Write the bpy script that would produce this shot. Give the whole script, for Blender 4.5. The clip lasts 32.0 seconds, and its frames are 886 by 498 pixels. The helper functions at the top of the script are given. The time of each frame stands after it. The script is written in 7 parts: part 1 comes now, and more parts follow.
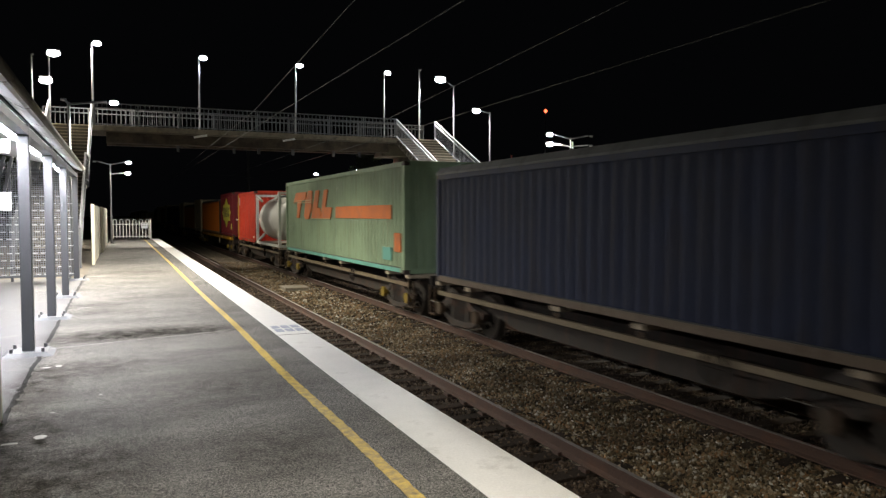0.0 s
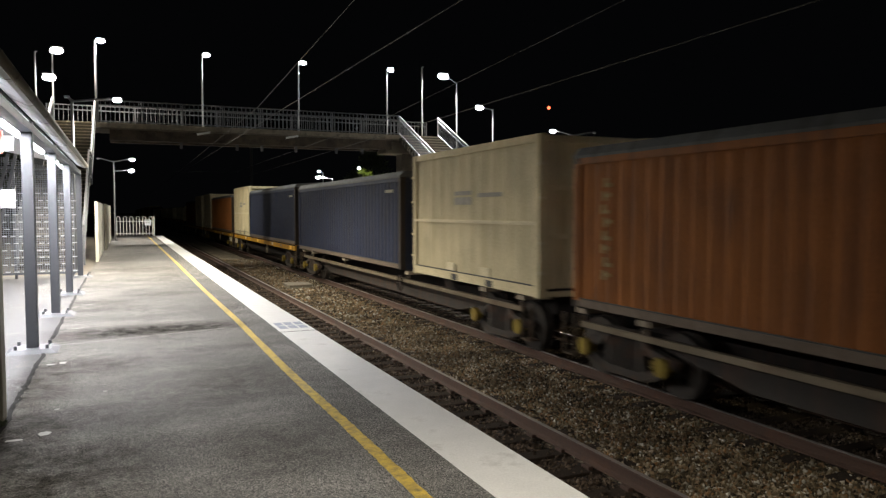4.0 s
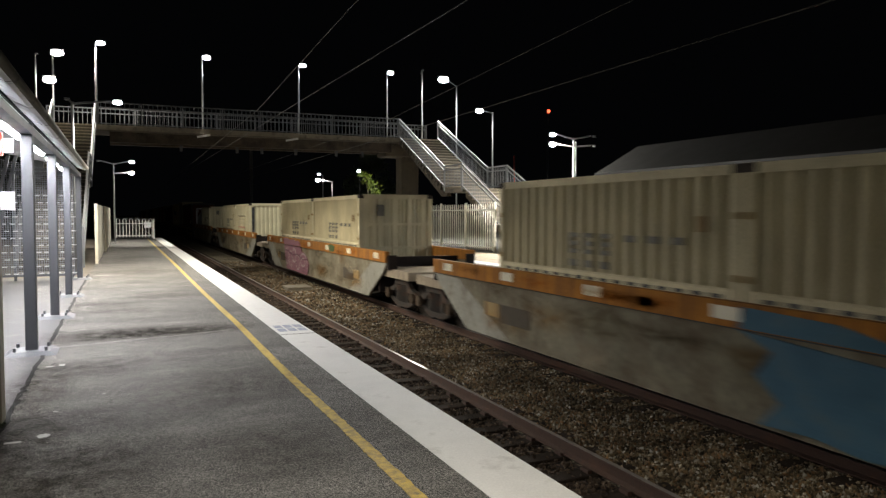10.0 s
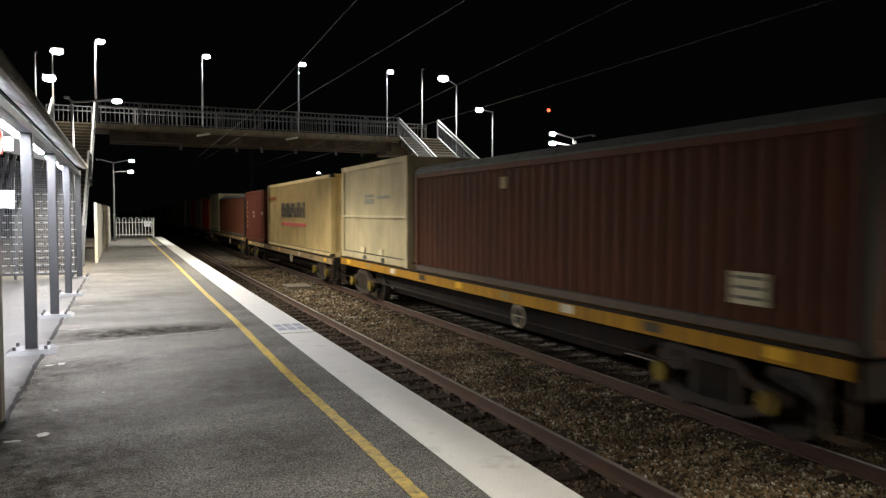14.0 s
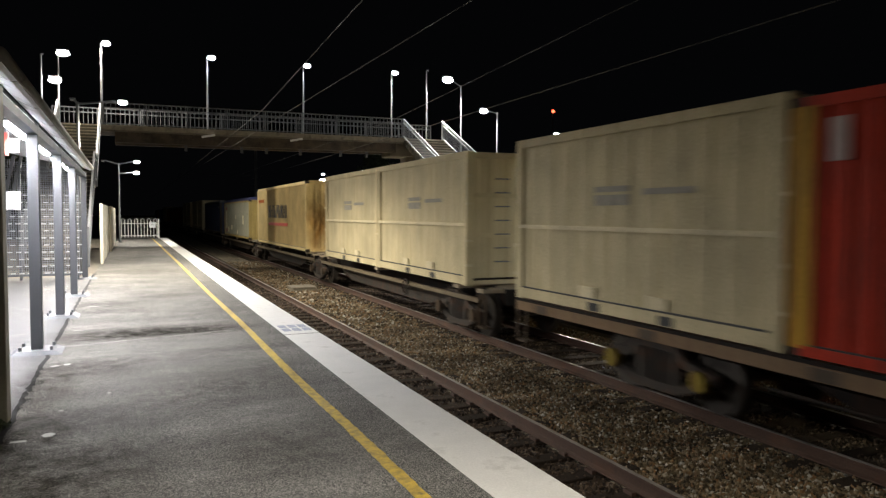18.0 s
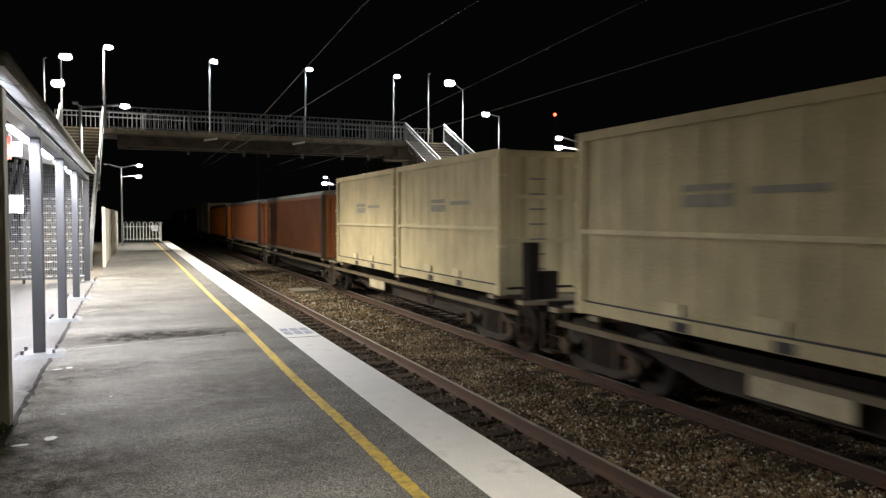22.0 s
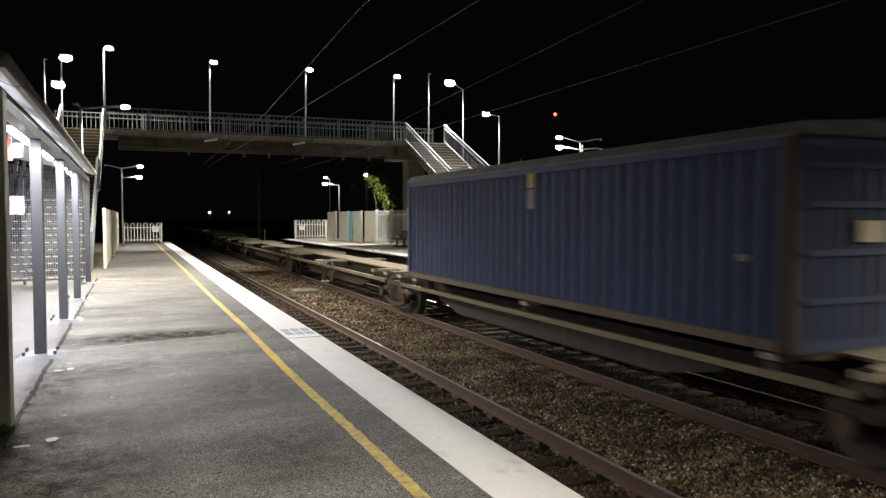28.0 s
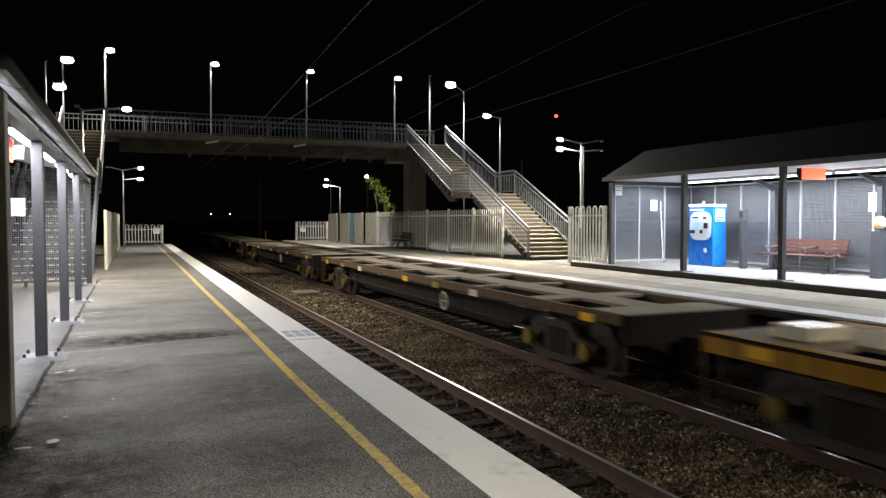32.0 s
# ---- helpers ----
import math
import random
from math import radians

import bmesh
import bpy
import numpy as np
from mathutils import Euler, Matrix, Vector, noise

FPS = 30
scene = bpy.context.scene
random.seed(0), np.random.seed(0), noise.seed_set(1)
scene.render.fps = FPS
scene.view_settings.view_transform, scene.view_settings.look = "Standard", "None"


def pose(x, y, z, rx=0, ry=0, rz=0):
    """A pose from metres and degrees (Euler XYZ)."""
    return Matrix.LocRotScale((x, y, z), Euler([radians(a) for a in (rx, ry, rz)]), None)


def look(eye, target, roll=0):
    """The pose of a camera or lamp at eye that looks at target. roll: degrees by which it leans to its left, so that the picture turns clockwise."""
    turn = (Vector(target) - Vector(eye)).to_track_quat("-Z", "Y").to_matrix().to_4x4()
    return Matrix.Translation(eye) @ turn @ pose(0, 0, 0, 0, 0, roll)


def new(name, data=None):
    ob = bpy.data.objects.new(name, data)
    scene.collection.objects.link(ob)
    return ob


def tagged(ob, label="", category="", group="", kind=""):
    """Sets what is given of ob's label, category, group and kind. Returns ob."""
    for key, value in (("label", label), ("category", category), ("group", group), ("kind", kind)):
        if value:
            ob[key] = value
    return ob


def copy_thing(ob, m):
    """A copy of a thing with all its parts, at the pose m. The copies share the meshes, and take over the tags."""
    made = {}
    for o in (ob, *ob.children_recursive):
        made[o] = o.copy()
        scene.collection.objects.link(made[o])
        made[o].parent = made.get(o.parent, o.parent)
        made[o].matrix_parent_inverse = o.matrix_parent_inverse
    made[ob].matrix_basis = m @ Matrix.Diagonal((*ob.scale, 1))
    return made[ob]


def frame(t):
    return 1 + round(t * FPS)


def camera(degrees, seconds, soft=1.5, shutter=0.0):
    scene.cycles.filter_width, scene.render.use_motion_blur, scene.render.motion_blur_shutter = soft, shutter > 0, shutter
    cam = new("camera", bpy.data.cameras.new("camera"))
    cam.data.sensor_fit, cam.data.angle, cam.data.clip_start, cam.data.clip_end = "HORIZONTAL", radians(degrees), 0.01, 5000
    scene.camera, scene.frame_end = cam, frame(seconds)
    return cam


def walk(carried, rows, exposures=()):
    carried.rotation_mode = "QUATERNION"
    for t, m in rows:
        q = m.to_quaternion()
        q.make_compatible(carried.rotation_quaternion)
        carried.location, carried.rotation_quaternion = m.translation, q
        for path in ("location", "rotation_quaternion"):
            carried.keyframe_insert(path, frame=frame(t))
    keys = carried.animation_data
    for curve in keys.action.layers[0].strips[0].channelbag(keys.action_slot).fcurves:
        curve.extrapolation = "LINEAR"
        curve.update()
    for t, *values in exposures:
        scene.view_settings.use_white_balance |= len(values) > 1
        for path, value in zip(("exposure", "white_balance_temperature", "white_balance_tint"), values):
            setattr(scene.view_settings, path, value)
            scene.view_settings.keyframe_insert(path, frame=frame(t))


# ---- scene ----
# ---- camera ----
cam = camera(62.2, 32.0, soft=1.35, shutter=0.33)
EYE = (0.0, 0.0, 1.62)
# seconds, heading to the right of the track, tilt down, lean, in degrees
TURNS = [
    (0, 23.726, 2.697, 0.026),
    (0.5, 23.730, 2.646, 0.037),
    (1, 23.686, 2.630, 0.062),
    (1.5, 23.584, 2.687, 0.096),
    (2, 23.472, 2.797, 0.118),
    (2.5, 23.396, 2.877, 0.116),
    (3, 23.350, 2.935, 0.095),
    (3.5, 23.386, 2.951, 0.064),
    (5.5, 23.836, 2.872, 0.165),
    (6, 23.685, 2.845, 0.157),
    (6.5, 23.607, 2.810, 0.134),
    (7, 23.552, 2.805, 0.103),
    (7.5, 23.503, 2.805, 0.067),
    (8, 23.474, 2.792, 0.032),
    (8.5, 23.496, 2.755, 0.005),
    (9, 23.525, 2.702, -0.014),
    (9.5, 23.525, 2.691, -0.039),
    (10, 23.520, 2.700, -0.080),
    (10.5, 23.510, 2.730, -0.133),
    (11, 23.512, 2.735, -0.176),
    (11.5, 23.501, 2.746, -0.189),
    (12, 23.489, 2.767, -0.177),
    (12.5, 23.503, 2.785, -0.160),
    (13, 23.517, 2.790, -0.147),
    (13.5, 23.537, 2.789, -0.137),
    (14, 23.538, 2.777, -0.123),
    (14.5, 23.476, 2.759, -0.106),
    (16.5, 23.241, 2.785, -0.138),
    (17, 23.221, 2.744, -0.133),
    (17.5, 23.205, 2.696, -0.126),
    (18, 23.190, 2.690, -0.123),
    (18.5, 23.171, 2.689, -0.124),
    (19, 23.135, 2.662, -0.118),
    (19.5, 23.096, 2.613, -0.102),
    (20, 23.060, 2.544, -0.094),
    (20.5, 23.040, 2.500, -0.108),
    (21, 23.029, 2.494, -0.132),
    (21.5, 23.035, 2.478, -0.135),
    (22, 23.040, 2.439, -0.097),
    (22.5, 23.054, 2.437, -0.032),
    (23, 23.058, 2.492, 0.021),
    (23.5, 23.011, 2.570, 0.036),
    (24, 22.998, 2.615, 0.023),
    (24.5, 22.994, 2.633, 0.011),
    (25, 23.012, 2.628, 0.014),
    (25.5, 23.025, 2.614, 0.030),
    (27.5, 23.019, 2.479, 0.102),
    (28, 22.989, 2.440, 0.075),
    (28.5, 22.945, 2.427, 0.062),
    (29, 22.923, 2.427, 0.070),
    (29.5, 22.903, 2.422, 0.089),
    (30, 22.913, 2.371, 0.103),
    (30.5, 22.914, 2.355, 0.108),
    (31, 22.919, 2.341, 0.104),
    (31.5, 22.918, 2.322, 0.093),
    (32, 22.922, 2.302, 0.080),
]


def aim(heading, tilt, lean):
    a, b = radians(heading), radians(tilt)
    way = Vector((math.sin(a) * math.cos(b), math.cos(a) * math.cos(b), -math.sin(b)))
    return look(EYE, Vector(EYE) + way * 10, -lean)


walk(cam, [(t, aim(h, d, l)) for t, h, d, l in TURNS], exposures=[(0, 1.08), (8, 1.0), (9, .78), (10, .65), (13, .55), (14, .75), (16.5, 1.1), (28, 1.1), (29, .6), (32, .36)])

# ---- world and lamps ----
world = bpy.data.worlds.new("night_sky")
world.use_nodes = True
world.node_tree.nodes["Background"].inputs[0].default_value = (0.008, 0.0085, 0.010, 1)
world.node_tree.nodes["Background"].inputs[1].default_value = 0.07
scene.world = world


def lamp(name, kind, place, target, watts, color, size=0.3, cone=150, blend=0.6):
    d = bpy.data.lights.new(name, kind)
    d.energy, d.color = watts, color
    if kind == "SPOT":
        d.spot_size, d.spot_blend, d.shadow_soft_size = radians(cone), blend, size
    elif kind == "AREA":
        d.shape, d.size, d.size_y = "RECTANGLE", size, cone
    else:
        d.shadow_soft_size = size
    ob = new(name, d)
    ob.matrix_world = look(place, target)
    return ob


COOL = (0.86, 0.94, 1.0)
# ---- materials ----


def mat(name, col, rough=0.6, metal=0.0, var=0.25, scale=2.0, fine=40.0, bump=0.15, dirt=None, amount=0.4, streak=False, per=0.0, spec=0.5):
    """A painted, bare or dirty surface: broad and fine variation, dirt with its own shape, relief."""
    m = bpy.data.materials.new(name)
    m.use_nodes = True
    n, l = m.node_tree.nodes, m.node_tree.links
    b = n["Principled BSDF"]
    b.inputs["Metallic"].default_value, b.inputs["Specular IOR Level"].default_value = metal, spec
    tc = n.new("ShaderNodeTexCoord")
    mp = n.new("ShaderNodeMapping")
    l.new(tc.outputs["Object"], mp.inputs[0])
    if per:
        oi = n.new("ShaderNodeObjectInfo")
        sc = n.new("ShaderNodeVectorMath")
        sc.operation = "SCALE"
        l.new(oi.outputs["Location"], sc.inputs[0])
        sc.inputs["Scale"].default_value = 1.7
        l.new(sc.outputs[0], mp.inputs["Location"])
    broad = n.new("ShaderNodeTexNoise")
    broad.inputs["Scale"].default_value, broad.inputs["Detail"].default_value = scale, 5
    l.new(mp.outputs[0], broad.inputs[0])
    grain = n.new("ShaderNodeTexNoise")
    grain.inputs["Scale"].default_value, grain.inputs["Detail"].default_value = fine, 3
    l.new(mp.outputs[0], grain.inputs[0])
    mix = n.new("ShaderNodeMix")
    mix.data_type = "RGBA"
    mix.inputs[6].default_value = (*[c * (1 - var) for c in col], 1)
    mix.inputs[7].default_value = (*[min(1, c * (1 + var)) for c in col], 1)
    add = n.new("ShaderNodeMath")
    add.operation = "MULTIPLY_ADD"
    l.new(grain.outputs[0], add.inputs[0])
    add.inputs[1].default_value = 0.5
    half = n.new("ShaderNodeMath")
    half.operation = "MULTIPLY"
    half.inputs[1].default_value = 0.5
    l.new(broad.outputs[0], half.inputs[0])
    l.new(half.outputs[0], add.inputs[2])
    stretch = n.new("ShaderNodeMapRange")
    stretch.inputs[1].default_value, stretch.inputs[2].default_value = 0.3, 0.7
    l.new(add.outputs[0], stretch.inputs[0])
    l.new(stretch.outputs[0], mix.inputs[0])
    out = mix.outputs[2]
    if dirt:
        st = n.new("ShaderNodeMapping")
        st.inputs["Scale"].default_value = (1, 5, 0.35) if streak else (1, 1, 1)
        l.new(mp.outputs[0], st.inputs[0])
        spots = n.new("ShaderNodeTexNoise")
        spots.inputs["Scale"].default_value, spots.inputs["Detail"].default_value, spots.inputs["Roughness"].default_value = scale * 0.9 + 0.3, 8, 0.68
        l.new(st.outputs[0], spots.inputs[0])
        cut = n.new("ShaderNodeMapRange")
        cut.inputs[1].default_value, cut.inputs[2].default_value = 0.62 - 0.25 * amount, 0.78 - 0.1 * amount
        cut.inputs[4].default_value = 0.85
        l.new(spots.outputs[0], cut.inputs[0])
        over = n.new("ShaderNodeMix")
        over.data_type = "RGBA"
        l.new(cut.outputs[0], over.inputs[0])
        l.new(out, over.inputs[6])
        over.inputs[7].default_value = (*dirt, 1)
        out = over.outputs[2]
    if per:
        hue = n.new("ShaderNodeHueSaturation")
        vr = n.new("ShaderNodeMapRange")
        vr.inputs[3].default_value, vr.inputs[4].default_value = 1 - per, 1 + per
        l.new(oi.outputs["Random"], vr.inputs[0])
        l.new(vr.outputs[0], hue.inputs["Value"])
        l.new(out, hue.inputs["Color"])
        out = hue.outputs[0]
    l.new(out, b.inputs["Base Color"])
    rr = n.new("ShaderNodeMapRange")
    rr.inputs[3].default_value, rr.inputs[4].default_value = max(0.05, rough - 0.12), min(1, rough + 0.12)
    l.new(broad.outputs[0], rr.inputs[0])
    l.new(rr.outputs[0], b.inputs["Roughness"])
    if bump:
        bp = n.new("ShaderNodeBump")
        bp.inputs["Strength"].default_value, bp.inputs["Distance"].default_value = bump, 0.01
        l.new(grain.outputs[0], bp.inputs["Height"])
        l.new(bp.outputs[0], b.inputs["Normal"])
    return m


def glow(name, col, strength):
    m = bpy.data.materials.new(name)
    m.use_nodes = True
    b = m.node_tree.nodes["Principled BSDF"]
    b.inputs["Base Color"].default_value = (*col, 1)
    b.inputs["Emission Color"].default_value = (*col, 1)
    b.inputs["Emission Strength"].default_value = strength
    return m


def perforated(name, col, pitch, hole):
    """Sheet metal with round holes through it."""
    m = mat(name, col, 0.45, 0.3, 0.1)
    n, l = m.node_tree.nodes, m.node_tree.links
    b, o = n["Principled BSDF"], n["Material Output"]
    tc = n.new("ShaderNodeTexCoord")
    sep = n.new("ShaderNodeSeparateXYZ")
    l.new(tc.outputs["Object"], sep.inputs[0])
    cells = []
    horiz = n.new("ShaderNodeMath")
    horiz.operation = "ADD"
    l.new(sep.outputs[0], horiz.inputs[0])
    l.new(sep.outputs[1], horiz.inputs[1])
    for source in (horiz.outputs[0], sep.outputs[2]):
        div = n.new("ShaderNodeMath")
        div.operation = "MULTIPLY"
        div.inputs[1].default_value = 1 / pitch
        l.new(source, div.inputs[0])
        fr = n.new("ShaderNodeMath")
        fr.operation = "FRACT"
        l.new(div.outputs[0], fr.inputs[0])
        sub = n.new("ShaderNodeMath")
        sub.operation = "SUBTRACT"
        sub.inputs[1].default_value = 0.5
        l.new(fr.outputs[0], sub.inputs[0])
        sq = n.new("ShaderNodeMath")
        sq.operation = "POWER"
        sq.inputs[1].default_value = 2
        l.new(sub.outputs[0], sq.inputs[0])
        cells.append(sq.outputs[0])
    s = n.new("ShaderNodeMath")
    s.operation = "ADD"
    l.new(cells[0], s.inputs[0])
    l.new(cells[1], s.inputs[1])
    lt = n.new("ShaderNodeMath")
    lt.operation = "LESS_THAN"
    lt.inputs[1].default_value = hole * hole
    l.new(s.outputs[0], lt.inputs[0])
    tr = n.new("ShaderNodeBsdfTransparent")
    mx = n.new("ShaderNodeMixShader")
    l.new(lt.outputs[0], mx.inputs[0])
    l.new(b.outputs[0], mx.inputs[1])
    l.new(tr.outputs[0], mx.inputs[2])
    l.new(mx.outputs[0], o.inputs["Surface"])
    return m


def aggregate(name, dark, light, size, blotch, rough=0.85, bump=0.4, swing=(0.5, 1.45), stain=None, sharp=1.9):
    """Bound or loose stones: cells of random tone, grit between, broad blotches, a few dark spots."""
    m = bpy.data.materials.new(name)
    m.use_nodes = True
    n, l = m.node_tree.nodes, m.node_tree.links
    b = n["Principled BSDF"]
    tc = n.new("ShaderNodeTexCoord")
    cell = n.new("ShaderNodeTexVoronoi")
    cell.inputs["Scale"].default_value = size
    l.new(tc.outputs["Object"], cell.inputs[0])
    tone = n.new("ShaderNodeSeparateColor")
    l.new(cell.outputs["Color"], tone.inputs[0])
    power = n.new("ShaderNodeMath")
    power.operation = "POWER"
    power.inputs[1].default_value = sharp
    l.new(tone.outputs[0], power.inputs[0])
    grit = n.new("ShaderNodeTexNoise")
    grit.inputs["Scale"].default_value, grit.inputs["Detail"].default_value, grit.inputs["Roughness"].default_value = size * 0.35, 6, 0.7
    l.new(tc.outputs["Object"], grit.inputs[0])
    gr = n.new("ShaderNodeMapRange")
    gr.inputs[1].default_value, gr.inputs[2].default_value, gr.inputs[3].default_value, gr.inputs[4].default_value = 0.35, 0.65, -0.25, 0.3
    l.new(grit.outputs[0], gr.inputs[0])
    both = n.new("ShaderNodeMath")
    both.operation, both.use_clamp = "ADD", True
    l.new(power.outputs[0], both.inputs[0])
    l.new(gr.outputs[0], both.inputs[1])
    mx = n.new("ShaderNodeMix")
    mx.data_type = "RGBA"
    l.new(both.outputs[0], mx.inputs[0])
    mx.inputs[6].default_value, mx.inputs[7].default_value = (*dark, 1), (*light, 1)
    mp = n.new("ShaderNodeMapping")
    mp.inputs["Scale"].default_value = (0.6, 1.5, 1)
    l.new(tc.outputs["Object"], mp.inputs[0])
    bl = n.new("ShaderNodeTexNoise")
    bl.inputs["Scale"].default_value, bl.inputs["Detail"].default_value, bl.inputs["Roughness"].default_value = blotch, 8, 0.68
    l.new(mp.outputs[0], bl.inputs[0])
    r2 = n.new("ShaderNodeMapRange")
    r2.inputs[1].default_value, r2.inputs[2].default_value, r2.inputs[3].default_value, r2.inputs[4].default_value = 0.32, 0.68, *swing
    l.new(bl.outputs[0], r2.inputs[0])
    hs = n.new("ShaderNodeHueSaturation")
    l.new(r2.outputs[0], hs.inputs["Value"])
    l.new(mx.outputs[2], hs.inputs["Color"])
    out = hs.outputs[0]
    if stain:
        st = n.new("ShaderNodeTexVoronoi")
        st.inputs["Scale"].default_value = 2.3
        l.new(tc.outputs["Object"], st.inputs[0])
        rs = n.new("ShaderNodeMapRange")
        rs.inputs[1].default_value, rs.inputs[2].default_value, rs.inputs[3].default_value, rs.inputs[4].default_value = 0.06, 0.03, 0, 0.7
        l.new(st.outputs["Distance"], rs.inputs[0])
        ms = n.new("ShaderNodeMix")
        ms.data_type = "RGBA"
        l.new(rs.outputs[0], ms.inputs[0])
        l.new(out, ms.inputs[6])
        ms.inputs[7].default_value = (*stain, 1)
        out = ms.outputs[2]
    l.new(out, b.inputs["Base Color"])
    b.inputs["Roughness"].default_value, b.inputs["Specular IOR Level"].default_value = rough, 0.25
    bp = n.new("ShaderNodeBump")
    bp.inputs["Strength"].default_value, bp.inputs["Distance"].default_value = bump, 0.006
    l.new(both.outputs[0], bp.inputs["Height"])
    l.new(bp.outputs[0], b.inputs["Normal"])
    return m


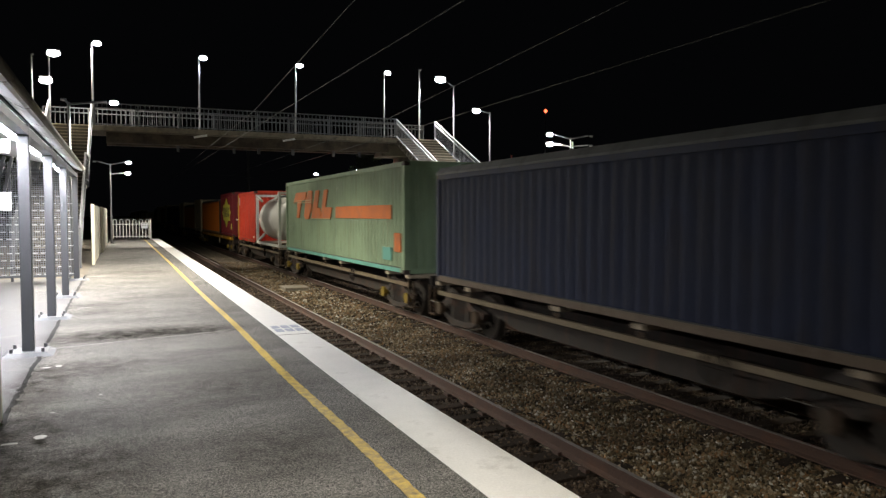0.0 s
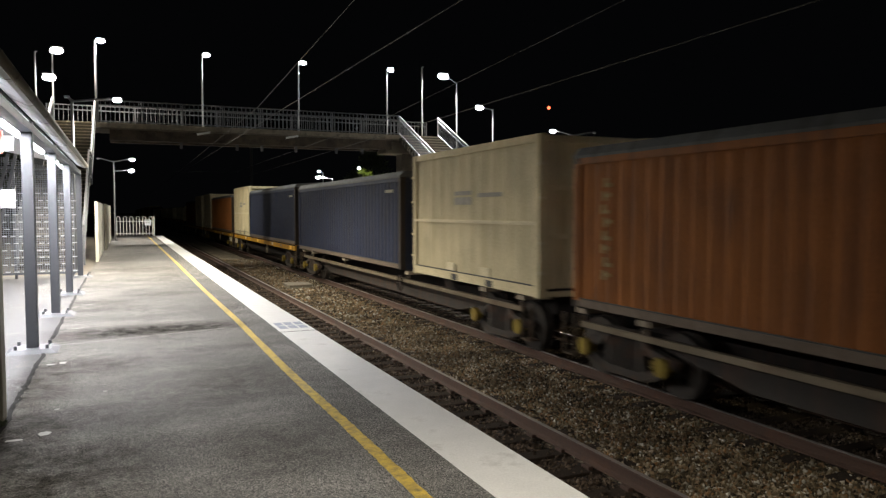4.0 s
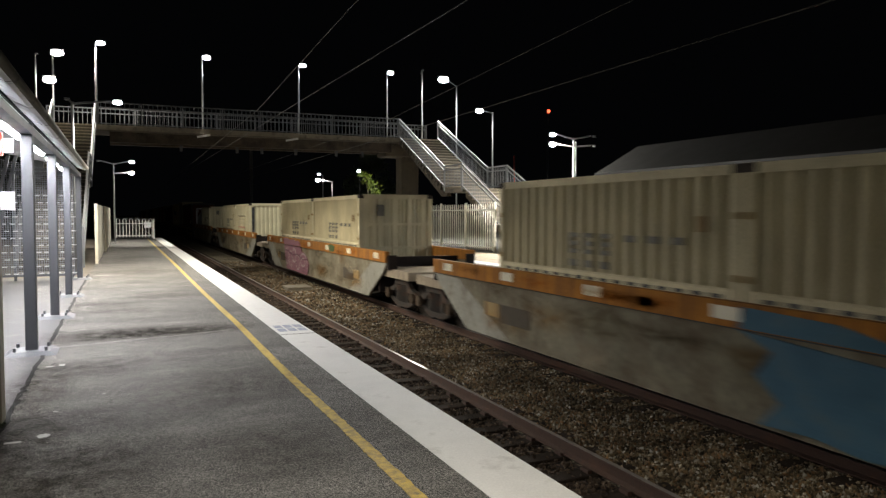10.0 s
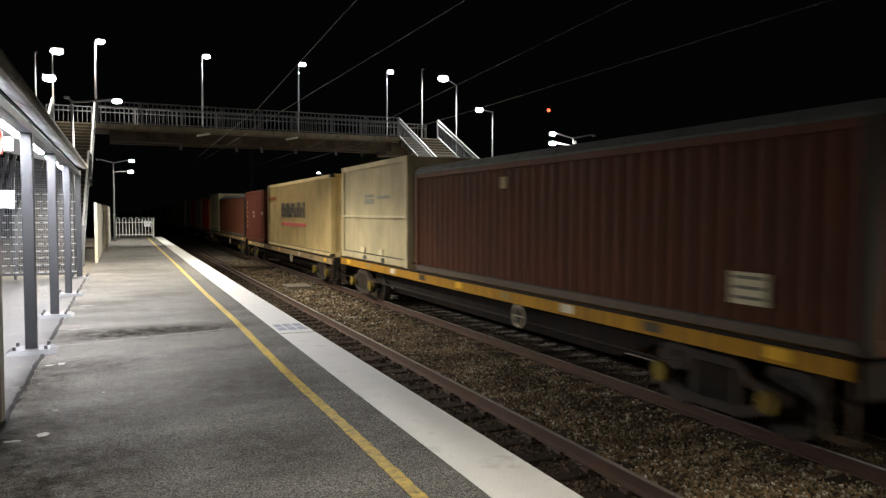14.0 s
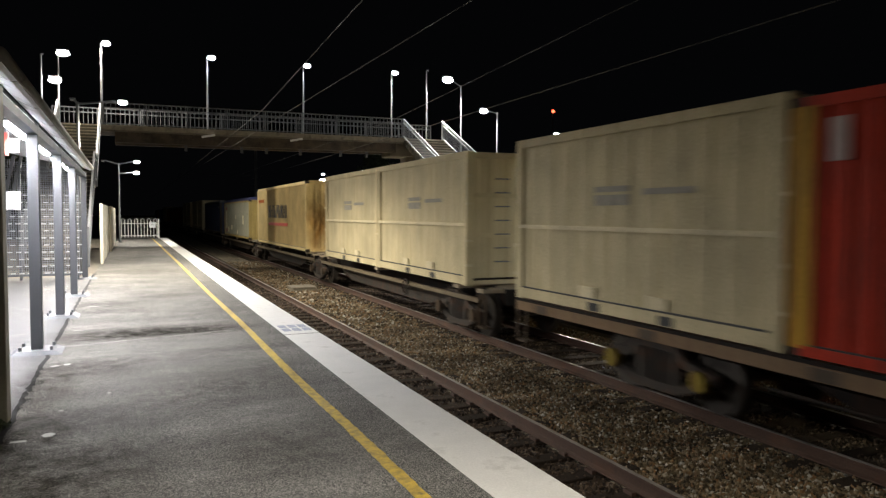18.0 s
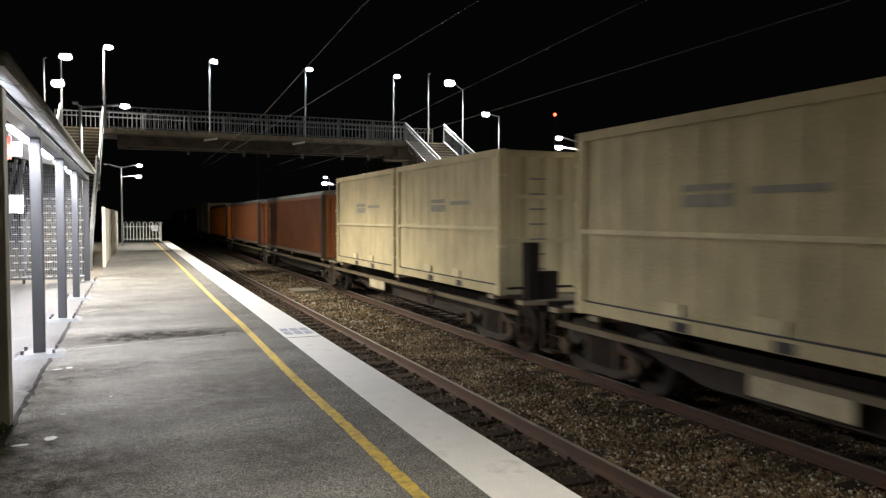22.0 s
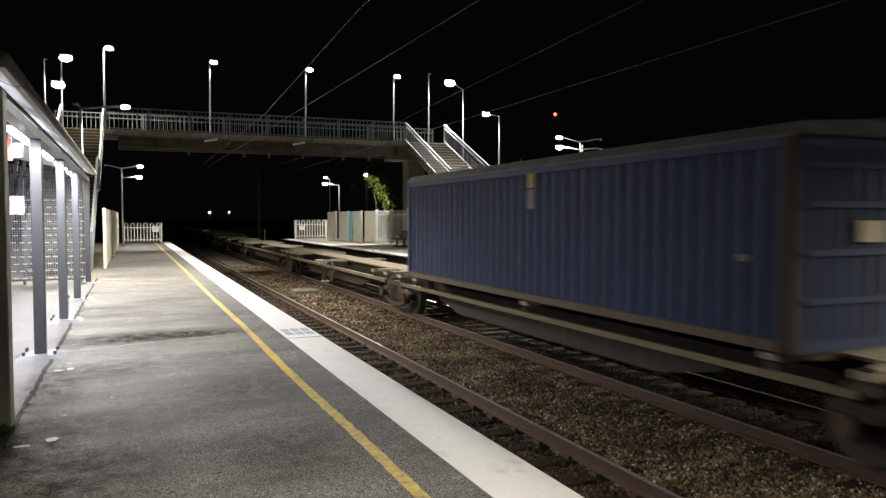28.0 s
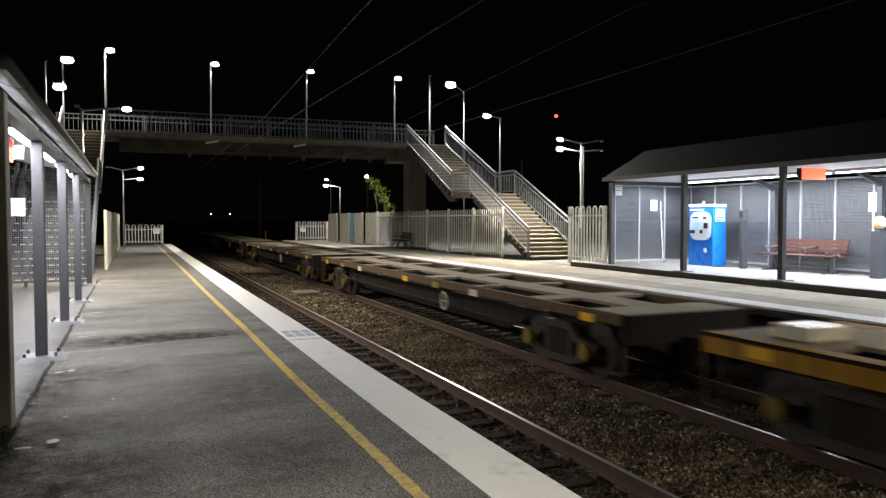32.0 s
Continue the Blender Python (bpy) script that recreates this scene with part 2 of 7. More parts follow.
RUST, GRIME = (0.09, 0.035, 0.015), (0.035, 0.028, 0.022)
M = {
    "asphalt": aggregate("worn_asphalt", (0.034, 0.0335, 0.032), (0.36, 0.342, 0.315), 190, 0.9, bump=0.45, swing=(0.6, 1.34), stain=(0.03, 0.03, 0.03), sharp=2.1),
    "asphalt_dirty": aggregate("dirty_asphalt", (0.02, 0.018, 0.014), (0.16, 0.14, 0.11), 85, 1.2),
    "pole_galv": mat("galvanised_pole", (0.17, 0.175, 0.18), 0.5, 0.2, var=0.12, scale=3, fine=60),
    "white_gloss": mat("white_gloss_fence", (0.86, 0.86, 0.82), 0.35, var=0.05, dirt=(0.5, 0.47, 0.4), amount=0.1),
    # two tones of concrete: lit slab edge, then shade painted into the girder
    "concrete_edge": mat("lit_edge_concrete", (0.26, 0.23, 0.18), 0.85, var=0.3, scale=2.5, fine=40, dirt=(0.07, 0.06, 0.05), amount=0.6),
    "girder": mat("shaded_girder_concrete", (0.085, 0.07, 0.055), 0.9, var=0.35, scale=1.3, fine=40, dirt=(0.025, 0.022, 0.02), amount=0.6, spec=0.15),
    "platform_pale": aggregate("sandy_platform", (0.34, 0.3, 0.235), (0.5, 0.445, 0.36), 110, 0.6, swing=(0.72, 1.2), bump=0.15),
    "slab_pale": mat("pale_slab_concrete", (0.27, 0.265, 0.26), 0.8, var=0.18, scale=1.2, fine=60, dirt=(0.17, 0.16, 0.14), amount=0.3),
    "concrete": mat("pale_concrete", (0.108, 0.106, 0.109), 0.8, var=0.15, scale=1.2, fine=60, dirt=(0.2, 0.19, 0.17), amount=0.2),
    "concrete_dark": mat("weathered_concrete", (0.15, 0.13, 0.105), 0.85, var=0.3, scale=1.0, fine=50, dirt=(0.06, 0.055, 0.05), amount=0.5),
    "white_line": mat("white_edge_paint", (0.72, 0.705, 0.68), 0.6, var=0.12, scale=3, fine=80, bump=0.3, dirt=(0.4, 0.38, 0.35), amount=0.24),
    "yellow_line": mat("yellow_line_paint", (0.56, 0.385, 0.045), 0.6, var=0.2, scale=14, fine=110, bump=0.5, dirt=(0.1, 0.085, 0.05), amount=0.75),
    "yellow_worn": mat("faint_yellow_line", (0.42, 0.34, 0.2), 0.8, var=0.3, scale=8, dirt=(0.36, 0.32, 0.25), amount=0.7),
    "rail_top": mat("polished_rail_head", (0.36, 0.33, 0.3), 0.36, 0.6, var=0.15),
    "bed_oily": aggregate("oily_bed", (0.012, 0.008, 0.006), (0.12, 0.08, 0.05), 26, 0.5, bump=1.0),
    "rail": mat("rusty_rail_web", (0.056, 0.028, 0.017), 0.9, 0.0, var=0.3, dirt=RUST),
    "sleeper": mat("dark_sleeper", (0.036, 0.026, 0.019), 0.95, var=0.45, scale=3, fine=40, bump=0.5, per=0.3, spec=0.08),
    "ballast": aggregate("ballast_bed", (0.025, 0.017, 0.011), (0.34, 0.29, 0.2), 26, 0.5, bump=1.0),
    "stone": mat("ballast_stone", (0.19, 0.15, 0.115), 0.95, var=0.35, scale=9, fine=30, bump=0.3),
    "earth": mat("dark_earth", (0.04, 0.035, 0.028), 0.95, var=0.4, scale=0.3, fine=9, bump=0.6),
    "galv": mat("galvanised_steel", (0.135, 0.14, 0.155), 0.6, 0.1, var=0.15, scale=4, fine=60),
    "grey_post": mat("grey_powder_coat", (0.078, 0.082, 0.094), 0.4, 0.1, var=0.08, scale=3, fine=50, bump=0.04),
    "grey_sheet": mat("grey_roof_sheet", (0.2, 0.2, 0.2), 0.5, 0.3, var=0.15),
    "eave_pale": mat("pale_eave_sheet", (0.66, 0.65, 0.66), 0.6, var=0.1, scale=3, dirt=(0.2, 0.19, 0.17), amount=0.3),
    "bead_olive": mat("dull_gutter_bead", (0.13, 0.12, 0.1), 0.5, var=0.2, scale=3, dirt=GRIME, amount=0.3),
    "stud_grey": mat("pale_grey_stud", (0.42, 0.43, 0.46), 0.5, var=0.08, scale=3),
    "soffit": mat("white_soffit", (0.75, 0.76, 0.78), 0.6, var=0.06),
    "black_steel": mat("dark_post_paint", (0.025, 0.025, 0.028), 0.5, 0.1, var=0.2),
    "cream": mat("cream_fence_paint", (0.62, 0.58, 0.48), 0.6, var=0.1, dirt=(0.3, 0.27, 0.2), amount=0.3),
    "white_paint": mat("white_fence_paint", (0.7, 0.69, 0.64), 0.55, var=0.1, dirt=(0.35, 0.32, 0.26), amount=0.25),
    "steel_dark": mat("dark_bridge_steel", (0.075, 0.08, 0.09), 0.65, 0.1, var=0.25, dirt=GRIME),
    "tread": mat("stair_tread_concrete", (0.215, 0.192, 0.15), 0.85, var=0.25, scale=3, fine=40, dirt=(0.1, 0.085, 0.06), amount=0.4, per=0.12),
    "lens": glow("lamp_lens", (0.93, 0.97, 1.0), 40),
    "lens_warm": glow("warm_lamp_lens", (1.0, 0.96, 0.86), 25),
    "tube": glow("tube_light", (0.9, 0.95, 1.0), 12),
    "red_glow": glow("red_signal_lens", (1.0, 0.1, 0.04), 2.6),
    "patch": aggregate("asphalt_patch", (0.018, 0.018, 0.018), (0.2, 0.195, 0.19), 85, 1.5),
    "seam": mat("pale_seal_paint", (0.4, 0.39, 0.36), 0.7, var=0.25, scale=8, dirt=(0.1, 0.1, 0.1), amount=0.5),
    "mark_blue": mat("blue_grey_stencil", (0.3, 0.33, 0.42), 0.6, var=0.2, scale=9, dirt=(0.6, 0.6, 0.58), amount=0.5),
    "kiosk_blue": mat("kiosk_blue_paint", (0.012, 0.2, 0.75), 0.3, var=0.06, bump=0.02),
    "kiosk_pale": mat("kiosk_pale_panel", (0.7, 0.76, 0.82), 0.35, var=0.05, bump=0.02),
    "screen": glow("blue_screen", (0.1, 0.3, 0.9), 1.2),
    "bench_slat": mat("red_brown_slat", (0.12, 0.05, 0.036), 0.5, var=0.2, scale=6),
    "paper": mat("white_sign_face", (0.78, 0.79, 0.8), 0.5, var=0.04, bump=0.0),
    "sign_glow": glow("orange_sign_face", (1.0, 0.13, 0.05), 1.1),
    "dome_yellow": mat("orange_yellow_dome", (0.72, 0.46, 0.2), 0.35, var=0.06, bump=0.0),
    "pale_blue": mat("pale_blue_paint", (0.2, 0.5, 0.62), 0.5, var=0.08),
    "wire": mat("dull_copper_wire", (0.035, 0.033, 0.03), 0.7, 0.2),
    "leaf": mat("vine_leaf", (0.12, 0.16, 0.012), 0.5, var=0.5, scale=7),
    "leaf_dark": mat("dark_leaf", (0.045, 0.06, 0.025), 0.6, var=0.4, scale=3),
    "bark": mat("bark", (0.09, 0.07, 0.05), 0.9, var=0.3, bump=0.6),
    # dark concrete that paints in the shade on risers and slab upstand
    "riser": mat("shaded_riser", (0.07, 0.06, 0.046), 0.9, var=0.3, scale=4, dirt=(0.04, 0.035, 0.03), amount=0.4),
    "olive": mat("olive_column_paint", (0.26, 0.235, 0.17), 0.6, var=0.15, scale=3),
    "mast_dark": mat("near_black_steel", (0.008, 0.008, 0.008), 0.9),
}


def stain_mat(name, col, strength, rough=0.8, grain=5.0, fixed=True, film=False):
    """Dirt and painted shade that fade out raggedly from the middle of their sheet."""
    m = mat(name, col, rough, var=0.3, scale=3, fine=50, spec=0.15)
    n, l = m.node_tree.nodes, m.node_tree.links
    b, o = n["Principled BSDF"], n["Material Output"]
    tc = n.new("ShaderNodeTexCoord")
    away = n.new("ShaderNodeVectorMath")
    away.operation = "DISTANCE"
    away.inputs[1].default_value = (0, 0, 0)
    l.new(tc.outputs["Object"], away.inputs[0])
    ob = n.new("ShaderNodeTexNoise")
    ob.inputs["Scale"].default_value, ob.inputs["Detail"].default_value, ob.inputs["Roughness"].default_value = grain, 12, 0.82
    geo = n.new("ShaderNodeNewGeometry")
    l.new(geo.outputs["Position"] if fixed else tc.outputs["Object"], ob.inputs[0])
    patchy, fade, r = n.new("ShaderNodeMapRange"), n.new("ShaderNodeMapRange"), n.new("ShaderNodeMath")
    patchy.inputs[1].default_value, patchy.inputs[2].default_value, patchy.inputs[4].default_value = 0.4, 0.62, strength
    fade.inputs[1].default_value, fade.inputs[2].default_value = 0.5, 0.12
    l.new(ob.outputs[0], patchy.inputs[0])
    l.new(away.outputs["Value"], fade.inputs[0])
    r.operation = "MULTIPLY"
    l.new(patchy.outputs[0], r.inputs[0])
    l.new(fade.outputs[0], r.inputs[1])
    tr, ms = n.new("ShaderNodeBsdfTransparent"), n.new("ShaderNodeMixShader")
    l.new(r.outputs[0], ms.inputs[0])
    l.new(tr.outputs[0], ms.inputs[1])
    if film:
        tint = n.new("ShaderNodeBsdfTransparent")
        tint.inputs[0].default_value = (*col, 1)
        l.new(tint.outputs[0], ms.inputs[2])
    else:
        l.new(b.outputs[0], ms.inputs[2])
    l.new(ms.outputs[0], o.inputs["Surface"])
    return m


# thin films of dirt and painted shade keep the grain beneath them visible
M["stain_dark"] = stain_mat("dark_stain_and_shade", (0.4, 0.38, 0.35), 0.95, film=True)
M["stain_grey"] = stain_mat("grey_wear_stain", (0.6, 0.59, 0.58), 0.9, film=True)
M["stain_pale"] = stain_mat("pale_dust_stain", (0.2, 0.19, 0.17), 0.35)
M["stain_scuff"] = stain_mat("scuffed_paint_stain", (0.3, 0.28, 0.25), 0.2)
M["wear_dark"] = stain_mat("dark_side_grime", (0.6, 0.56, 0.5), 0.9, 0.8, 4.0, False, True)
M["wear_rust"] = stain_mat("rust_side_stain", (0.82, 0.62, 0.42), 0.9, 0.8, 4.0, False, True)
M["wear_pale"] = stain_mat("worn_pale_paint", (0.36, 0.3, 0.2), 0.7, 0.7, 3.0, False)
M["wear_black"] = stain_mat("sooty_smear_and_shade", (0.45, 0.4, 0.34), 0.9, 0.8, 4.0, False, True)


# ---- mesh helpers ----
def bx(bm, x0, x1, y0, y1, z0, z1, m=None):
    vs = [Vector((x, y, z)) for x in (x0, x1) for y in (y0, y1) for z in (z0, z1)]
    v = [bm.verts.new(m @ p if m else p) for p in vs]
    for f in ((0, 1, 3, 2), (4, 6, 7, 5), (0, 4, 5, 1), (2, 3, 7, 6), (0, 2, 6, 4), (1, 5, 7, 3)):
        bm.faces.new([v[i] for i in f])
    return bm


def bar(bm, p, q, r, n=8, r2=None):
    """A round bar from p to q."""
    p, q = Vector(p), Vector(q)
    m = (q - p).to_track_quat("Z", "Y").to_matrix()
    ring = [m @ Vector((math.cos(2 * math.pi * i / n), math.sin(2 * math.pi * i / n), 0)) for i in range(n)]
    a = [bm.verts.new(p + r * d) for d in ring]
    b = [bm.verts.new(q + (r if r2 is None else r2) * d) for d in ring]
    for i in range(n):
        bm.faces.new((a[i], a[(i + 1) % n], b[(i + 1) % n], b[i]))
    bm.faces.new(a[::-1])
    bm.faces.new(b)
    return bm


def beam(bm, p, q, w, h, up=(0, 0, 1)):
    """A rectangular bar from p to q, w wide and h deep."""
    p, q = Vector(p), Vector(q)
    d = (q - p).normalized()
    s = d.cross(Vector(up)).normalized()
    u = s.cross(d)
    m = Matrix((s, d, u)).transposed().to_4x4()
    m.translation = p
    return bx(bm, -w / 2, w / 2, 0, (q - p).length, -h / 2, h / 2, m)


def prism(bm, profile, y0, y1, axis="y"):
    """A closed outline of (a, b) pairs swept from y0 to y1 along the axis."""
    def at(a, b, t):
        return {"y": (a, t, b), "x": (t, a, b), "z": (a, b, t)}[axis]
    lo = [bm.verts.new(at(a, b, y0)) for a, b in profile]
    hi = [bm.verts.new(at(a, b, y1)) for a, b in profile]
    n = len(profile)
    for i in range(n):
        bm.faces.new((lo[i], lo[(i + 1) % n], hi[(i + 1) % n], hi[i]))
    bm.faces.new(lo[::-1])
    bm.faces.new(hi)
    return bm


def mesh_of(name, bm, material, bevel=0.0, smooth=False):
    if bevel:
        bmesh.ops.bevel(bm, geom=[e for e in bm.edges], offset=bevel, segments=1, affect="EDGES")
    bmesh.ops.recalc_face_normals(bm, faces=bm.faces)
    me = bpy.data.meshes.new(name)
    bm.to_mesh(me)
    bm.free()
    if smooth:
        me.polygons.foreach_set("use_smooth", [True] * len(me.polygons))
    me.materials.append(M[material] if isinstance(material, str) else material)
    return me


def part(name, bm, material, parent=None, label="", bevel=0.0, smooth=False, at=None):
    ob = new(name, mesh_of(name, bm, material, bevel, smooth))
    if parent:
        ob.parent = parent
    if at:
        ob.matrix_basis = at
    return tagged(ob, label)


def piece(name, me, parent, at):
    """One of many alike parts that share a mesh."""
    ob = new(name, me)
    ob.parent, ob.matrix_basis = parent, at
    return ob


def B():
    return bmesh.new()


def thing(name, label, category, group="", at=None, kind=""):
    ob = tagged(new(name), label, category, group, kind)
    ob.empty_display_size = 0.2
    if at:
        ob.matrix_basis = at
    return ob


def structure(name, bm, material, label, category="", bevel=0.0):
    return tagged(part(name, bm, material, None, label, bevel), label, category or name.split("_")[0], "", "structure")


# ---- plan ----
RAIL = -1.0
NEAR_TRACK, FAR_TRACK = 3.93, 7.89
EDGE, EDGE2, PLAT2, STEP2 = 2.38, 10.05, 0.1, 13.1
DECK, BR0, BR1 = 5.62, 37.0, 39.2

# ---- ground, track bed ----
structure("ground", bx(B(), -900, 900, -900, 1500, -2.6, -1.62), "earth", "dark bare earth under the night sky")
structure("ballast_bed", prism(B(), [(2.2, -1.61), (2.25, -1.24), (3.0, -1.205), (9.2, -1.205), (9.95, -1.24), (10.3, -1.61)], -700, 900), "ballast", "brown crushed stone track bed")


def rail_line(x):
    ob = structure("rail", prism(B(), [(x - .07, -1.155), (x + .07, -1.155), (x + .07, -1.14), (x + .012, -1.12), (x + .012, -1.04), (x + .034, -1.03), (x + .034, -1.004), (x - .034, -1.004), (x - .034, -1.03), (x - .012, -1.04), (x - .012, -1.12), (x - .07, -1.14)], -700, 900), "rail", "rusty steel running rail with a polished head", "rail")
    part("rail_head", bx(B(), x - .026, x + .026, -700, 900, -1.004, -1.0), "rail_top", ob, "polished running surface")


for c in (NEAR_TRACK, FAR_TRACK):
    rail_line(c - 0.7525)
    rail_line(c + 0.7525)

# ---- platform 1 ----
platform = structure("platform_1", bx(B(), -30, 2.1, -40, 53, -1.61, -0.02), "concrete_dark", "concrete platform body with a vertical face", "platform")
structure("platform_surface", bx(B(), -0.86, 1.9, -40, 53, -0.02, 0.0), "asphalt", "dark grey worn asphalt platform surface", "pavement")
structure("platform_surface", bx(B(), -7, -0.87, -40, 6.4, -0.02, -0.004), "asphalt_dirty", "dirty dark asphalt beside the shelter", "pavement")
structure("platform_coping", bx(B(), 1.9, EDGE, -40, 53, -0.16, 0.004), "white_line", "white painted concrete platform edge", "platform edge")
line = B()
rim = random.Random(12)
LINE_Y = (-10, 4, 5, 5.8, 6.9, 8.3, 10.9, 15.4, 25.4, 53)
LINE_X = (1.51, 1.523, 1.525, 1.518, 1.498, 1.501, 1.522, 1.494, 1.503, 1.44)
rows = []
for k in range(1200):
    y = -8 + k * .05
    c = float(sum(np.interp(y + d, LINE_Y, LINE_X) for d in (-.6, -.3, 0, .3, .6)) / 5)
    a, b = c - .044 + rim.uniform(-.005, .005), c + .044 + rim.uniform(-.005, .005)
    rows.append([line.verts.new((x, y, z)) for x, z in ((a, .001), (a, .005), (b, .005), (b, .001))])
for p, q in zip(rows, rows[1:]):
    for i in range(3):
        line.faces.new((p[i], p[i + 1], q[i + 1], q[i]))
structure("yellow_line", line, "yellow_line", "worn yellow safety line painted on asphalt", "line")
structure("shelter_floor", bx(B(), -7, -0.875, 6.42, 21.0, -0.02, 0.003), "concrete", "pale concrete floor slab under the shelter", "floor")

# ---- platform 2 ----
# shade under the platform edge is put into the body's dark concrete
structure("platform_2", bx(B(), EDGE2 + 0.7, 40, -60, 54, -1.61, PLAT2 - 0.02), "girder", "concrete platform body across the tracks", "platform")
structure("platform_surface_2", bx(B(), EDGE2 + 0.75, STEP2, -60, 54, PLAT2 - 0.02, PLAT2), "platform_pale", "sandy worn platform surface across the tracks", "pavement")
structure("platform_surface_2", bx(B(), EDGE2 + .55, EDGE2 + .749, -60, 54, PLAT2 - 0.16, PLAT2 + .001), "platform_pale", "sandy worn coping behind the white line", "pavement")
structure("platform_coping_2", bx(B(), EDGE2, EDGE2 + 0.55, -60, 54, PLAT2 - 0.035, PLAT2 + 0.004), "white_line", "white painted platform edge", "platform edge")
structure("yellow_line", bx(B(), 11.42, 11.49, -60, 54, PLAT2 + .001, PLAT2 + .004), "yellow_worn", "faint worn yellow line on the far platform", "line")
structure("shelter_slab", bx(B(), STEP2, 20, -10, 20.3, PLAT2 - 0.02, PLAT2 + 0.15), "slab_pale", "raised pale concrete shelter slab", "floor")
# thin dark facing painted for the shade of the step
structure("slab_edge", bx(B(), STEP2 - .012, STEP2, -10, 20.3, PLAT2, PLAT2 + .135), "riser", "shelter slab upstand, dark to stand for its shade", "kerb")
structure("yard_2", bx(B(), STEP2, 40, 20.3, 54, PLAT2 - 0.02, PLAT2 - 0.002), "asphalt", "dark paved area behind the fence", "pavement")


# ---- footbridge ----
def footbridge():
    b = thing("footbridge", "concrete footbridge with dark steel railings over the tracks", "footbridge", at=pose(6.3, BR0, DECK))
    x0, x1, d = -3.2 - 6.3, 16.0 - 6.3, BR1 - BR0
    part("deck", bx(B(), x0, x1, 0, d, -0.22, 0), "concrete_dark", b, "weathered concrete deck slab")
    part("deck_edge", bx(B(), x0, x1, -0.05, 0.0, -0.17, 0.05), "concrete_edge", b, "slab edge in a paler lit tone")
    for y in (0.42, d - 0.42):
        part("girder", bx(B(), -0.5 - 6.3, 13.2 - 6.3, y - 0.18, y + 0.18, -0.7, -0.22), "girder", b, "concrete girder, its shade put into a dark colour")
    post = mesh_of("post", bx(B(), -.03, .03, -.03, .03, 0, 1.08), "steel_dark")
    bal = mesh_of("baluster", bx(B(), -.015, .015, -.015, .015, 0.12, 1.02), "steel_dark")
    for y, a, c in ((0.0, -0.95 - 6.3, 13.55 - 6.3), (d, x0, x1)):
        for z in (0.12, 0.84, 1.06):
            part("rail", bx(B(), a, c, y - .03, y + .03, z - .025, z + .025), "steel_dark", b)
        n = int((c - a) / 1.8)
        for i in range(n + 1):
            piece("post", post, b, pose(a + (c - a) * i / n, y, 0))
        k = int((c - a) / 0.2)
        for i in range(k):
            piece("baluster", bal, b, pose(a + (i + .5) * (c - a) / k, y, 0))
    return b


footbridge()
structure("bridge_pier", bx(B(), 13.9, 14.9, 37.6, 38.5, PLAT2, DECK - 0.72), "concrete_dark", "dark concrete pier under the footbridge", "pier", 0.03)
structure("bridge_pier", bx(B(), -2.6, -1.7, 37.6, 38.5, 0, DECK - 0.72), "concrete_dark", "dark concrete pier under the footbridge", "pier", 0.03)
structure("pier_cap", bx(B(), 12.9, 16.0, 37.4, 38.8, DECK - 0.9, DECK - 0.24), "concrete_dark", "concrete headstock on the pier", "pier", 0.05)


def staircase(xl, xr, base, label):
    """Two flights coming down towards the viewer from the bridge, with a landing."""
    s = thing("staircase", label, "stairs", at=pose((xl + xr) / 2, 24, base))
    hw, top = (xr - xl) / 2, DECK - base
    mid, yl0, yl1, ytop, ybot = 2.76 - base, 29.1 - 24, 31.0 - 24, BR0 - 24, 23.7 - 24
    n1, n2 = 17, 17
    tread = mesh_of("tread", bx(B(), -hw, hw, -0.02, 0.36, -0.045, 0.0), "tread", 0.004)
    saw = mesh_of("step_bracket", bx(B(), -.05, .05, -.1, .12, -.34, -.12), "riser")
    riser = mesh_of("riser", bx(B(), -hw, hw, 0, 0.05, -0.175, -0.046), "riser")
    for n, ya, yb, za, zb in ((n1, ybot, yl0, 0, mid), (n2, yl1, ytop, mid, top)):
        for i in range(n):
            z, y = za + (zb - za) * (i + 1) / n, ya + (yb - ya) * i / n
            piece("tread", tread, s, pose(0, y, z))
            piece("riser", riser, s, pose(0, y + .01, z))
            if za > 0 and i:
                piece("step_bracket", saw, s, pose(-hw - .03, y + .15, z))
        for x in (-hw + .25, hw - .25):
            bm = B()
            # stringers share the concrete darkened to stand for shade
            prism(bm, [(ya + .1, max(za - .3, 0)), (ya + .1, za + .08), (yb, zb - .07), (yb, zb - .4), (ya + .75, max(za - .3, 0))], x - .1, x + .1, "x")
            part("stringer", bm, "girder", s, "concrete stringer in the girder's shade-dark tone")
    part("landing", bx(B(), -hw, hw, yl0, yl1, mid - .16, mid), "concrete_dark", s, "concrete half landing")
    bal = mesh_of("baluster", bx(B(), -.01, .01, -.01, .01, 0.1, .98), "galv")
    post = mesh_of("post", bx(B(), -.03, .03, -.03, .03, -.1, 1.05), "galv")
    for x in (-hw - .04, hw + .04):
        for ya, yb, za, zb in ((ybot + .2, yl0, .15, mid), (yl0, yl1, mid, mid), (yl1, ytop, mid, top)):
            for z, w in ((1.05, .06), (.86, .045), (.14, .04)):
                bm = B()
                beam(bm, (x, ya, za + z), (x, yb, zb + z), w, w)
                part("handrail", bm, "galv", s, "galvanised steel handrail")
            piece("post", post, s, pose(x, ya, za))
            k = int((yb - ya) / .15)
            for i in range(1, k):
                f = i / k
                piece("baluster", bal, s, pose(x, ya + (yb - ya) * f, za + (zb - za) * f))
        piece("post", post, s, pose(x, ytop, top))
    return s


staircase(13.6, 15.75, PLAT2, "concrete stairs with galvanised railings down from the footbridge to the platform")
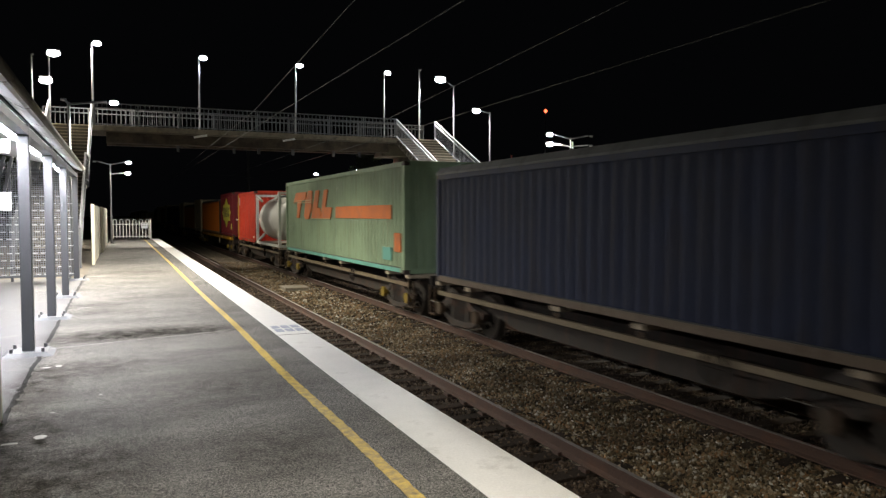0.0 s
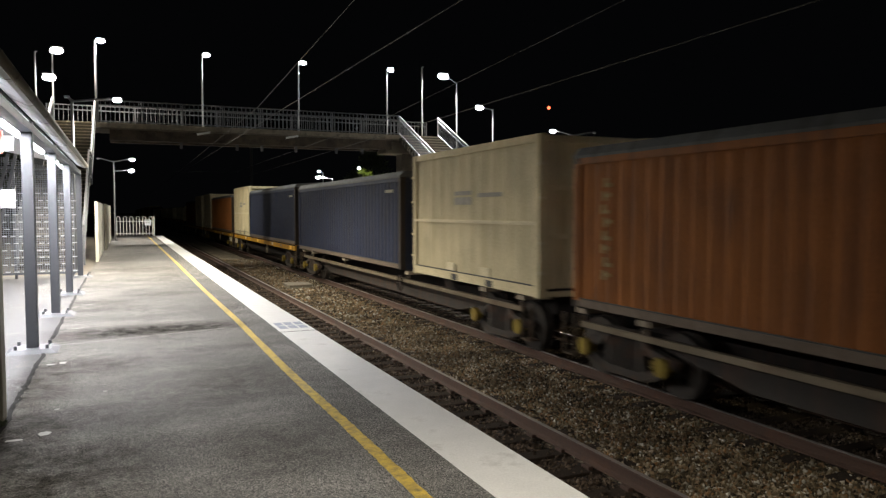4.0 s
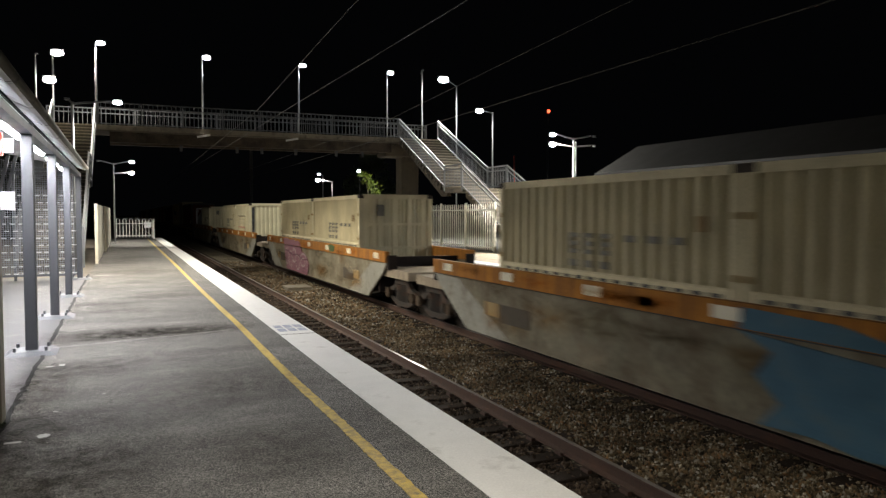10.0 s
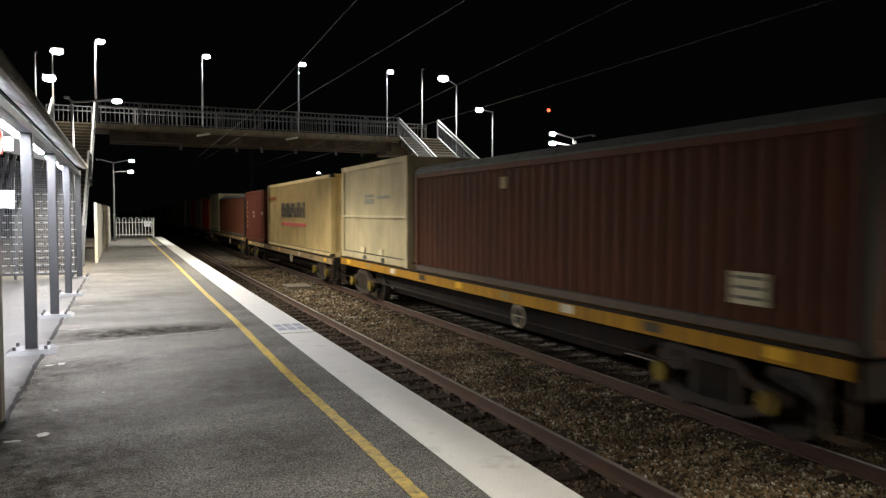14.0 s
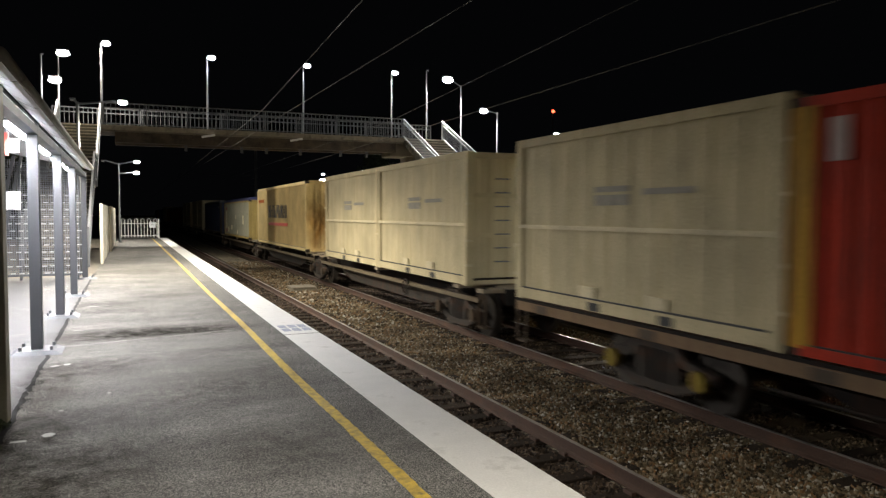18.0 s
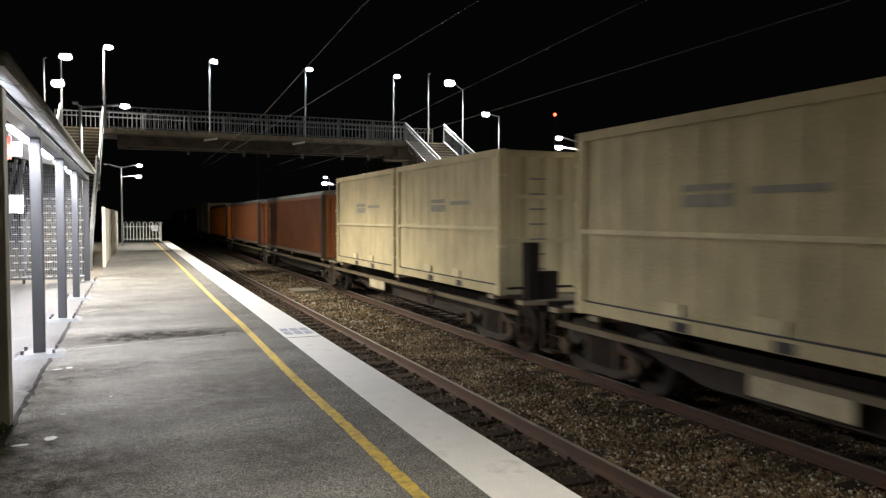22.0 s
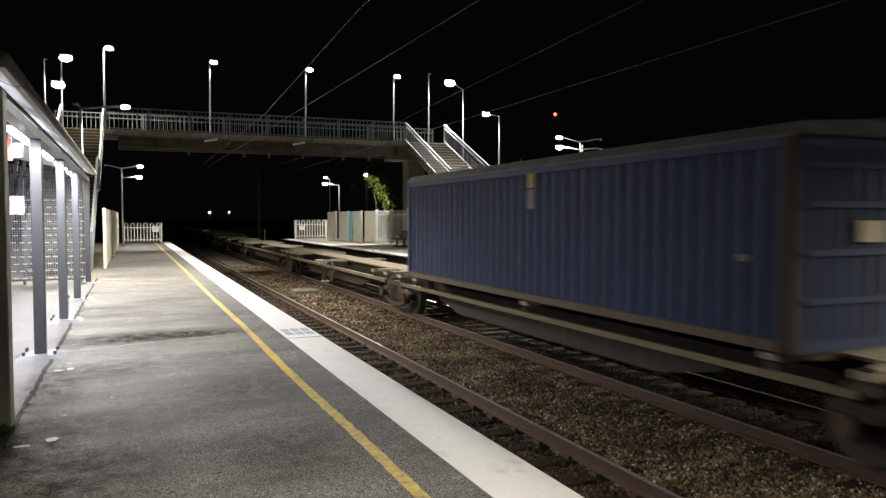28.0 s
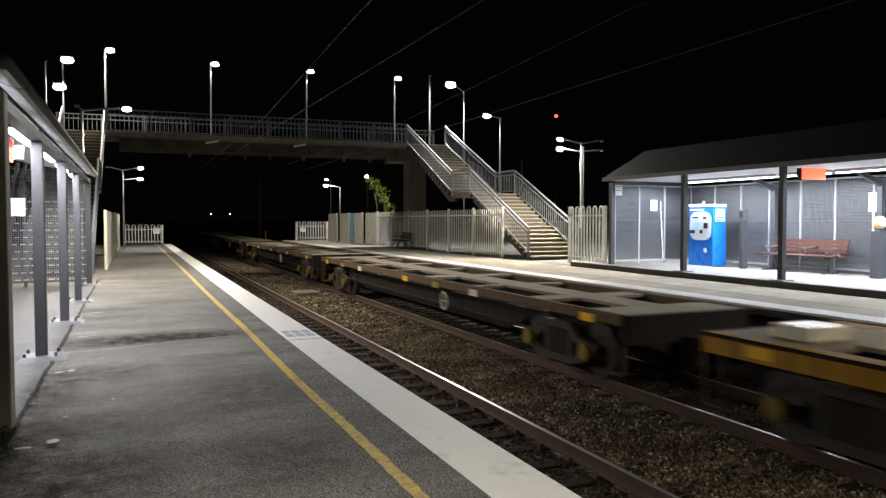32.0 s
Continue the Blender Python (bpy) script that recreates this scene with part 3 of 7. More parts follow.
staircase(-2.75, -1.12, 0.0, "concrete stairs with steel railings beside the platform shelter")


# ---- lamps on poles ----
def lamp_head(parent, m, lens="lens", size=1.0):
    size *= .62 if lens == "dead_lens" else 1
    h = part("lamp_head", bx(B(), -.08 * size, .08 * size, -.19 * size, .2 * size, 0.075 * size, .115 * size), "galv", parent, "flat grey luminaire housing", 0.02, at=m)
    bm = B()
    bmesh.ops.create_uvsphere(bm, u_segments=16, v_segments=8, radius=1)
    for v in bm.verts:
        v.co = Vector((v.co.x * .12 * size, v.co.y * .2 * size, (v.co.z * (.105 if lens != "dead_lens" else .05) - .01) * size))
    part("lens", bm, lens, h, "glowing white bowl lens" if lens != "dead_lens" else "unlit lens", smooth=True)
    return h


def lamp_pole(x, y, z0, z1, heads, label, r=0.05, lens="lens", size=1.0):
    p = thing("street_lamp", label, "street lamp", "platform and bridge lamps", pose(x, y, z0))
    part("pole", bar(B(), (0, 0, 0), (0, 0, z1 - z0), r, 10, r * .7), "pole_galv", p, smooth=False)
    part("base_plate", bx(B(), -.16, .16, -.16, .16, 0, .025), "galv", p)
    for dx, dy, dz, *off in heads:
        if abs(dx) + abs(dy) > .05:
            part("arm", bar(B(), (0, 0, z1 - z0 + min(dz, 0) - .05), (dx * .85, dy * .85, z1 - z0 + dz + .03), .03, 8), "galv", p)
        a = math.degrees(math.atan2(dy, dx)) - 90 if abs(dx) + abs(dy) > .05 else -90
        lamp_head(p, pose(dx, dy, z1 - z0 + dz, 0, 0, a), "dead_lens" if off else lens, size)
    return p


M["dead_lens"] = mat("unlit_lens", (0.3, 0.31, 0.32), 0.3)
for x in (-1.02, 3.78, 8.66, 13.6):
    lamp_pole(x, BR1 - .1 if x > 0 else BR0 + .05, DECK - .2, 9.5 if x > 0 else 9.35, [(.22, 0, 0)], "slim galvanised lamp post on the footbridge with a lit white lamp", size=.95)
lamp_pole(18.05, 39.5, PLAT2, 9.15, [(-.85, 0, .3)], "tall galvanised pole with a very bright white floodlight", size=1.6)
lamp_pole(15.75, BR1, DECK - .2, 9.8, [(0.06, 0, 0, 1)], "slim galvanised post with a dark unlit top", size=.6)
lamp_pole(16.3, 31.5, PLAT2, 6.5, [(-.72, 0, .03)], "galvanised lamp post beside the stairs with a lit lamp", size=1.0)
lamp_pole(-2.95, 39.8, 0, 9.25, [(.2, 0, .05), (-.15, 0, -1.25)], "tall galvanised pole with two bright floodlights", lens="lens_warm", size=1.45)
lamp_pole(-3.65, 39.5, 0, 9.1, [(0.06, 0, 0, 1)], "thin unlit galvanised pole behind the stairs", size=.5)
lamp_pole(-1.19, 22.0, 0, 4.6, [(1.1, 0, .05), (-.12, 0, .05, 1)], "platform lamp post with a long arm and one lit head", size=.6)
lamp_pole(-1.19, -1.2, 0, 4.6, [(1.1, 0, .05), (-.12, 0, .05, 1)], "platform lamp post with a long arm and one lit head", size=.6)
lamp_pole(-.44, 45.2, 0, 4.45, [(.95, 0, .1), (.9, 0, -.52), (-.8, 0, .1, 1)], "platform lamp post with paired arms and small lit heads", size=.75)
twin = lamp_pole(16.1, 24.3, PLAT2, 4.6, [(-.95, 0, .08), (-.95, 0, -.3), (.95, 0, .08, 1), (.95, 0, -.3, 1)], "platform lamp post of two thin poles with two lit heads", r=.04, size=.66)
part("pole", bar(B(), (.1, 0, 0), (.1, 0, 4.35), .04, 10, .035), "pole_galv", twin)
lamp_pole(17.3, -.7, PLAT2, 4.6, [(-2.15, 0, .08)], "platform lamp post behind the shelter with a long arm", r=.07, size=.8)
lamp_pole(13.9, 52, PLAT2, 4.0, [(-1.05, 0, .06)], "distant platform lamp post with a small lit head", size=.9)
lamp_pole(15.75, 62, -1.6, 4.95, [(-.35, 0, .1)], "distant lamp post beyond the platform with a lit head", size=.7)
# two distant headlights, set on added poles
for x in (18.9, 23.7):
    lamp_pole(x, 200, -1.6, 3.1, [(.05, 0, 0)], "far headlight shown as a white point on an added pole", size=.8)


# ---- left shelter ----
def shelter_left():
    s = thing("platform_shelter", "open shelter with grey steel posts and a mesh end wall", "shelter", at=pose(-2.5, 13, 0))
    o = Vector((2.5, -13, 0))
    post = mesh_of("post", bx(B(), -.062, .062, -.062, .062, 0.02, 2.66), "grey_post", .008)
    bm = B()
    lo = [bm.verts.new((x * .27, y * .27, .003)) for x, y in ((-1, -1), (1, -1), (1, 1), (-1, 1))]
    hi = [bm.verts.new((x * .2, y * .2, .045)) for x, y in ((-1, -1), (1, -1), (1, 1), (-1, 1))]
    bm.faces.new(hi)
    bm.faces.new(lo[::-1])
    for i in range(4):
        bm.faces.new((lo[i], lo[(i + 1) % 4], hi[(i + 1) % 4], hi[i]))
    plate = mesh_of("base_plate", bm, "galv")
    bolt = mesh_of("bolt", bar(B(), (0, 0, 0.02), (0, 0, .09), .018, 6), "galv")
    part("end_column", bx(B(), 1.3, 1.625, 6.42 - 13, 6.62 - 13, 0.003, 2.6), "olive", s, "olive painted end column", .008)
    for y in (9.7, 12.9, 16.1, 20.2):
        piece("post", post, s, pose(1.5, y - 13, 0))
        pl = piece("base_plate", plate, s, pose(1.5, y - 13, 0))
        for a in (-.16, .16):
            for c in (-.16, .16):
                piece("bolt", bolt, pl, pose(a, c, 0))
    part("eave_sheet", prism(B(), [(1.5, 2.742), (1.5, 2.752), (1.62, 2.765), (1.7, 2.75), (1.7, 2.68), (1.66, 2.672)], -7.0, 6.9), "eave_pale", s, "pale grey eave sheet under the gutter", 0)
    part("gutter", bar(B(), (1.69, -7.02, 2.735), (1.69, 6.95, 2.735), .055, 12), "bead_olive", s, "dull rounded gutter edge", smooth=True)
    for k in range(8):
        part("eave_seam", prism(B(), [(1.5, 2.739), (1.66, 2.669), (1.702, 2.676), (1.702, 2.685), (1.66, 2.68), (1.5, 2.75)], -6.2 + k * 1.6, -6.188 + k * 1.6), "bead_olive", s)
    # the eave gap's shade, added as a near-black strip
    part("eave_trim", bx(B(), 1.47, 1.499, -7.0, 6.9, 2.725, 2.76), "mast_dark", s, "near-black strip for the shaded gap behind the eave")
    part("eave_beam", bx(B(), 1.44, 1.56, -6.9, 7.2, 2.53, 2.62), "grey_post", s)
    part("roof", prism(B(), [(1.62, 2.73), (1.62, 2.77), (-1.6, 3.45), (-4.3, 2.85), (-4.3, 2.8), (-1.6, 3.4)], -7.0, 6.9), "grey_sheet", s, "grey corrugated metal roof")
    part("soffit", prism(B(), [(1.46, 2.735), (1.46, 2.75), (-1.6, 3.36), (-4.2, 2.8), (-4.2, 2.78), (-1.6, 3.34)], -6.95, 6.9), "soffit", s, "white lit ceiling lining")
    for y in (7.2, 10.0, 12.8, 15.6, 18.4):
        t = part("tube_light", bx(B(), -.05, .05, -.95, .95, -.06, 0), "grey_post", s, "lit white tube light", .01, at=pose(1.3, y - 13, 2.67))
        part("hanger", bx(B(), -.01, .01, -.4, -.38, 0, .1), "grey_post", t)
        part("tube", bx(B(), -.04, .04, -.9, .9, -.1, -.061), "tube", t, "glowing diffuser", .01)
    # mesh end wall, sheet with pale dashes added for the stair treads behind
    part("mesh_panel", prism(B(), [(-4.2, .12), (1.38, .12), (1.38, 2.6), (-1.6, 3.24), (-4.2, 2.7)], 7.28, 7.284), "mesh_wall", s, "perforated metal end panel")
    bm = B()
    for k in range(12):
        for i in range(13):
            a = -.84 + .18 * i + .06 * (k % 2)
            bx(bm, a - .055, a + .055, 7.26, 7.276, 2.05 - .172 * k, 2.072 - .172 * k)
    tagged(part("slotted_facing", bm, "soffit", s, "pale dashes standing in for stair treads behind the mesh"), kind="stuff")
    for z in (.1, 2.57, 2.66):
        part("mesh_rail", bx(B(), -4.2, 1.4, 7.2, 7.25, z, z + .045), "galv", s)
    for x in (-4.2, -2.8, -1.3, .1, 1.3):
        part("mesh_post", bx(B(), x - .03, x + .03, 7.29, 7.35, 0.003, 2.62), "galv", s)
    part("back_wall", bx(B(), -4.3, -4.2, -6.9, 7.2, 0.003, 2.67), "cream", s, "pale shelter back wall")
    return s


M["mesh_wall"] = perforated("perforated_grey_sheet", (0.27, 0.28, 0.31), 0.05, 0.44)
M["mesh_wall2"] = perforated("perforated_panel_sheet", (0.14, 0.145, 0.155), 0.036, 0.3)
shelter_left()


# ---- right shelter ----
def shelter_right():
    z0 = PLAT2 + .15
    s = thing("platform_shelter", "open shelter with dark hipped roof and perforated grey wall panels", "shelter", at=pose(15.5, 10, z0))
    x0, x1, e0, e1 = 13.22 - 15.5, 16.9 - 15.5, -30.0, 18.75 - 10
    eave = 2.83 - z0
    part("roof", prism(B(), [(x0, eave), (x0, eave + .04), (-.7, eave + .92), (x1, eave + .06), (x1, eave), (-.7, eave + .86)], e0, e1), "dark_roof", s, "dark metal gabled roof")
    part("gable_panel", bx(B(), 13.55 - 15.5, 16.5 - 15.5, 18.6 - 10 - .01, 18.6 - 10 + .01, eave - .15, eave - .06), "mesh_wall2", s, "grey panel above the rail")
    part("gable", prism(B(), [(x0 + .1, eave - .02), (-.7, eave + .84), (x1 - .1, eave - .02)], e1 - .2, e1 - .17), "grey_sheet", s)
    part("fascia", bx(B(), x0 - .03, x0 + .05, e0, e1, eave - .06, eave + .05), "grey_post", s)
    part("soffit", bx(B(), x0 + .05, x1, e0, e1 - .16, eave - .05, eave - .03), "soffit", s, "white lit soffit")
    xp = 13.25 - 15.5
    post = mesh_of("post", bx(B(), -.062, .062, -.062, .062, 0, eave - .05), "black_steel", .006)
    plate = mesh_of("base_plate", bx(B(), -.18, .18, -.18, .18, 0, .025), "galv", .004)
    arm = mesh_of("brace", beam(B(), (1.05, 0, eave - .42), (.1, 0, eave - .06), .09, .12), "grey_post")
    column = mesh_of("back_column", bx(B(), -.06, .06, -.07, .07, 0, eave - .36), "grey_post", .006)
    for y in (15.2, 12.05, 8.9, 5.75, 2.6):
        piece("post", post, s, pose(xp, y - 10, 0))
        piece("base_plate", plate, s, pose(xp, y - 10, 0))
        piece("brace", arm, s, pose(-.1, y - 10, 0))
        piece("back_column", column, s, pose(.9, y - 10, 0))
    xb, ye = 16.5 - 15.5, 18.6 - 10
    stud = mesh_of("stud", bx(B(), -.025, .025, -.025, .025, 0, eave - .16), "stud_grey")
    # end wall and back wall in framed panels
    for a, b2 in ((13.55, 14.45), (14.45, 15.43), (15.43, 16.5)):
        p = part("wall_panel", bx(B(), a - 15.5 + .03, b2 - 15.5 - .03, ye - .01, ye + .01, .12, eave - .22), "mesh_wall2", s, "perforated grey panel")
        piece("stud", stud, s, pose(b2 - 15.5, ye, 0))
    piece("stud", stud, s, pose(13.55 - 15.5, ye, 0))
    part("corner_post", bx(B(), 13.38 - 15.5, 13.51 - 15.5, ye - .07, ye + .07, 0, eave - .1), "grey_post", s)
    for z in (.08, eave - .21):
        part("wall_rail", bx(B(), 13.55 - 15.5, xb, ye - .03, ye + .03, z, z + .05), "stud_grey", s)
        part("wall_rail", bx(B(), xb - .03, xb + .03, e0, ye, z, z + .05), "stud_grey", s)
    y = ye
    while y > -14:
        part("wall_panel", bx(B(), xb - .01, xb + .01, y - 1.02, y - .03, .12, eave - .22), "mesh_wall2", s, "perforated grey panel")
        piece("stud", stud, s, pose(xb, y - 1.05, 0))
        y -= 1.05
    for y in (16.5, 14.85, 13.2, 11.55, 9.9, 8.25, 6.6, 4.95):
        t = part("tube_light", bx(B(), -.07, .07, -.75, .75, -.07, 0), "stud_grey", s, "lit white tube light", .01, at=pose(-.3, y - 10, eave - .052))
        part("tube", bx(B(), -.04, .04, -.74, .74, -.095, -.071), "tube", t, "glowing diffuser", .01)
    return s


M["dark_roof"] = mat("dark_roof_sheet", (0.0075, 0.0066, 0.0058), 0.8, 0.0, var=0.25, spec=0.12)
shelter_right()


# ---- fences ----
def fence(name, label, p, q, h, mat_name, pitch=.13, w=.035, group="", bow=False):
    p, q = Vector(p), Vector(q)
    f = thing(name, label, "fence", group, pose(*p))
    d = q - p
    L = d.length
    a = math.degrees(math.atan2(d.y, d.x))
    pick = mesh_of("picket", prism(B(), [(-w, .08), (w, .08), (w, h - .05), (0, h), (-w, h - .05)], -.012, .012), mat_name)
    post = mesh_of("post", bx(B(), -.045, .045, -.045, .045, 0, h + .06), mat_name, .006)
    rot = pose(0, 0, 0, 0, 0, a)
    k = int(L / pitch)
    r = L / k / 2
    bm = B()
    hoops = [[bm.verts.new(((r + w * .8 * math.cos(b)) * math.cos(p), w * .8 * math.sin(b), (r + w * .8 * math.cos(b)) * math.sin(p) - .04)) for b in [math.pi * j / 3 for j in range(6)]] for p in [math.pi * i / 8 for i in range(9)]]
    for p, q in zip(hoops, hoops[1:]):
        for j in range(6):
            bm.faces.new((p[j], p[(j + 1) % 6], q[(j + 1) % 6], q[j]))
    ring = mesh_of("bow_top", bm, mat_name)
    for z in (.18, h - .28):
        part("rail", bx(B(), 0, L, .02, .06, z, z + .05), mat_name, f, at=rot)
    n = max(1, round(L / 2.5))
    for i in range(n + 1):
        piece("post", post, f, rot @ pose(L * i / n, .04, 0))
    k = int(L / pitch)
    for i in range(k):
        piece("picket", pick, f, rot @ pose((i + .5) * L / k, 0, 0))
        if bow and i % 2 == 0 and i + 1 < k:
            piece("bow_top", ring, f, rot @ pose((i + 1) * L / k, 0, h))
    return f


fence("palisade_fence", "pale steel palisade fence along the platform", (13.4, 25.6, PLAT2), (13.4, 41.5, PLAT2), 1.95, "white_paint", .2, .024)
fence("palisade_fence", "pale steel palisade fence beside the shelter", (14.35, 22.4, PLAT2), (14.3, 20.2, PLAT2), 1.9, "white_gloss", .17, .034, bow=True)
fence("picket_gate", "low white gate at the platform end", (10.9, 53.0, PLAT2), (13.2, 53.0, PLAT2), 1.3, "white_paint", .18, .026, bow=True)
fence("picket_gate", "low white gate closing the platform end", (-.5, 51.8, 0), (1.82, 51.6, 0), 1.25, "white_paint", .18, .026, bow=True)
for i in range(5):
    y = 26.1 + i * 4.2
    w = thing("fence_panel", "cream solid fence panel along the platform", "fence", "cream fence panels", pose(-.8 + (.09 if i > 1 else 0), y, 0))
    part("panel", bx(B(), -.03, .03, 0.05, 4.19, .03, 1.93), "cream", w)
    part("post", bx(B(), -.045, .045, 0, .06, 0, 1.95), "cream", w)
for i in range(4):
    y = 41.6 + i * 2.3
    w = thing("fence_panel", "pale solid fence panel on the far platform", "fence", "pale fence panels", pose(13.35 - .2 * i, y, PLAT2))
    part("panel", bx(B(), -.03, .03, 0.05, 2.25, .03, 1.93), "cream", w)
    part("post", bx(B(), -.06, .06, 0, .1, 0, 1.97), "cream", w)


# ---- train ----
SPEED = 19.41
MOVERS = []


def paint(name, col, dirt=GRIME, amount=0.5, rough=0.55, per=0.1):
    col = [c * .76 for c in col]
    return mat(name, col, min(rough + .15, .9), 0.0, 0.3, 1.2, 30, 0.1, dirt, amount, True, per, 0.18 if rough > .4 else .4)


M.update({
    "dark_blue": paint("dark_blue_paint", (0.028, 0.036, 0.07)),
    "blue": paint("blue_paint", (0.052, 0.07, 0.15), (0.05, 0.052, 0.06), .5),
    "bright_blue": paint("bright_blue_paint", (0.035, 0.15, 0.33)),
    "green": paint("pale_green_paint", (0.225, 0.31, 0.19), (0.13, 0.13, 0.07), .4),
    "red": paint("red_paint", (0.55, 0.047, 0.02)),
    "maroon": paint("maroon_paint", (0.2, 0.02, 0.025)),
    "orange": paint("orange_paint", (0.6, 0.165, 0.015), (0.2, 0.06, 0.02)),
    "brown": paint("oxide_brown_paint", (0.32, 0.115, 0.028), (0.07, 0.03, 0.02)),
    "dark_brown": paint("dark_oxide_paint", (0.14, 0.044, 0.019), (0.05, 0.02, 0.015)),
    "mid_brown": paint("red_brown_paint", (0.2, 0.066, 0.021), (0.06, 0.025, 0.018), .45),
    "offwhite": paint("dirty_white_paint", (0.74, 0.66, 0.43), (0.38, 0.32, 0.18), .4),
    "cream_dirty": paint("stained_cream_paint", (0.68, 0.58, 0.355), (0.42, 0.34, 0.18), .45),
    "fork_cream": paint("clean_cream_paint", (0.8, 0.7, 0.46), (0.5, 0.42, 0.25), .2),
    "cream_box": paint("cream_paint", (0.8, 0.62, 0.3), (0.4, 0.3, 0.15), .3),
    "grey_box": paint("grey_green_paint", (0.33, 0.315, 0.235), (0.2, 0.18, 0.13), .4),
    "tank_white": mat("tank_white_paint", (0.58, 0.57, 0.52), 0.4, 0, 0.08, 0.8, 20, 0.0, (0.33, 0.31, 0.26), 0.25, False, 0.05, 0.5),
    "tarp": paint("grey_roof_tarp", (0.13, 0.135, 0.135)),
    "roof_blue": paint("blue_roof_paint", (0.04, 0.045, 0.12)),
    "chassis": paint("dark_chassis", (0.02, 0.017, 0.015), (0.05, 0.022, 0.012), .5, .8),
    "deck": paint("worn_wagon_deck", (0.4, 0.33, 0.24), (0.13, 0.1, 0.07), .45, .85),
    "sill_yellow": paint("yellow_sill_paint", (0.52, 0.26, 0.018), (0.09, 0.05, 0.022), .55),
    "sill_orange": paint("rusty_orange_sill", (0.5, 0.205, 0.035), (0.13, 0.065, 0.03), .7, .7),
    "well_grey": mat("well_wagon_grey", (0.2, 0.178, 0.122), 0.75, 0, 0.4, 1.1, 14, 0.2, (0.085, 0.055, 0.03), 0.75, False, 0.12, 0.2),
    "gusset_grey": mat("pale_grey_gusset", (0.28, 0.27, 0.225), 0.75, 0, 0.25, 1.5, 14, 0.2, (0.1, 0.075, 0.05), 0.5, False, 0.1, 0.2),
    "bogie_cast": mat("grimy_cast_steel", (0.04, 0.034, 0.028), 0.8, 0.1, 0.35, 4, 30, 0.3, RUST, 0.5, spec=0.25),
    "post_ochre": paint("ochre_paint_and_lamplight", (0.42, 0.3, 0.1), (0.15, 0.1, 0.04), .45),
    "band_yellow": paint("orange_yellow_band", (0.6, 0.33, 0.04)),
    "rust_cream": paint("rusty_cream_frame", (0.42, 0.3, 0.14), RUST, .6),
    "wheel": mat("steel_wheel", (0.05, 0.042, 0.034), 0.6, 0.5, dirt=RUST),
    "cap_yellow": paint("worn_yellow_cap", (0.26, 0.185, 0.025), RUST, .6),
    "sill_dull": paint("faded_sill_paint", (0.17, 0.115, 0.065), RUST, .6, .75),
    "amber": mat("amber_reflector", (0.8, 0.46, 0.03), 0.3),
    "rail_worn": mat("worn_side_rail", (0.17, 0.135, 0.085), 0.45, 0.2, var=.35, scale=2, dirt=RUST, amount=.45),
    "smear_dark": mat("dark_paint_smear", (0.075, 0.062, 0.045), .75, var=.35, scale=3, spec=.2),
    "reflector": mat("white_reflector", (0.75, 0.7, 0.55), 0.3),
    "graffiti_blue": mat("blue_spray_paint", (0.06, 0.135, 0.19), 0.7, var=.3, scale=3, dirt=(.1, .13, .13), amount=.5, spec=.2),
    "graffiti_pink": mat("pink_spray_paint", (0.27, 0.12, 0.15), 0.7, var=.3, scale=2.5, dirt=(.16, .1, .1), amount=.6, spec=.2),
    "graffiti_pale": mat("pale_spray_outline", (0.42, 0.33, 0.31), 0.7, var=.3, scale=4, spec=.2),
    "mark_faint": mat("worn_grey_lettering", (0.27, 0.255, 0.215), 0.7, var=.3, scale=6, dirt=(0.42, 0.38, 0.28), amount=.5, spec=.2),
    "graffiti_slate": mat("slate_spray_paint", (0.075, 0.082, 0.088), 0.7, var=.4, scale=5, spec=.2),
    "graffiti_gold": mat("golden_spray_paint", (0.6, 0.42, 0.17), 0.6, var=.4, scale=5, spec=.2),
    "graffiti_green": mat("dull_green_spray_paint", (0.06, 0.09, 0.03), 0.7, var=.3, scale=4, spec=.2),
    "graffiti_plum": mat("plum_spray_paint", (0.14, 0.06, 0.085), 0.7, var=.3, scale=4, spec=.2),
    # black for print and also for painted shadow lines and recesses
    "plain_black": mat("black_print_and_shade", (0.02, 0.02, 0.02), 0.5),
    "logo_orange": mat("orange_band_paint", (0.4, 0.105, 0.018), 0.7, var=.3, scale=2, dirt=(.16, .08, .05), amount=.5, spec=.2),
    "letter_ochre": mat("faded_ochre_lettering", (0.36, 0.27, 0.13), 0.7, spec=.2),
    "logo_red": mat("red_band_paint", (0.5, 0.07, 0.05), 0.5),
    "logo_yellow": mat("yellow_logo_paint", (0.55, 0.5, 0.06), 0.5),
    "bottom_worn": paint("worn_bottom_rail", (0.17, 0.13, 0.095), (0.09, 0.06, 0.04), .5),
    "post_grime": paint("grimy_corner_post", (0.05, 0.037, 0.027), (0.03, 0.02, 0.014), .5),
    "rust_red": paint("rust_red_paint", (0.2, 0.05, 0.026), (0.07, 0.025, 0.015), .45),
    "sill_cream": paint("rusty_cream_sill", (0.5, 0.36, 0.18), (0.2, 0.1, 0.04), .6, .75),
    "plate_cream": paint("dirty_cream_plate", (0.62, 0.54, 0.38), (0.3, 0.2, 0.1), .45),
    "strip_red": mat("faded_red_mark", (0.3, 0.05, 0.035), .7, spec=.2),
    "teal": mat("teal_band_paint", (0.1, 0.27, 0.22), 0.7, var=.3, spec=.2),
})


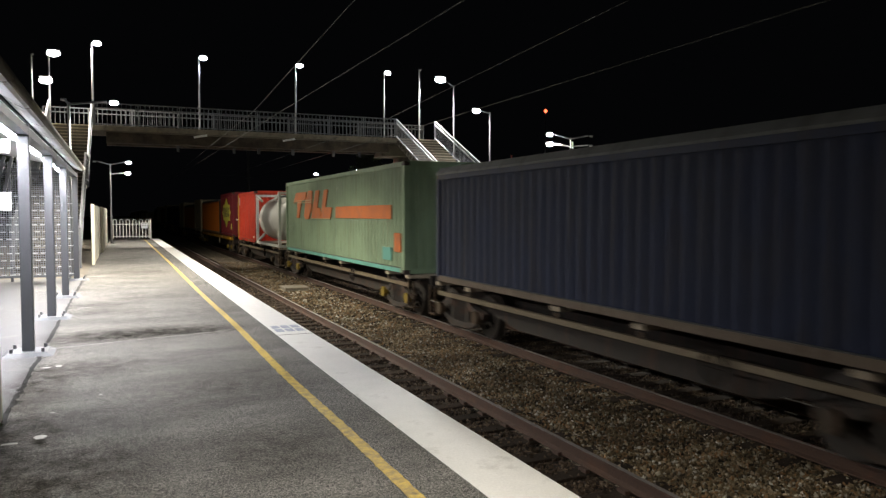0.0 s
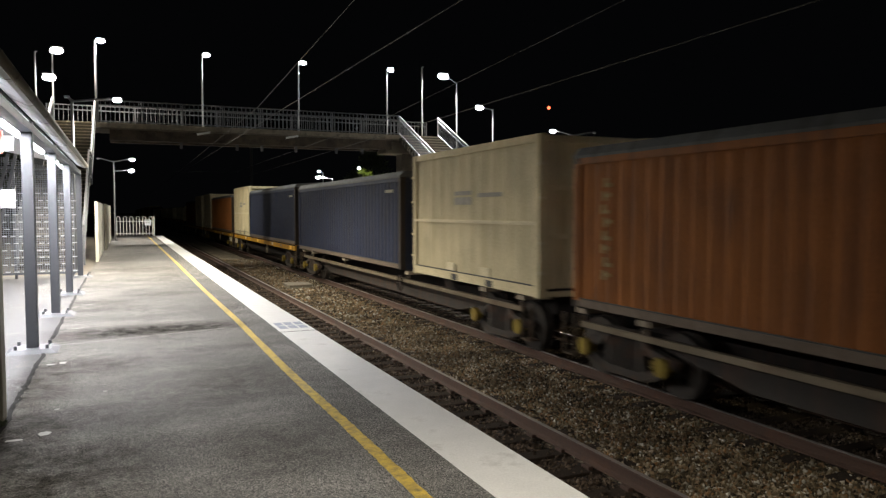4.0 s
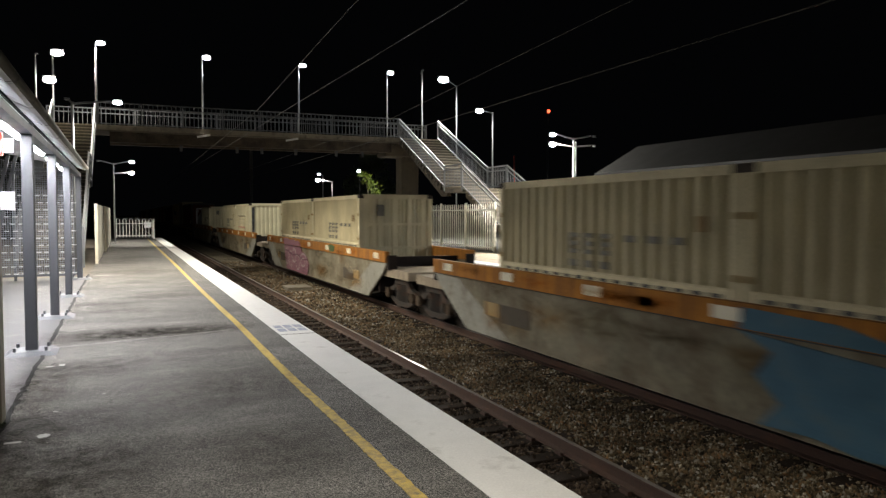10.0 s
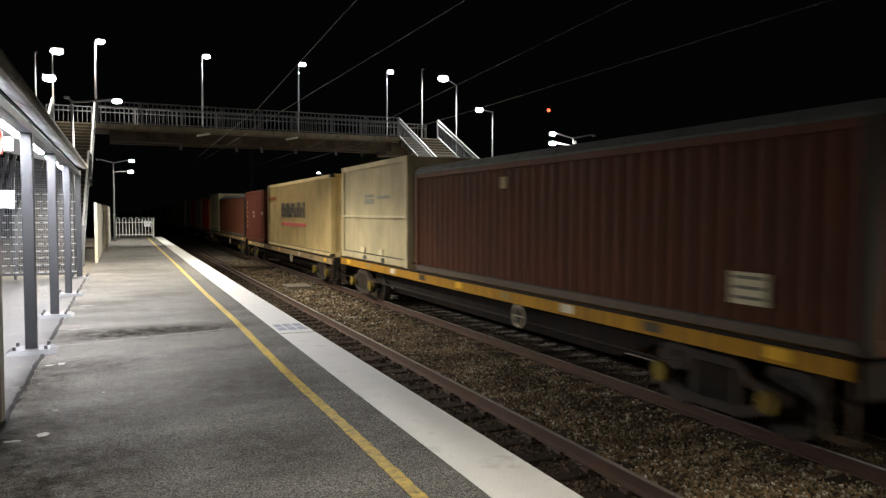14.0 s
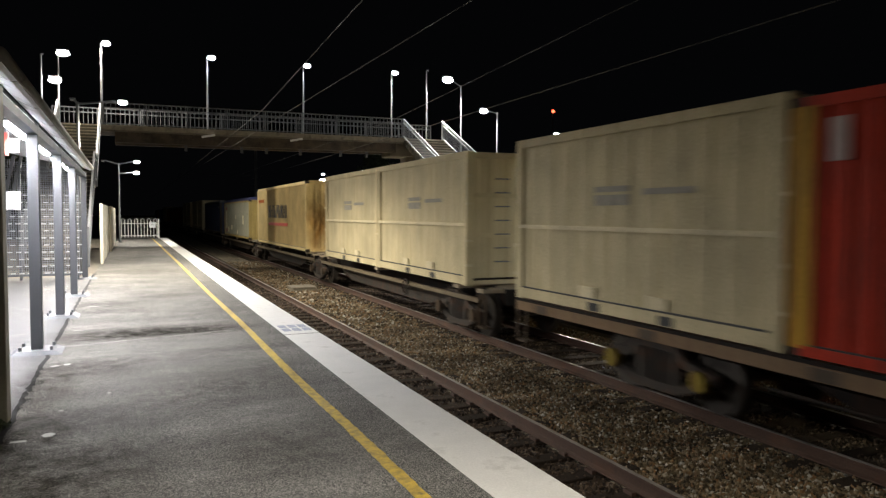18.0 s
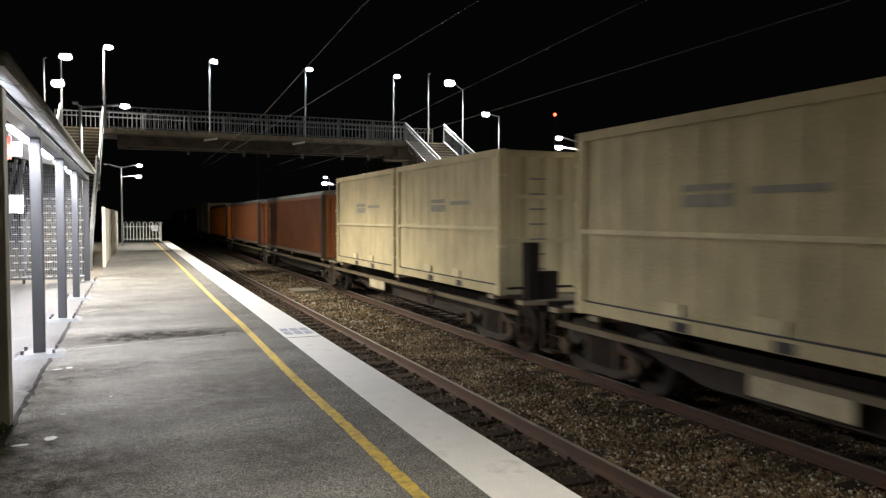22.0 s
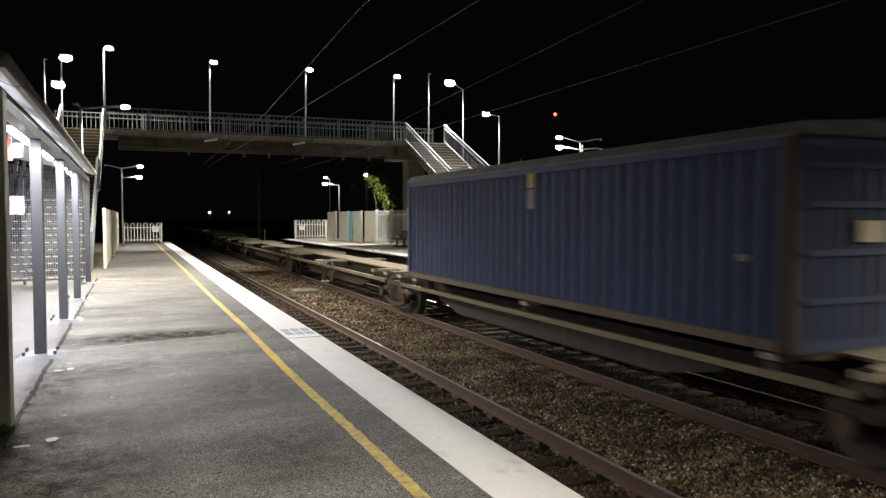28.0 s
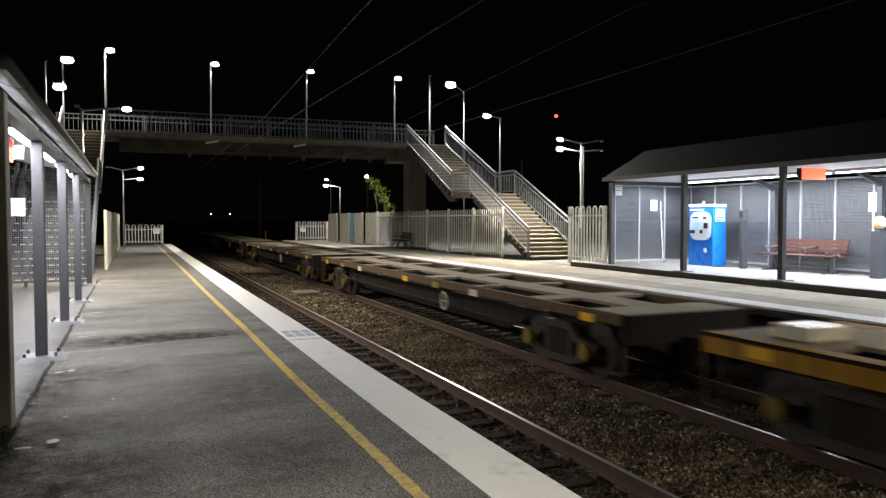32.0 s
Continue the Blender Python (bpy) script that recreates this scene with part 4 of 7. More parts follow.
def corrugated(x, y0, y1, z0, z1, pitch, depth, out):
    """A corrugated steel sheet in the plane x, thin, with trapezoid folds; out is -1 or 1."""
    bm = B()
    n = max(2, round((y1 - y0) / pitch))
    p = (y1 - y0) / n
    pts = []
    for i in range(n):
        a = y0 + i * p
        pts += [(a, 0), (a + .3 * p, 0), (a + .42 * p, -depth), (a + .88 * p, -depth)]
    pts.append((y1, 0))
    rows = []
    for dx in (0, -.03):
        rows.append([[bm.verts.new((x + out * (d + dx), y, z)) for y, d in pts] for z in (z0, z1)])
    for (lo, hi) in rows:
        for i in range(len(pts) - 1):
            bm.faces.new((lo[i], lo[i + 1], hi[i + 1], hi[i]))
    return bm


def corrugated_end(y, x0, x1, z0, z1, pitch, depth, out):
    bm = corrugated(y, x0, x1, z0, z1, pitch, depth, out)
    for v in bm.verts:
        v.co.x, v.co.y = v.co.y, v.co.x
    return bm


CASTING = []


def castings(c, h, w, H):
    """Eight cast corner fittings, a little proud of the posts, with a dark eye."""
    if not CASTING:
        CASTING.append(mesh_of("corner_casting", bx(B(), -.085, .085, -.09, .09, 0, .118), "post_grime", .01))
    for s in (-1, 1):
        for e in (-1, 1):
            for z in (-.003, H - .114):
                piece("corner_casting", CASTING[0], c, pose(s * (w - .081), e * (h - .086), z))


def container(name, L, H, body, label, roof="", pitch=.3, depth=.032, end_col=None, cat="shipping container", frame_col=None):
    c = thing(name, label, cat, "containers on the train")
    h, w = L / 2, 1.219
    fc = frame_col or body
    castings(c, h, w, H)
    low = frame_col or ("bottom_worn" if roof else body)
    for s in (-1, 1):
        part("side_wall", corrugated(s * (w - .02), -h + .1, h - .1, .14, H - .1, pitch, depth, s), body, c)
        part("bottom_rail", bx(B(), *sorted((s * (w - .08), s * (w + .006))), -h + .17, h - .17, 0.02, .135), low, c)
        # black strip in place of a groove's shade
        part("rail_groove", bx(B(), *sorted((s * (w - .06), s * (w - .006))), -h + .17, h - .17, .136, .152), "plain_black", c)
        part("top_rail", bx(B(), s * (w - .07), s * w, -h + .16, h - .16, H - .12, H), fc, c)
        for e in (-1, 1):
            part("corner_post", bx(B(), s * (w - .15), s * w, e * (h - .16), e * h, .1, H - .1), "post_grime" if roof and e < 0 and not frame_col else fc, c, "", .006)
    part("floor", bx(B(), -w + .08, w - .08, -h + .1, h - .1, .06, .15), "chassis", c)
    if roof:
        part("roof", prism(B(), [(-w - .01, H - .02), (-w - .012, H + .02), (-w + .1, H + .15), (0, H + .22), (w - .1, H + .15), (w + .012, H + .02), (w + .01, H - .02)], -h, h), roof, c, "grey curved roof cover")
    else:
        part("roof", bx(B(), -w + .05, w - .05, -h + .05, h - .05, H - .05, H - .015), fc, c)
    # closed end facing the viewer, doors at the far end
    part("end_wall", corrugated_end(-h + .03, -w + .14, w - .14, .14, H - .1, .25, .03, -1), end_col or body, c)
    for z in (0.0, H - .12):
        part("end_beam", bx(B(), -w + .15, w - .15, -h, -h + .1, z + .002, z + .14), fc, c)
        part("end_beam", bx(B(), -w + .15, w - .15, h - .1, h, z + .002, z + .14), fc, c)
    for s in (-1, 1):
        d = part("door", bx(B(), *sorted((s * .02, s * (w - .16))), h - .08, h - .03, .15, H - .13), body, c)
        for x in (.3, .85):
            part("lock_rod", bar(B(), (s * x, h - .01, .12), (s * x, h - .01, H - .1), .018, 6), "galv", d)
    return c


def panel_box(name, L, H, body, label, group="containers on the train"):
    """Dirty white refrigerated-type box: flat ribbed sides with one mid rail, stout posts."""
    c = thing(name, label, "shipping container", group)
    h, w = L / 2, 1.219
    for s in (-1, 1):
        part("side_wall", corrugated(s * (w - .03), -h + .14, h - .14, .16, H - .1, .55, .012, s), body, c)
        part("mid_rail", bx(B(), *sorted((s * (w - .05), s * (w + .015))), -h + .1, h - .1, H * .445, H * .445 + .065), "fork_cream", c, "pale rubbing rail")
        part("bottom_rail", bx(B(), s * (w - .09), s * w, -h + .2, h - .2, 0.02, .2), body, c)
        part("top_rail", bx(B(), s * (w - .07), s * w, -h + .2, h - .2, H - .14, H), body, c)
        for e in (-1, 1):
            part("corner_post", bx(B(), s * (w - .16), s * (w + .01), e * (h - .2), e * h, 0, H), body, c, "", .008)
            for z in (.42, .95, 1.75, 2.35) if s < 0 else ():
                part("rung_tab", bx(B(), *sorted((s * (w - .12), s * (w + .03))), *sorted((e * (h - .02), e * (h + .05))), z, z + .05), "fork_cream", c, "pale step tab on the corner")
        # thin black strip paints the shadow over the bottom rail
        part("rail_gap", bx(B(), *sorted((s * (w - .03), s * (w + .004))), -h + .22, h - .22, .2, .225), "plain_black", c)
        for y in (-h * .3, h * .25):
            part("fork_pocket", bx(B(), s * (w - .02), s * (w + .006), y - .2, y + .2, .23, .4), "fork_cream", c)
            part("pocket_slot", bx(B(), *sorted((s * (w - .03), s * (w + .003))), y - .34, y - .04, .03, .16), "plain_black", c)
        for k, (a, b2, z0, z1) in enumerate(((-.25, .6, .65, .68), (-.25, .6, .58, .635), (-1.6, -.55, .63, .66))):
            part("marking", bx(B(), *sorted((s * (w - .028), s * (w - .0175))), a, b2, H * z0, H * z1), "mark_faint", c, "faded grey lettering bar")
    part("roof", bx(B(), -w + .05, w - .05, -h + .05, h - .05, H - .06, H - .015), body, c)
    part("floor", bx(B(), -w + .08, w - .08, -h + .1, h - .1, .06, .15), "chassis", c)
    for e in (-1, 1):
        part("end_wall", corrugated_end(e * (h - .05), -w + .16, w - .16, .16, H - .12, .4, .03, e), body, c)
        for z in (.02, H * .36, H * .66, H - .14):
            part("end_beam", bx(B(), -w + .16, w - .16, *sorted((e * (h - .06), e * (h + .012))), z, z + .09), body, c)
        for z in (.5, .8, 1.1, 1.4, 1.7, 2.0, 2.3):
            part("rung", bx(B(), -.55, -.2, *sorted((e * (h + .0), e * (h + .03))), z, z + .03), "galv", c)
    return c


def tank_container(label, L=6.06, H=2.59):
    c = thing("tank_container", label, "tank container", "containers on the train")
    h, w, r, z = L / 2, 1.219, 1.12, 1.32
    bm = B()
    rings = []
    prof = [(-h + .12, .0), (-h + .14, .45), (-h + .22, .8), (-h + .36, 1.0), (-h + .55, 1.0)]
    prof += [(-y, s) for y, s in prof[::-1]]
    for y, s in prof:
        rings.append([bm.verts.new((max(s, .01) * r * math.cos(a), y, z + max(s, .01) * r * math.sin(a))) for a in [2 * math.pi * i / 32 for i in range(32)]])
    for a, b in zip(rings, rings[1:]):
        for i in range(32):
            bm.faces.new((a[i], a[(i + 1) % 32], b[(i + 1) % 32], b[i]))
    part("tank", bm, "tank_white", c, "glossy white cylindrical tank", smooth=True)
    for e in (-1, 1):
        y = e * (h - .07)
        for s in (-1, 1):
            part("corner_post", bx(B(), s * (w - .13), s * w, y - .07, y + .07, 0, H), "tank_white", c, "", .008)
            part("brace", beam(B(), (s * (w - .07), y, H - .08), (s * (w - .1), y - e * 1.3, z + .9), .09, .09), "tank_white", c)
            part("brace", beam(B(), (s * (w - .07), y, .1), (s * (w - .25), y - e * 1.2, z - .75), .09, .09), "tank_white", c)
        for zz in (0, H - .12):
            part("end_beam", bx(B(), -w + .13, w - .13, y - .06, y + .06, zz + .002, zz + .12), "tank_white", c)
    for s in (-1, 1):
        part("side_sill", bx(B(), s * (w - .12), s * w, -h + .14, h - .14, .01, .12), "tank_white", c)
    part("walkway", bx(B(), -.3, .3, -h + .5, h - .5, z + r + .01, z + r + .06), "galv", c)
    return c


def lettering(parent, y, z, w, h, n, material, x=-1.222, gap=.3, name="lettering", label="block lettering drawn as plain bars"):
    """A row of n blocks from y on towards the viewer."""
    for i in range(n):
        a = y - i * w * (1 + gap)
        part(name, bx(B(), x - .003, x + .002, a - w, a, z, z + h), material, parent, label)


def finish_box(key, c, L, H):
    h = L / 2
    if key == "maroon20":
        quarter = [(2.1, 0), (1.62, .2), (1.6, .53), (.8, .55), (0, 1.0)]
        pts = quarter + [(-a, b) for a, b in quarter[-2::-1]]
        pts += [(a, -b) for a, b in pts[-2:0:-1]]
        part("emblem", prism(B(), [(a, 1.54 + b) for a, b in pts], -1.226, -1.205, "x"), "logo_yellow", c, "yellow star-shaped emblem")
        for a, b2 in ((1.4, 1.12), (.92, .7), (.55, .33), (.12, -.1), (-.3, -.48), (-.72, -.95), (-1.2, -1.45)):
            part("emblem_bar", bx(B(), -1.2285, -1.205, b2, a, 1.24, 1.9), "mark_dark", c, "dark bar standing for the emblem's lettering")
        for k in range(4):
            part("end_marking", bx(B(), .25, .85, -h + .002, -h + .02, 1.5 + .22 * k, 1.6 + .22 * k), "reflector", c, "white bars on the maroon end")
        part("end_marking", bx(B(), -.45, -.15, -h + .002, -h + .02, 1.45, 2.05), "logo_yellow", c, "yellow block on the maroon end")
        part("end_emblem", prism(B(), [(-.3 + a * .24, 2.4 + b * .22) for a, b in pts], -h + .002, -h + .02), "logo_yellow", c, "small yellow star on the end")
        part("label_plate", bx(B(), -1.226, -1.205, -h + .5, -h + .85, .45, .8), "logo_yellow", c)
        part("end_band", bx(B(), -1.0, 1.0, -h + .005, -h + .02, 1.05, 1.12), "reflector", c)
    elif key == "cream40":
        for i in range(9):
            a = 2.6 - i * .54
            part("lettering", bx(B(), -1.224, -1.218, a - .14, a, 1.36, 1.98), "plain_black", c, "block lettering drawn as plain bars")
            part("lettering", bx(B(), -1.224, -1.218, a - .4, a - .27, 1.36 + .2 * (i % 3 == 1), 1.98 - .22 * (i % 2)), "plain_black", c)
            if i % 3 != 2:
                part("lettering", bx(B(), -1.224, -1.218, a - .27, a - .14, 1.36 if i % 2 else 1.62, 1.5 if i % 2 else 1.76), "plain_black", c)
        part("stripe", bx(B(), -1.222, -1.2, -2.25, 2.6, .98, 1.12), "logo_red", c, "red stripe")
        lettering(c, 5.6, 2.15, .16, .16, 9, "logo_orange", -1.221, .2)
    elif key == "green48":
        part("stripe", bx(B(), -1.222, -1.2, -h + 1.0, -.75, 1.42, 1.8), "logo_orange", c, "orange stripe")
        for k, shape in enumerate((
                [(5.75, 2.04), (5.3, 2.42), (3.5, 2.42), (3.6, 2.12), (4.3, 2.1), (4.75, 1.4), (5.2, 1.4), (5.0, 2.05)],
                [(3.85, 1.5), (3.7, 1.36), (3.1, 1.36), (2.7, 1.7), (2.5, 2.42), (3.1, 2.46), (3.6, 2.1)],
                [(2.7, 1.4), (2.0, 2.42), (1.45, 2.42), (1.75, 1.78), (1.3, 1.78), (1.25, 1.4)],
                [(1.25, 1.4), (.75, 2.42), (.25, 2.42), (.6, 1.8), (-.3, 1.78), (-.05, 1.4)])):
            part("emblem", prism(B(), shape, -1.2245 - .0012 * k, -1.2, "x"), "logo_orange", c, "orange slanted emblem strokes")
        for k, (a, b2) in enumerate(((1.385, 1.405), (2.0, 2.025), (2.08, 2.105))):
            part("speed_line", bx(B(), -1.2312, -1.2, 2.5 if k else -.1, 5.8 if k else 2.75, a, b2), "letter_ochre", c, "thin pale outline")
        part("stripe", bx(B(), -1.229, -1.2, -h + .3, h - .3, .025, .13), "teal", c, "teal lower stripe")
        part("patch", bx(B(), -1.224, -1.2, -h + 1.0, -h + 1.7, .3, .65), "teal", c)
        part("patch", bx(B(), -1.224, -1.2, -h + .25, -h + .75, .55, 1.05), "logo_orange", c)
    elif key in ("brown40", "midbrown40", "dkbrown40", "orange40", "grey40"):
        if key in ("brown40", "midbrown40"):
            for i in range(8):
                a = h - .88 + .03 * (i % 3)
                part("lettering", bx(bx(B(), -1.223, -1.2, a, a + .05, H - .5 - i * .2, H - .36 - i * .2), -1.223, -1.2, a - .1, a - .02, H - .5 - i * .2 + .05 * (i % 2), H - .44 - i * .2 + .05 * (i % 2)), "letter_ochre", c, "upright faded lettering drawn as bars")
        if key == "grey40":
            for i in range(7):
                part("strip_mark", bx(B(), -1.223, -1.2, 4.72, 4.96, .26 + .26 * i, .47 + .26 * i), "strip_red" if i in (0, 6) else "offwhite", c, "red and white strip of marks")
            for k, (y, z, w, hh) in enumerate(((-3.72, .9, .5, .54), (1.75, .47, .4, .3), (3.45, .25, .4, .38), (-.2, 1.2, .16, .28), (-1.0, .2, .25, .28), (-5.4, 1.5, .2, .1))):
                part("patch", bx(B(), -1.224, -1.2, y, y + w, z, z + hh), "offwhite" if k < 5 else "mark_grey", c, "paler repaired patch")
    elif key == "dark_blue40":
        part("number_bar", bx(B(), -1.224, -1.2, -h + .6, -h + 1.2, H - .4, H - .32), "grey_box", c)
    elif key == "blue40":
        part("label_plate", bx(B(), -1.224, -1.2, -.5, -.26, 2.08, 2.34), "post_ochre", c, "faded yellow label")
        part("label_plate", bx(B(), -1.224, -1.2, -.5, -.26, 1.7, 2.05), "mark_grey", c)
        part("number_bar", bx(B(), -1.224, -1.2, -5.5, -5.3, 1.02, 1.1), "mark_grey", c)
        for z in (.55, 1.1, 1.65, 2.1):
            part("end_rib", bx(B(), -1.0, 1.0, -h - .005, -h + .03, z, z + .07), "blue", c)
        part("end_plate", bx(B(), -.15, .3, -h - .012, -h + .02, 1.25, 1.5), "plate_cream", c, "worn cream plate on the end")
    elif key == "well20":
        for i in range(3):
            a = .64 - .42 * i
            bm = bx(B(), -1.206, -1.19, a - .06, a, 1.38, 1.71)
            for z1 in (1.38, 1.51, 1.64):
                bx(bm, -1.206, -1.19, a - .24, a - .06, z1, z1 + .07)
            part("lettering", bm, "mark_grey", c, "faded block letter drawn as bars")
            part("lettering", bx(B(), -1.206, -1.19, a - .22, a, 1.17, 1.28), "mark_grey", c)
        for i in range(3):
            part("text_bar", bx(B(), -1.206, -1.19, -1.05 - .5 * i, -.8 - .5 * i, 1.6, 1.7), "mark_grey", c)
        part("rust_patch", bx(B(), -1.206, -1.19, -2.42, -2.24, 1.78, 1.98), "rust_cream", c, "small rust-brown patch")
        for s in (-1,):
            part("lower_rail", prism(B(), [(-1.2, .97), (-1.232, .97), (-1.232, 1.08), (-1.205, 1.11), (-1.2, 1.11)], -h + .16, h - .16), "offwhite", c, "pale lower rail with dark slots")
            bm = B()
            for i in range(17):
                bx(bm, -1.2345, -1.22, -2.75 + .33 * i, -2.55 + .33 * i, .985, 1.035)
            tagged(part("slotted_band", bm, "plain_black", c, "dark slotted band"), kind="stuff")
            for e in (-1, 1):
                for z1 in (.45, 1.2, 1.95):
                    part("post_lug", bx(B(), *sorted((s * 1.2, s * 1.24)), e * (h - .08) - .05, e * (h - .08) + .05, z1, z1 + .08), "rust_cream", c)
        for x in (-.75, -.25, .25, .75):
            part("end_rib", bx(B(), x - .04, x + .04, -h - .012, -h + .06, .14, H - .12), "offwhite", c)
        for z in (.9, 1.65):
            part("end_rib", bx(B(), -1.06, 1.06, -h - .016, -h + .06, z, z + .08), "offwhite", c)
        part("vent", bx(B(), -.62, -.4, -h - .02, -h + .05, 1.95, 2.3), "mark_grey", c, "dark vent plate")
    elif key in ("red20", "red20_turned"):
        a, b2 = (h - .3, h - .02) if key == "red20" else (-h + .02, -h + .3)
        part("corner_band", bx(B(), -1.224, -1.2, a, b2, .1, H - .1), "band_yellow", c, "yellow corner band")
        part("number_bar", bx(B(), -1.224, -1.2, 2.4, 2.62, 2.1, 2.55), "graffiti_pale", c, "faded pale block")
        part("label_plate", bx(B(), -1.224, -1.2, -2.68, -2.48, .26, .36), "reflector", c)
        for y in (1.0, -1.0):
            part("pocket_slot", bx(B(), -1.228, -1.2, y - .12, y + .12, .02, .13), "plain_black", c)
            part("pocket_mark", bx(B(), -1.2275, -1.2, y + .13, y + .24, .02, .13), "band_yellow", c)
    elif key == "rust20":
        for i in range(6):
            part("lettering", bx(B(), -1.223, -1.2, 2.3, 2.45, .7 + .27 * i, .86 + .27 * i), "letter_ochre", c, "upright lettering drawn as bars")
        for y, z in ((.35, 1.5), (.35, 1.3), (-2.3, 1.45)):
            part("data_plate", bx(B(), -1.223, -1.2, y - .3, y + .1, z, z + .14), "graffiti_pale", c)
    elif key == "bblue20":
        part("white_bar", bx(B(), -1.223, -1.2, 2.45, 2.62, .35, 2.2), "reflector", c, "white upright bar")
        for y, z, w, hh in ((.9, 1.35, .3, .5), (.6, 1.5, .3, .2), (-1.7, 1.1, .5, .25), (-1.9, 1.55, .3, .2)):
            part("white_mark", bx(B(), -1.223, -1.2, y, y + w, z, z + hh), "reflector", c, "white painted mark")
    elif key == "machine20":
        part("hatch_frame", bx(B(), -1.235, -1.2, -1.42, .9, .97, 1.86), "offwhite", c, "framed louvred hatch")
        for k in range(9):
            part("slat", prism(B(), [(-1.236, 1.06 + k * .088), (-1.262, 1.03 + k * .088), (-1.262, 1.05 + k * .088), (-1.236, 1.1 + k * .088)], -1.36, .84), "offwhite", c, "grey hatch louvre")
        part("hatch_hood", bx(B(), -1.3, -1.2, -1.46, .94, 1.86, 1.9), "chassis", c)
        part("label_plate", bx(B(), -1.224, -1.2, 2.42, 2.72, 2.36, 2.5), "reflector", c)
        part("warning_line", bx(B(), -1.275, -1.236, -1.46, .94, 1.19, 1.235), "logo_red", c, "thin red line")
        # flat black panel gives the recess its shade
        part("end_recess", bx(B(), -1.06, -.92, -h + .0, -h + .03, .2, H - .2), "plain_black", c, "black panel painted for the shaded recess in the end")
        for z1 in (.5, 1.0, 1.6, 2.1):
            part("recess_bar", bx(B(), -1.06, -.92, -h - .02, -h + .0, z1, z1 + .05), "galv", c)
    return c


# bogies with turning wheels: built once, copied with their wagons
WHEEL_R = 0.46


def wheelset(parent, y):
    w = part("wheelset", bar(B(), (-.85, 0, 0), (.85, 0, 0), .08, 10), "wheel", parent, "", at=pose(0, y, WHEEL_R))
    for s in (-1, 1):
        bm = B()
        bar(bm, (s * .69, 0, 0), (s * .82, 0, 0), WHEEL_R, 24)
        bar(bm, (s * .66, 0, 0), (s * .689, 0, 0), WHEEL_R + .025, 24)
        part("wheel", bm, "wheel", w)
        bm = B()
        for k in range(5):
            a = 2 * math.pi * k / 5
            bar(bm, (s * .81, .22 * math.cos(a), .22 * math.sin(a)), (s * .835, .22 * math.cos(a), .22 * math.sin(a)), .06, 8)
        part("hub", bar(bm, (s * .8, 0, 0), (s * .88, 0, 0), .1, 12), "chassis", w)
    return w


def bogie(parent, y, spin, cap="chassis"):
    b = part("bogie", bx(B(), -.95, .95, -.28, .28, .42, .72), "chassis", parent, "dark cast bogie with turning wheels", at=pose(0, y, RAIL))
    for s in (-1, 1):
        bm = B()
        x = s * 1.02
        for p, q, w in (((-1.16, .5), (-.55, .62), .15), ((-.6, .6), (-.36, .82), .14), ((-.4, .8), (.4, .8), .15), ((.36, .82), (.6, .6), .14), ((.55, .62), (1.16, .5), .15), ((-1.05, .42), (-.42, .22), .12), ((-.45, .22), (.45, .22), .13), ((.42, .22), (1.05, .42), .12), ((-.38, .2), (-.38, .8), .11), ((.38, .2), (.38, .8), .11)):
            beam(bm, (x, *p), (x, *q), .12, w, (s, 0, 0))
        part("side_frame", bm, "bogie_cast", b, "cast side frame with open windows")
        for d in (-.2, 0, .2):
            part("spring", bar(B(), (x, d, .28), (x, d, .72), .075, 8), "bogie_cast", b)
        for d in (-.92, .92):
            part("axle_cap", bar(B(), (x + s * .02, d, .46), (x + s * .16, d, .46), .14, 12), cap, b)
    for d in (-.92, .92):
        spin.append(wheelset(b, d))
    return b


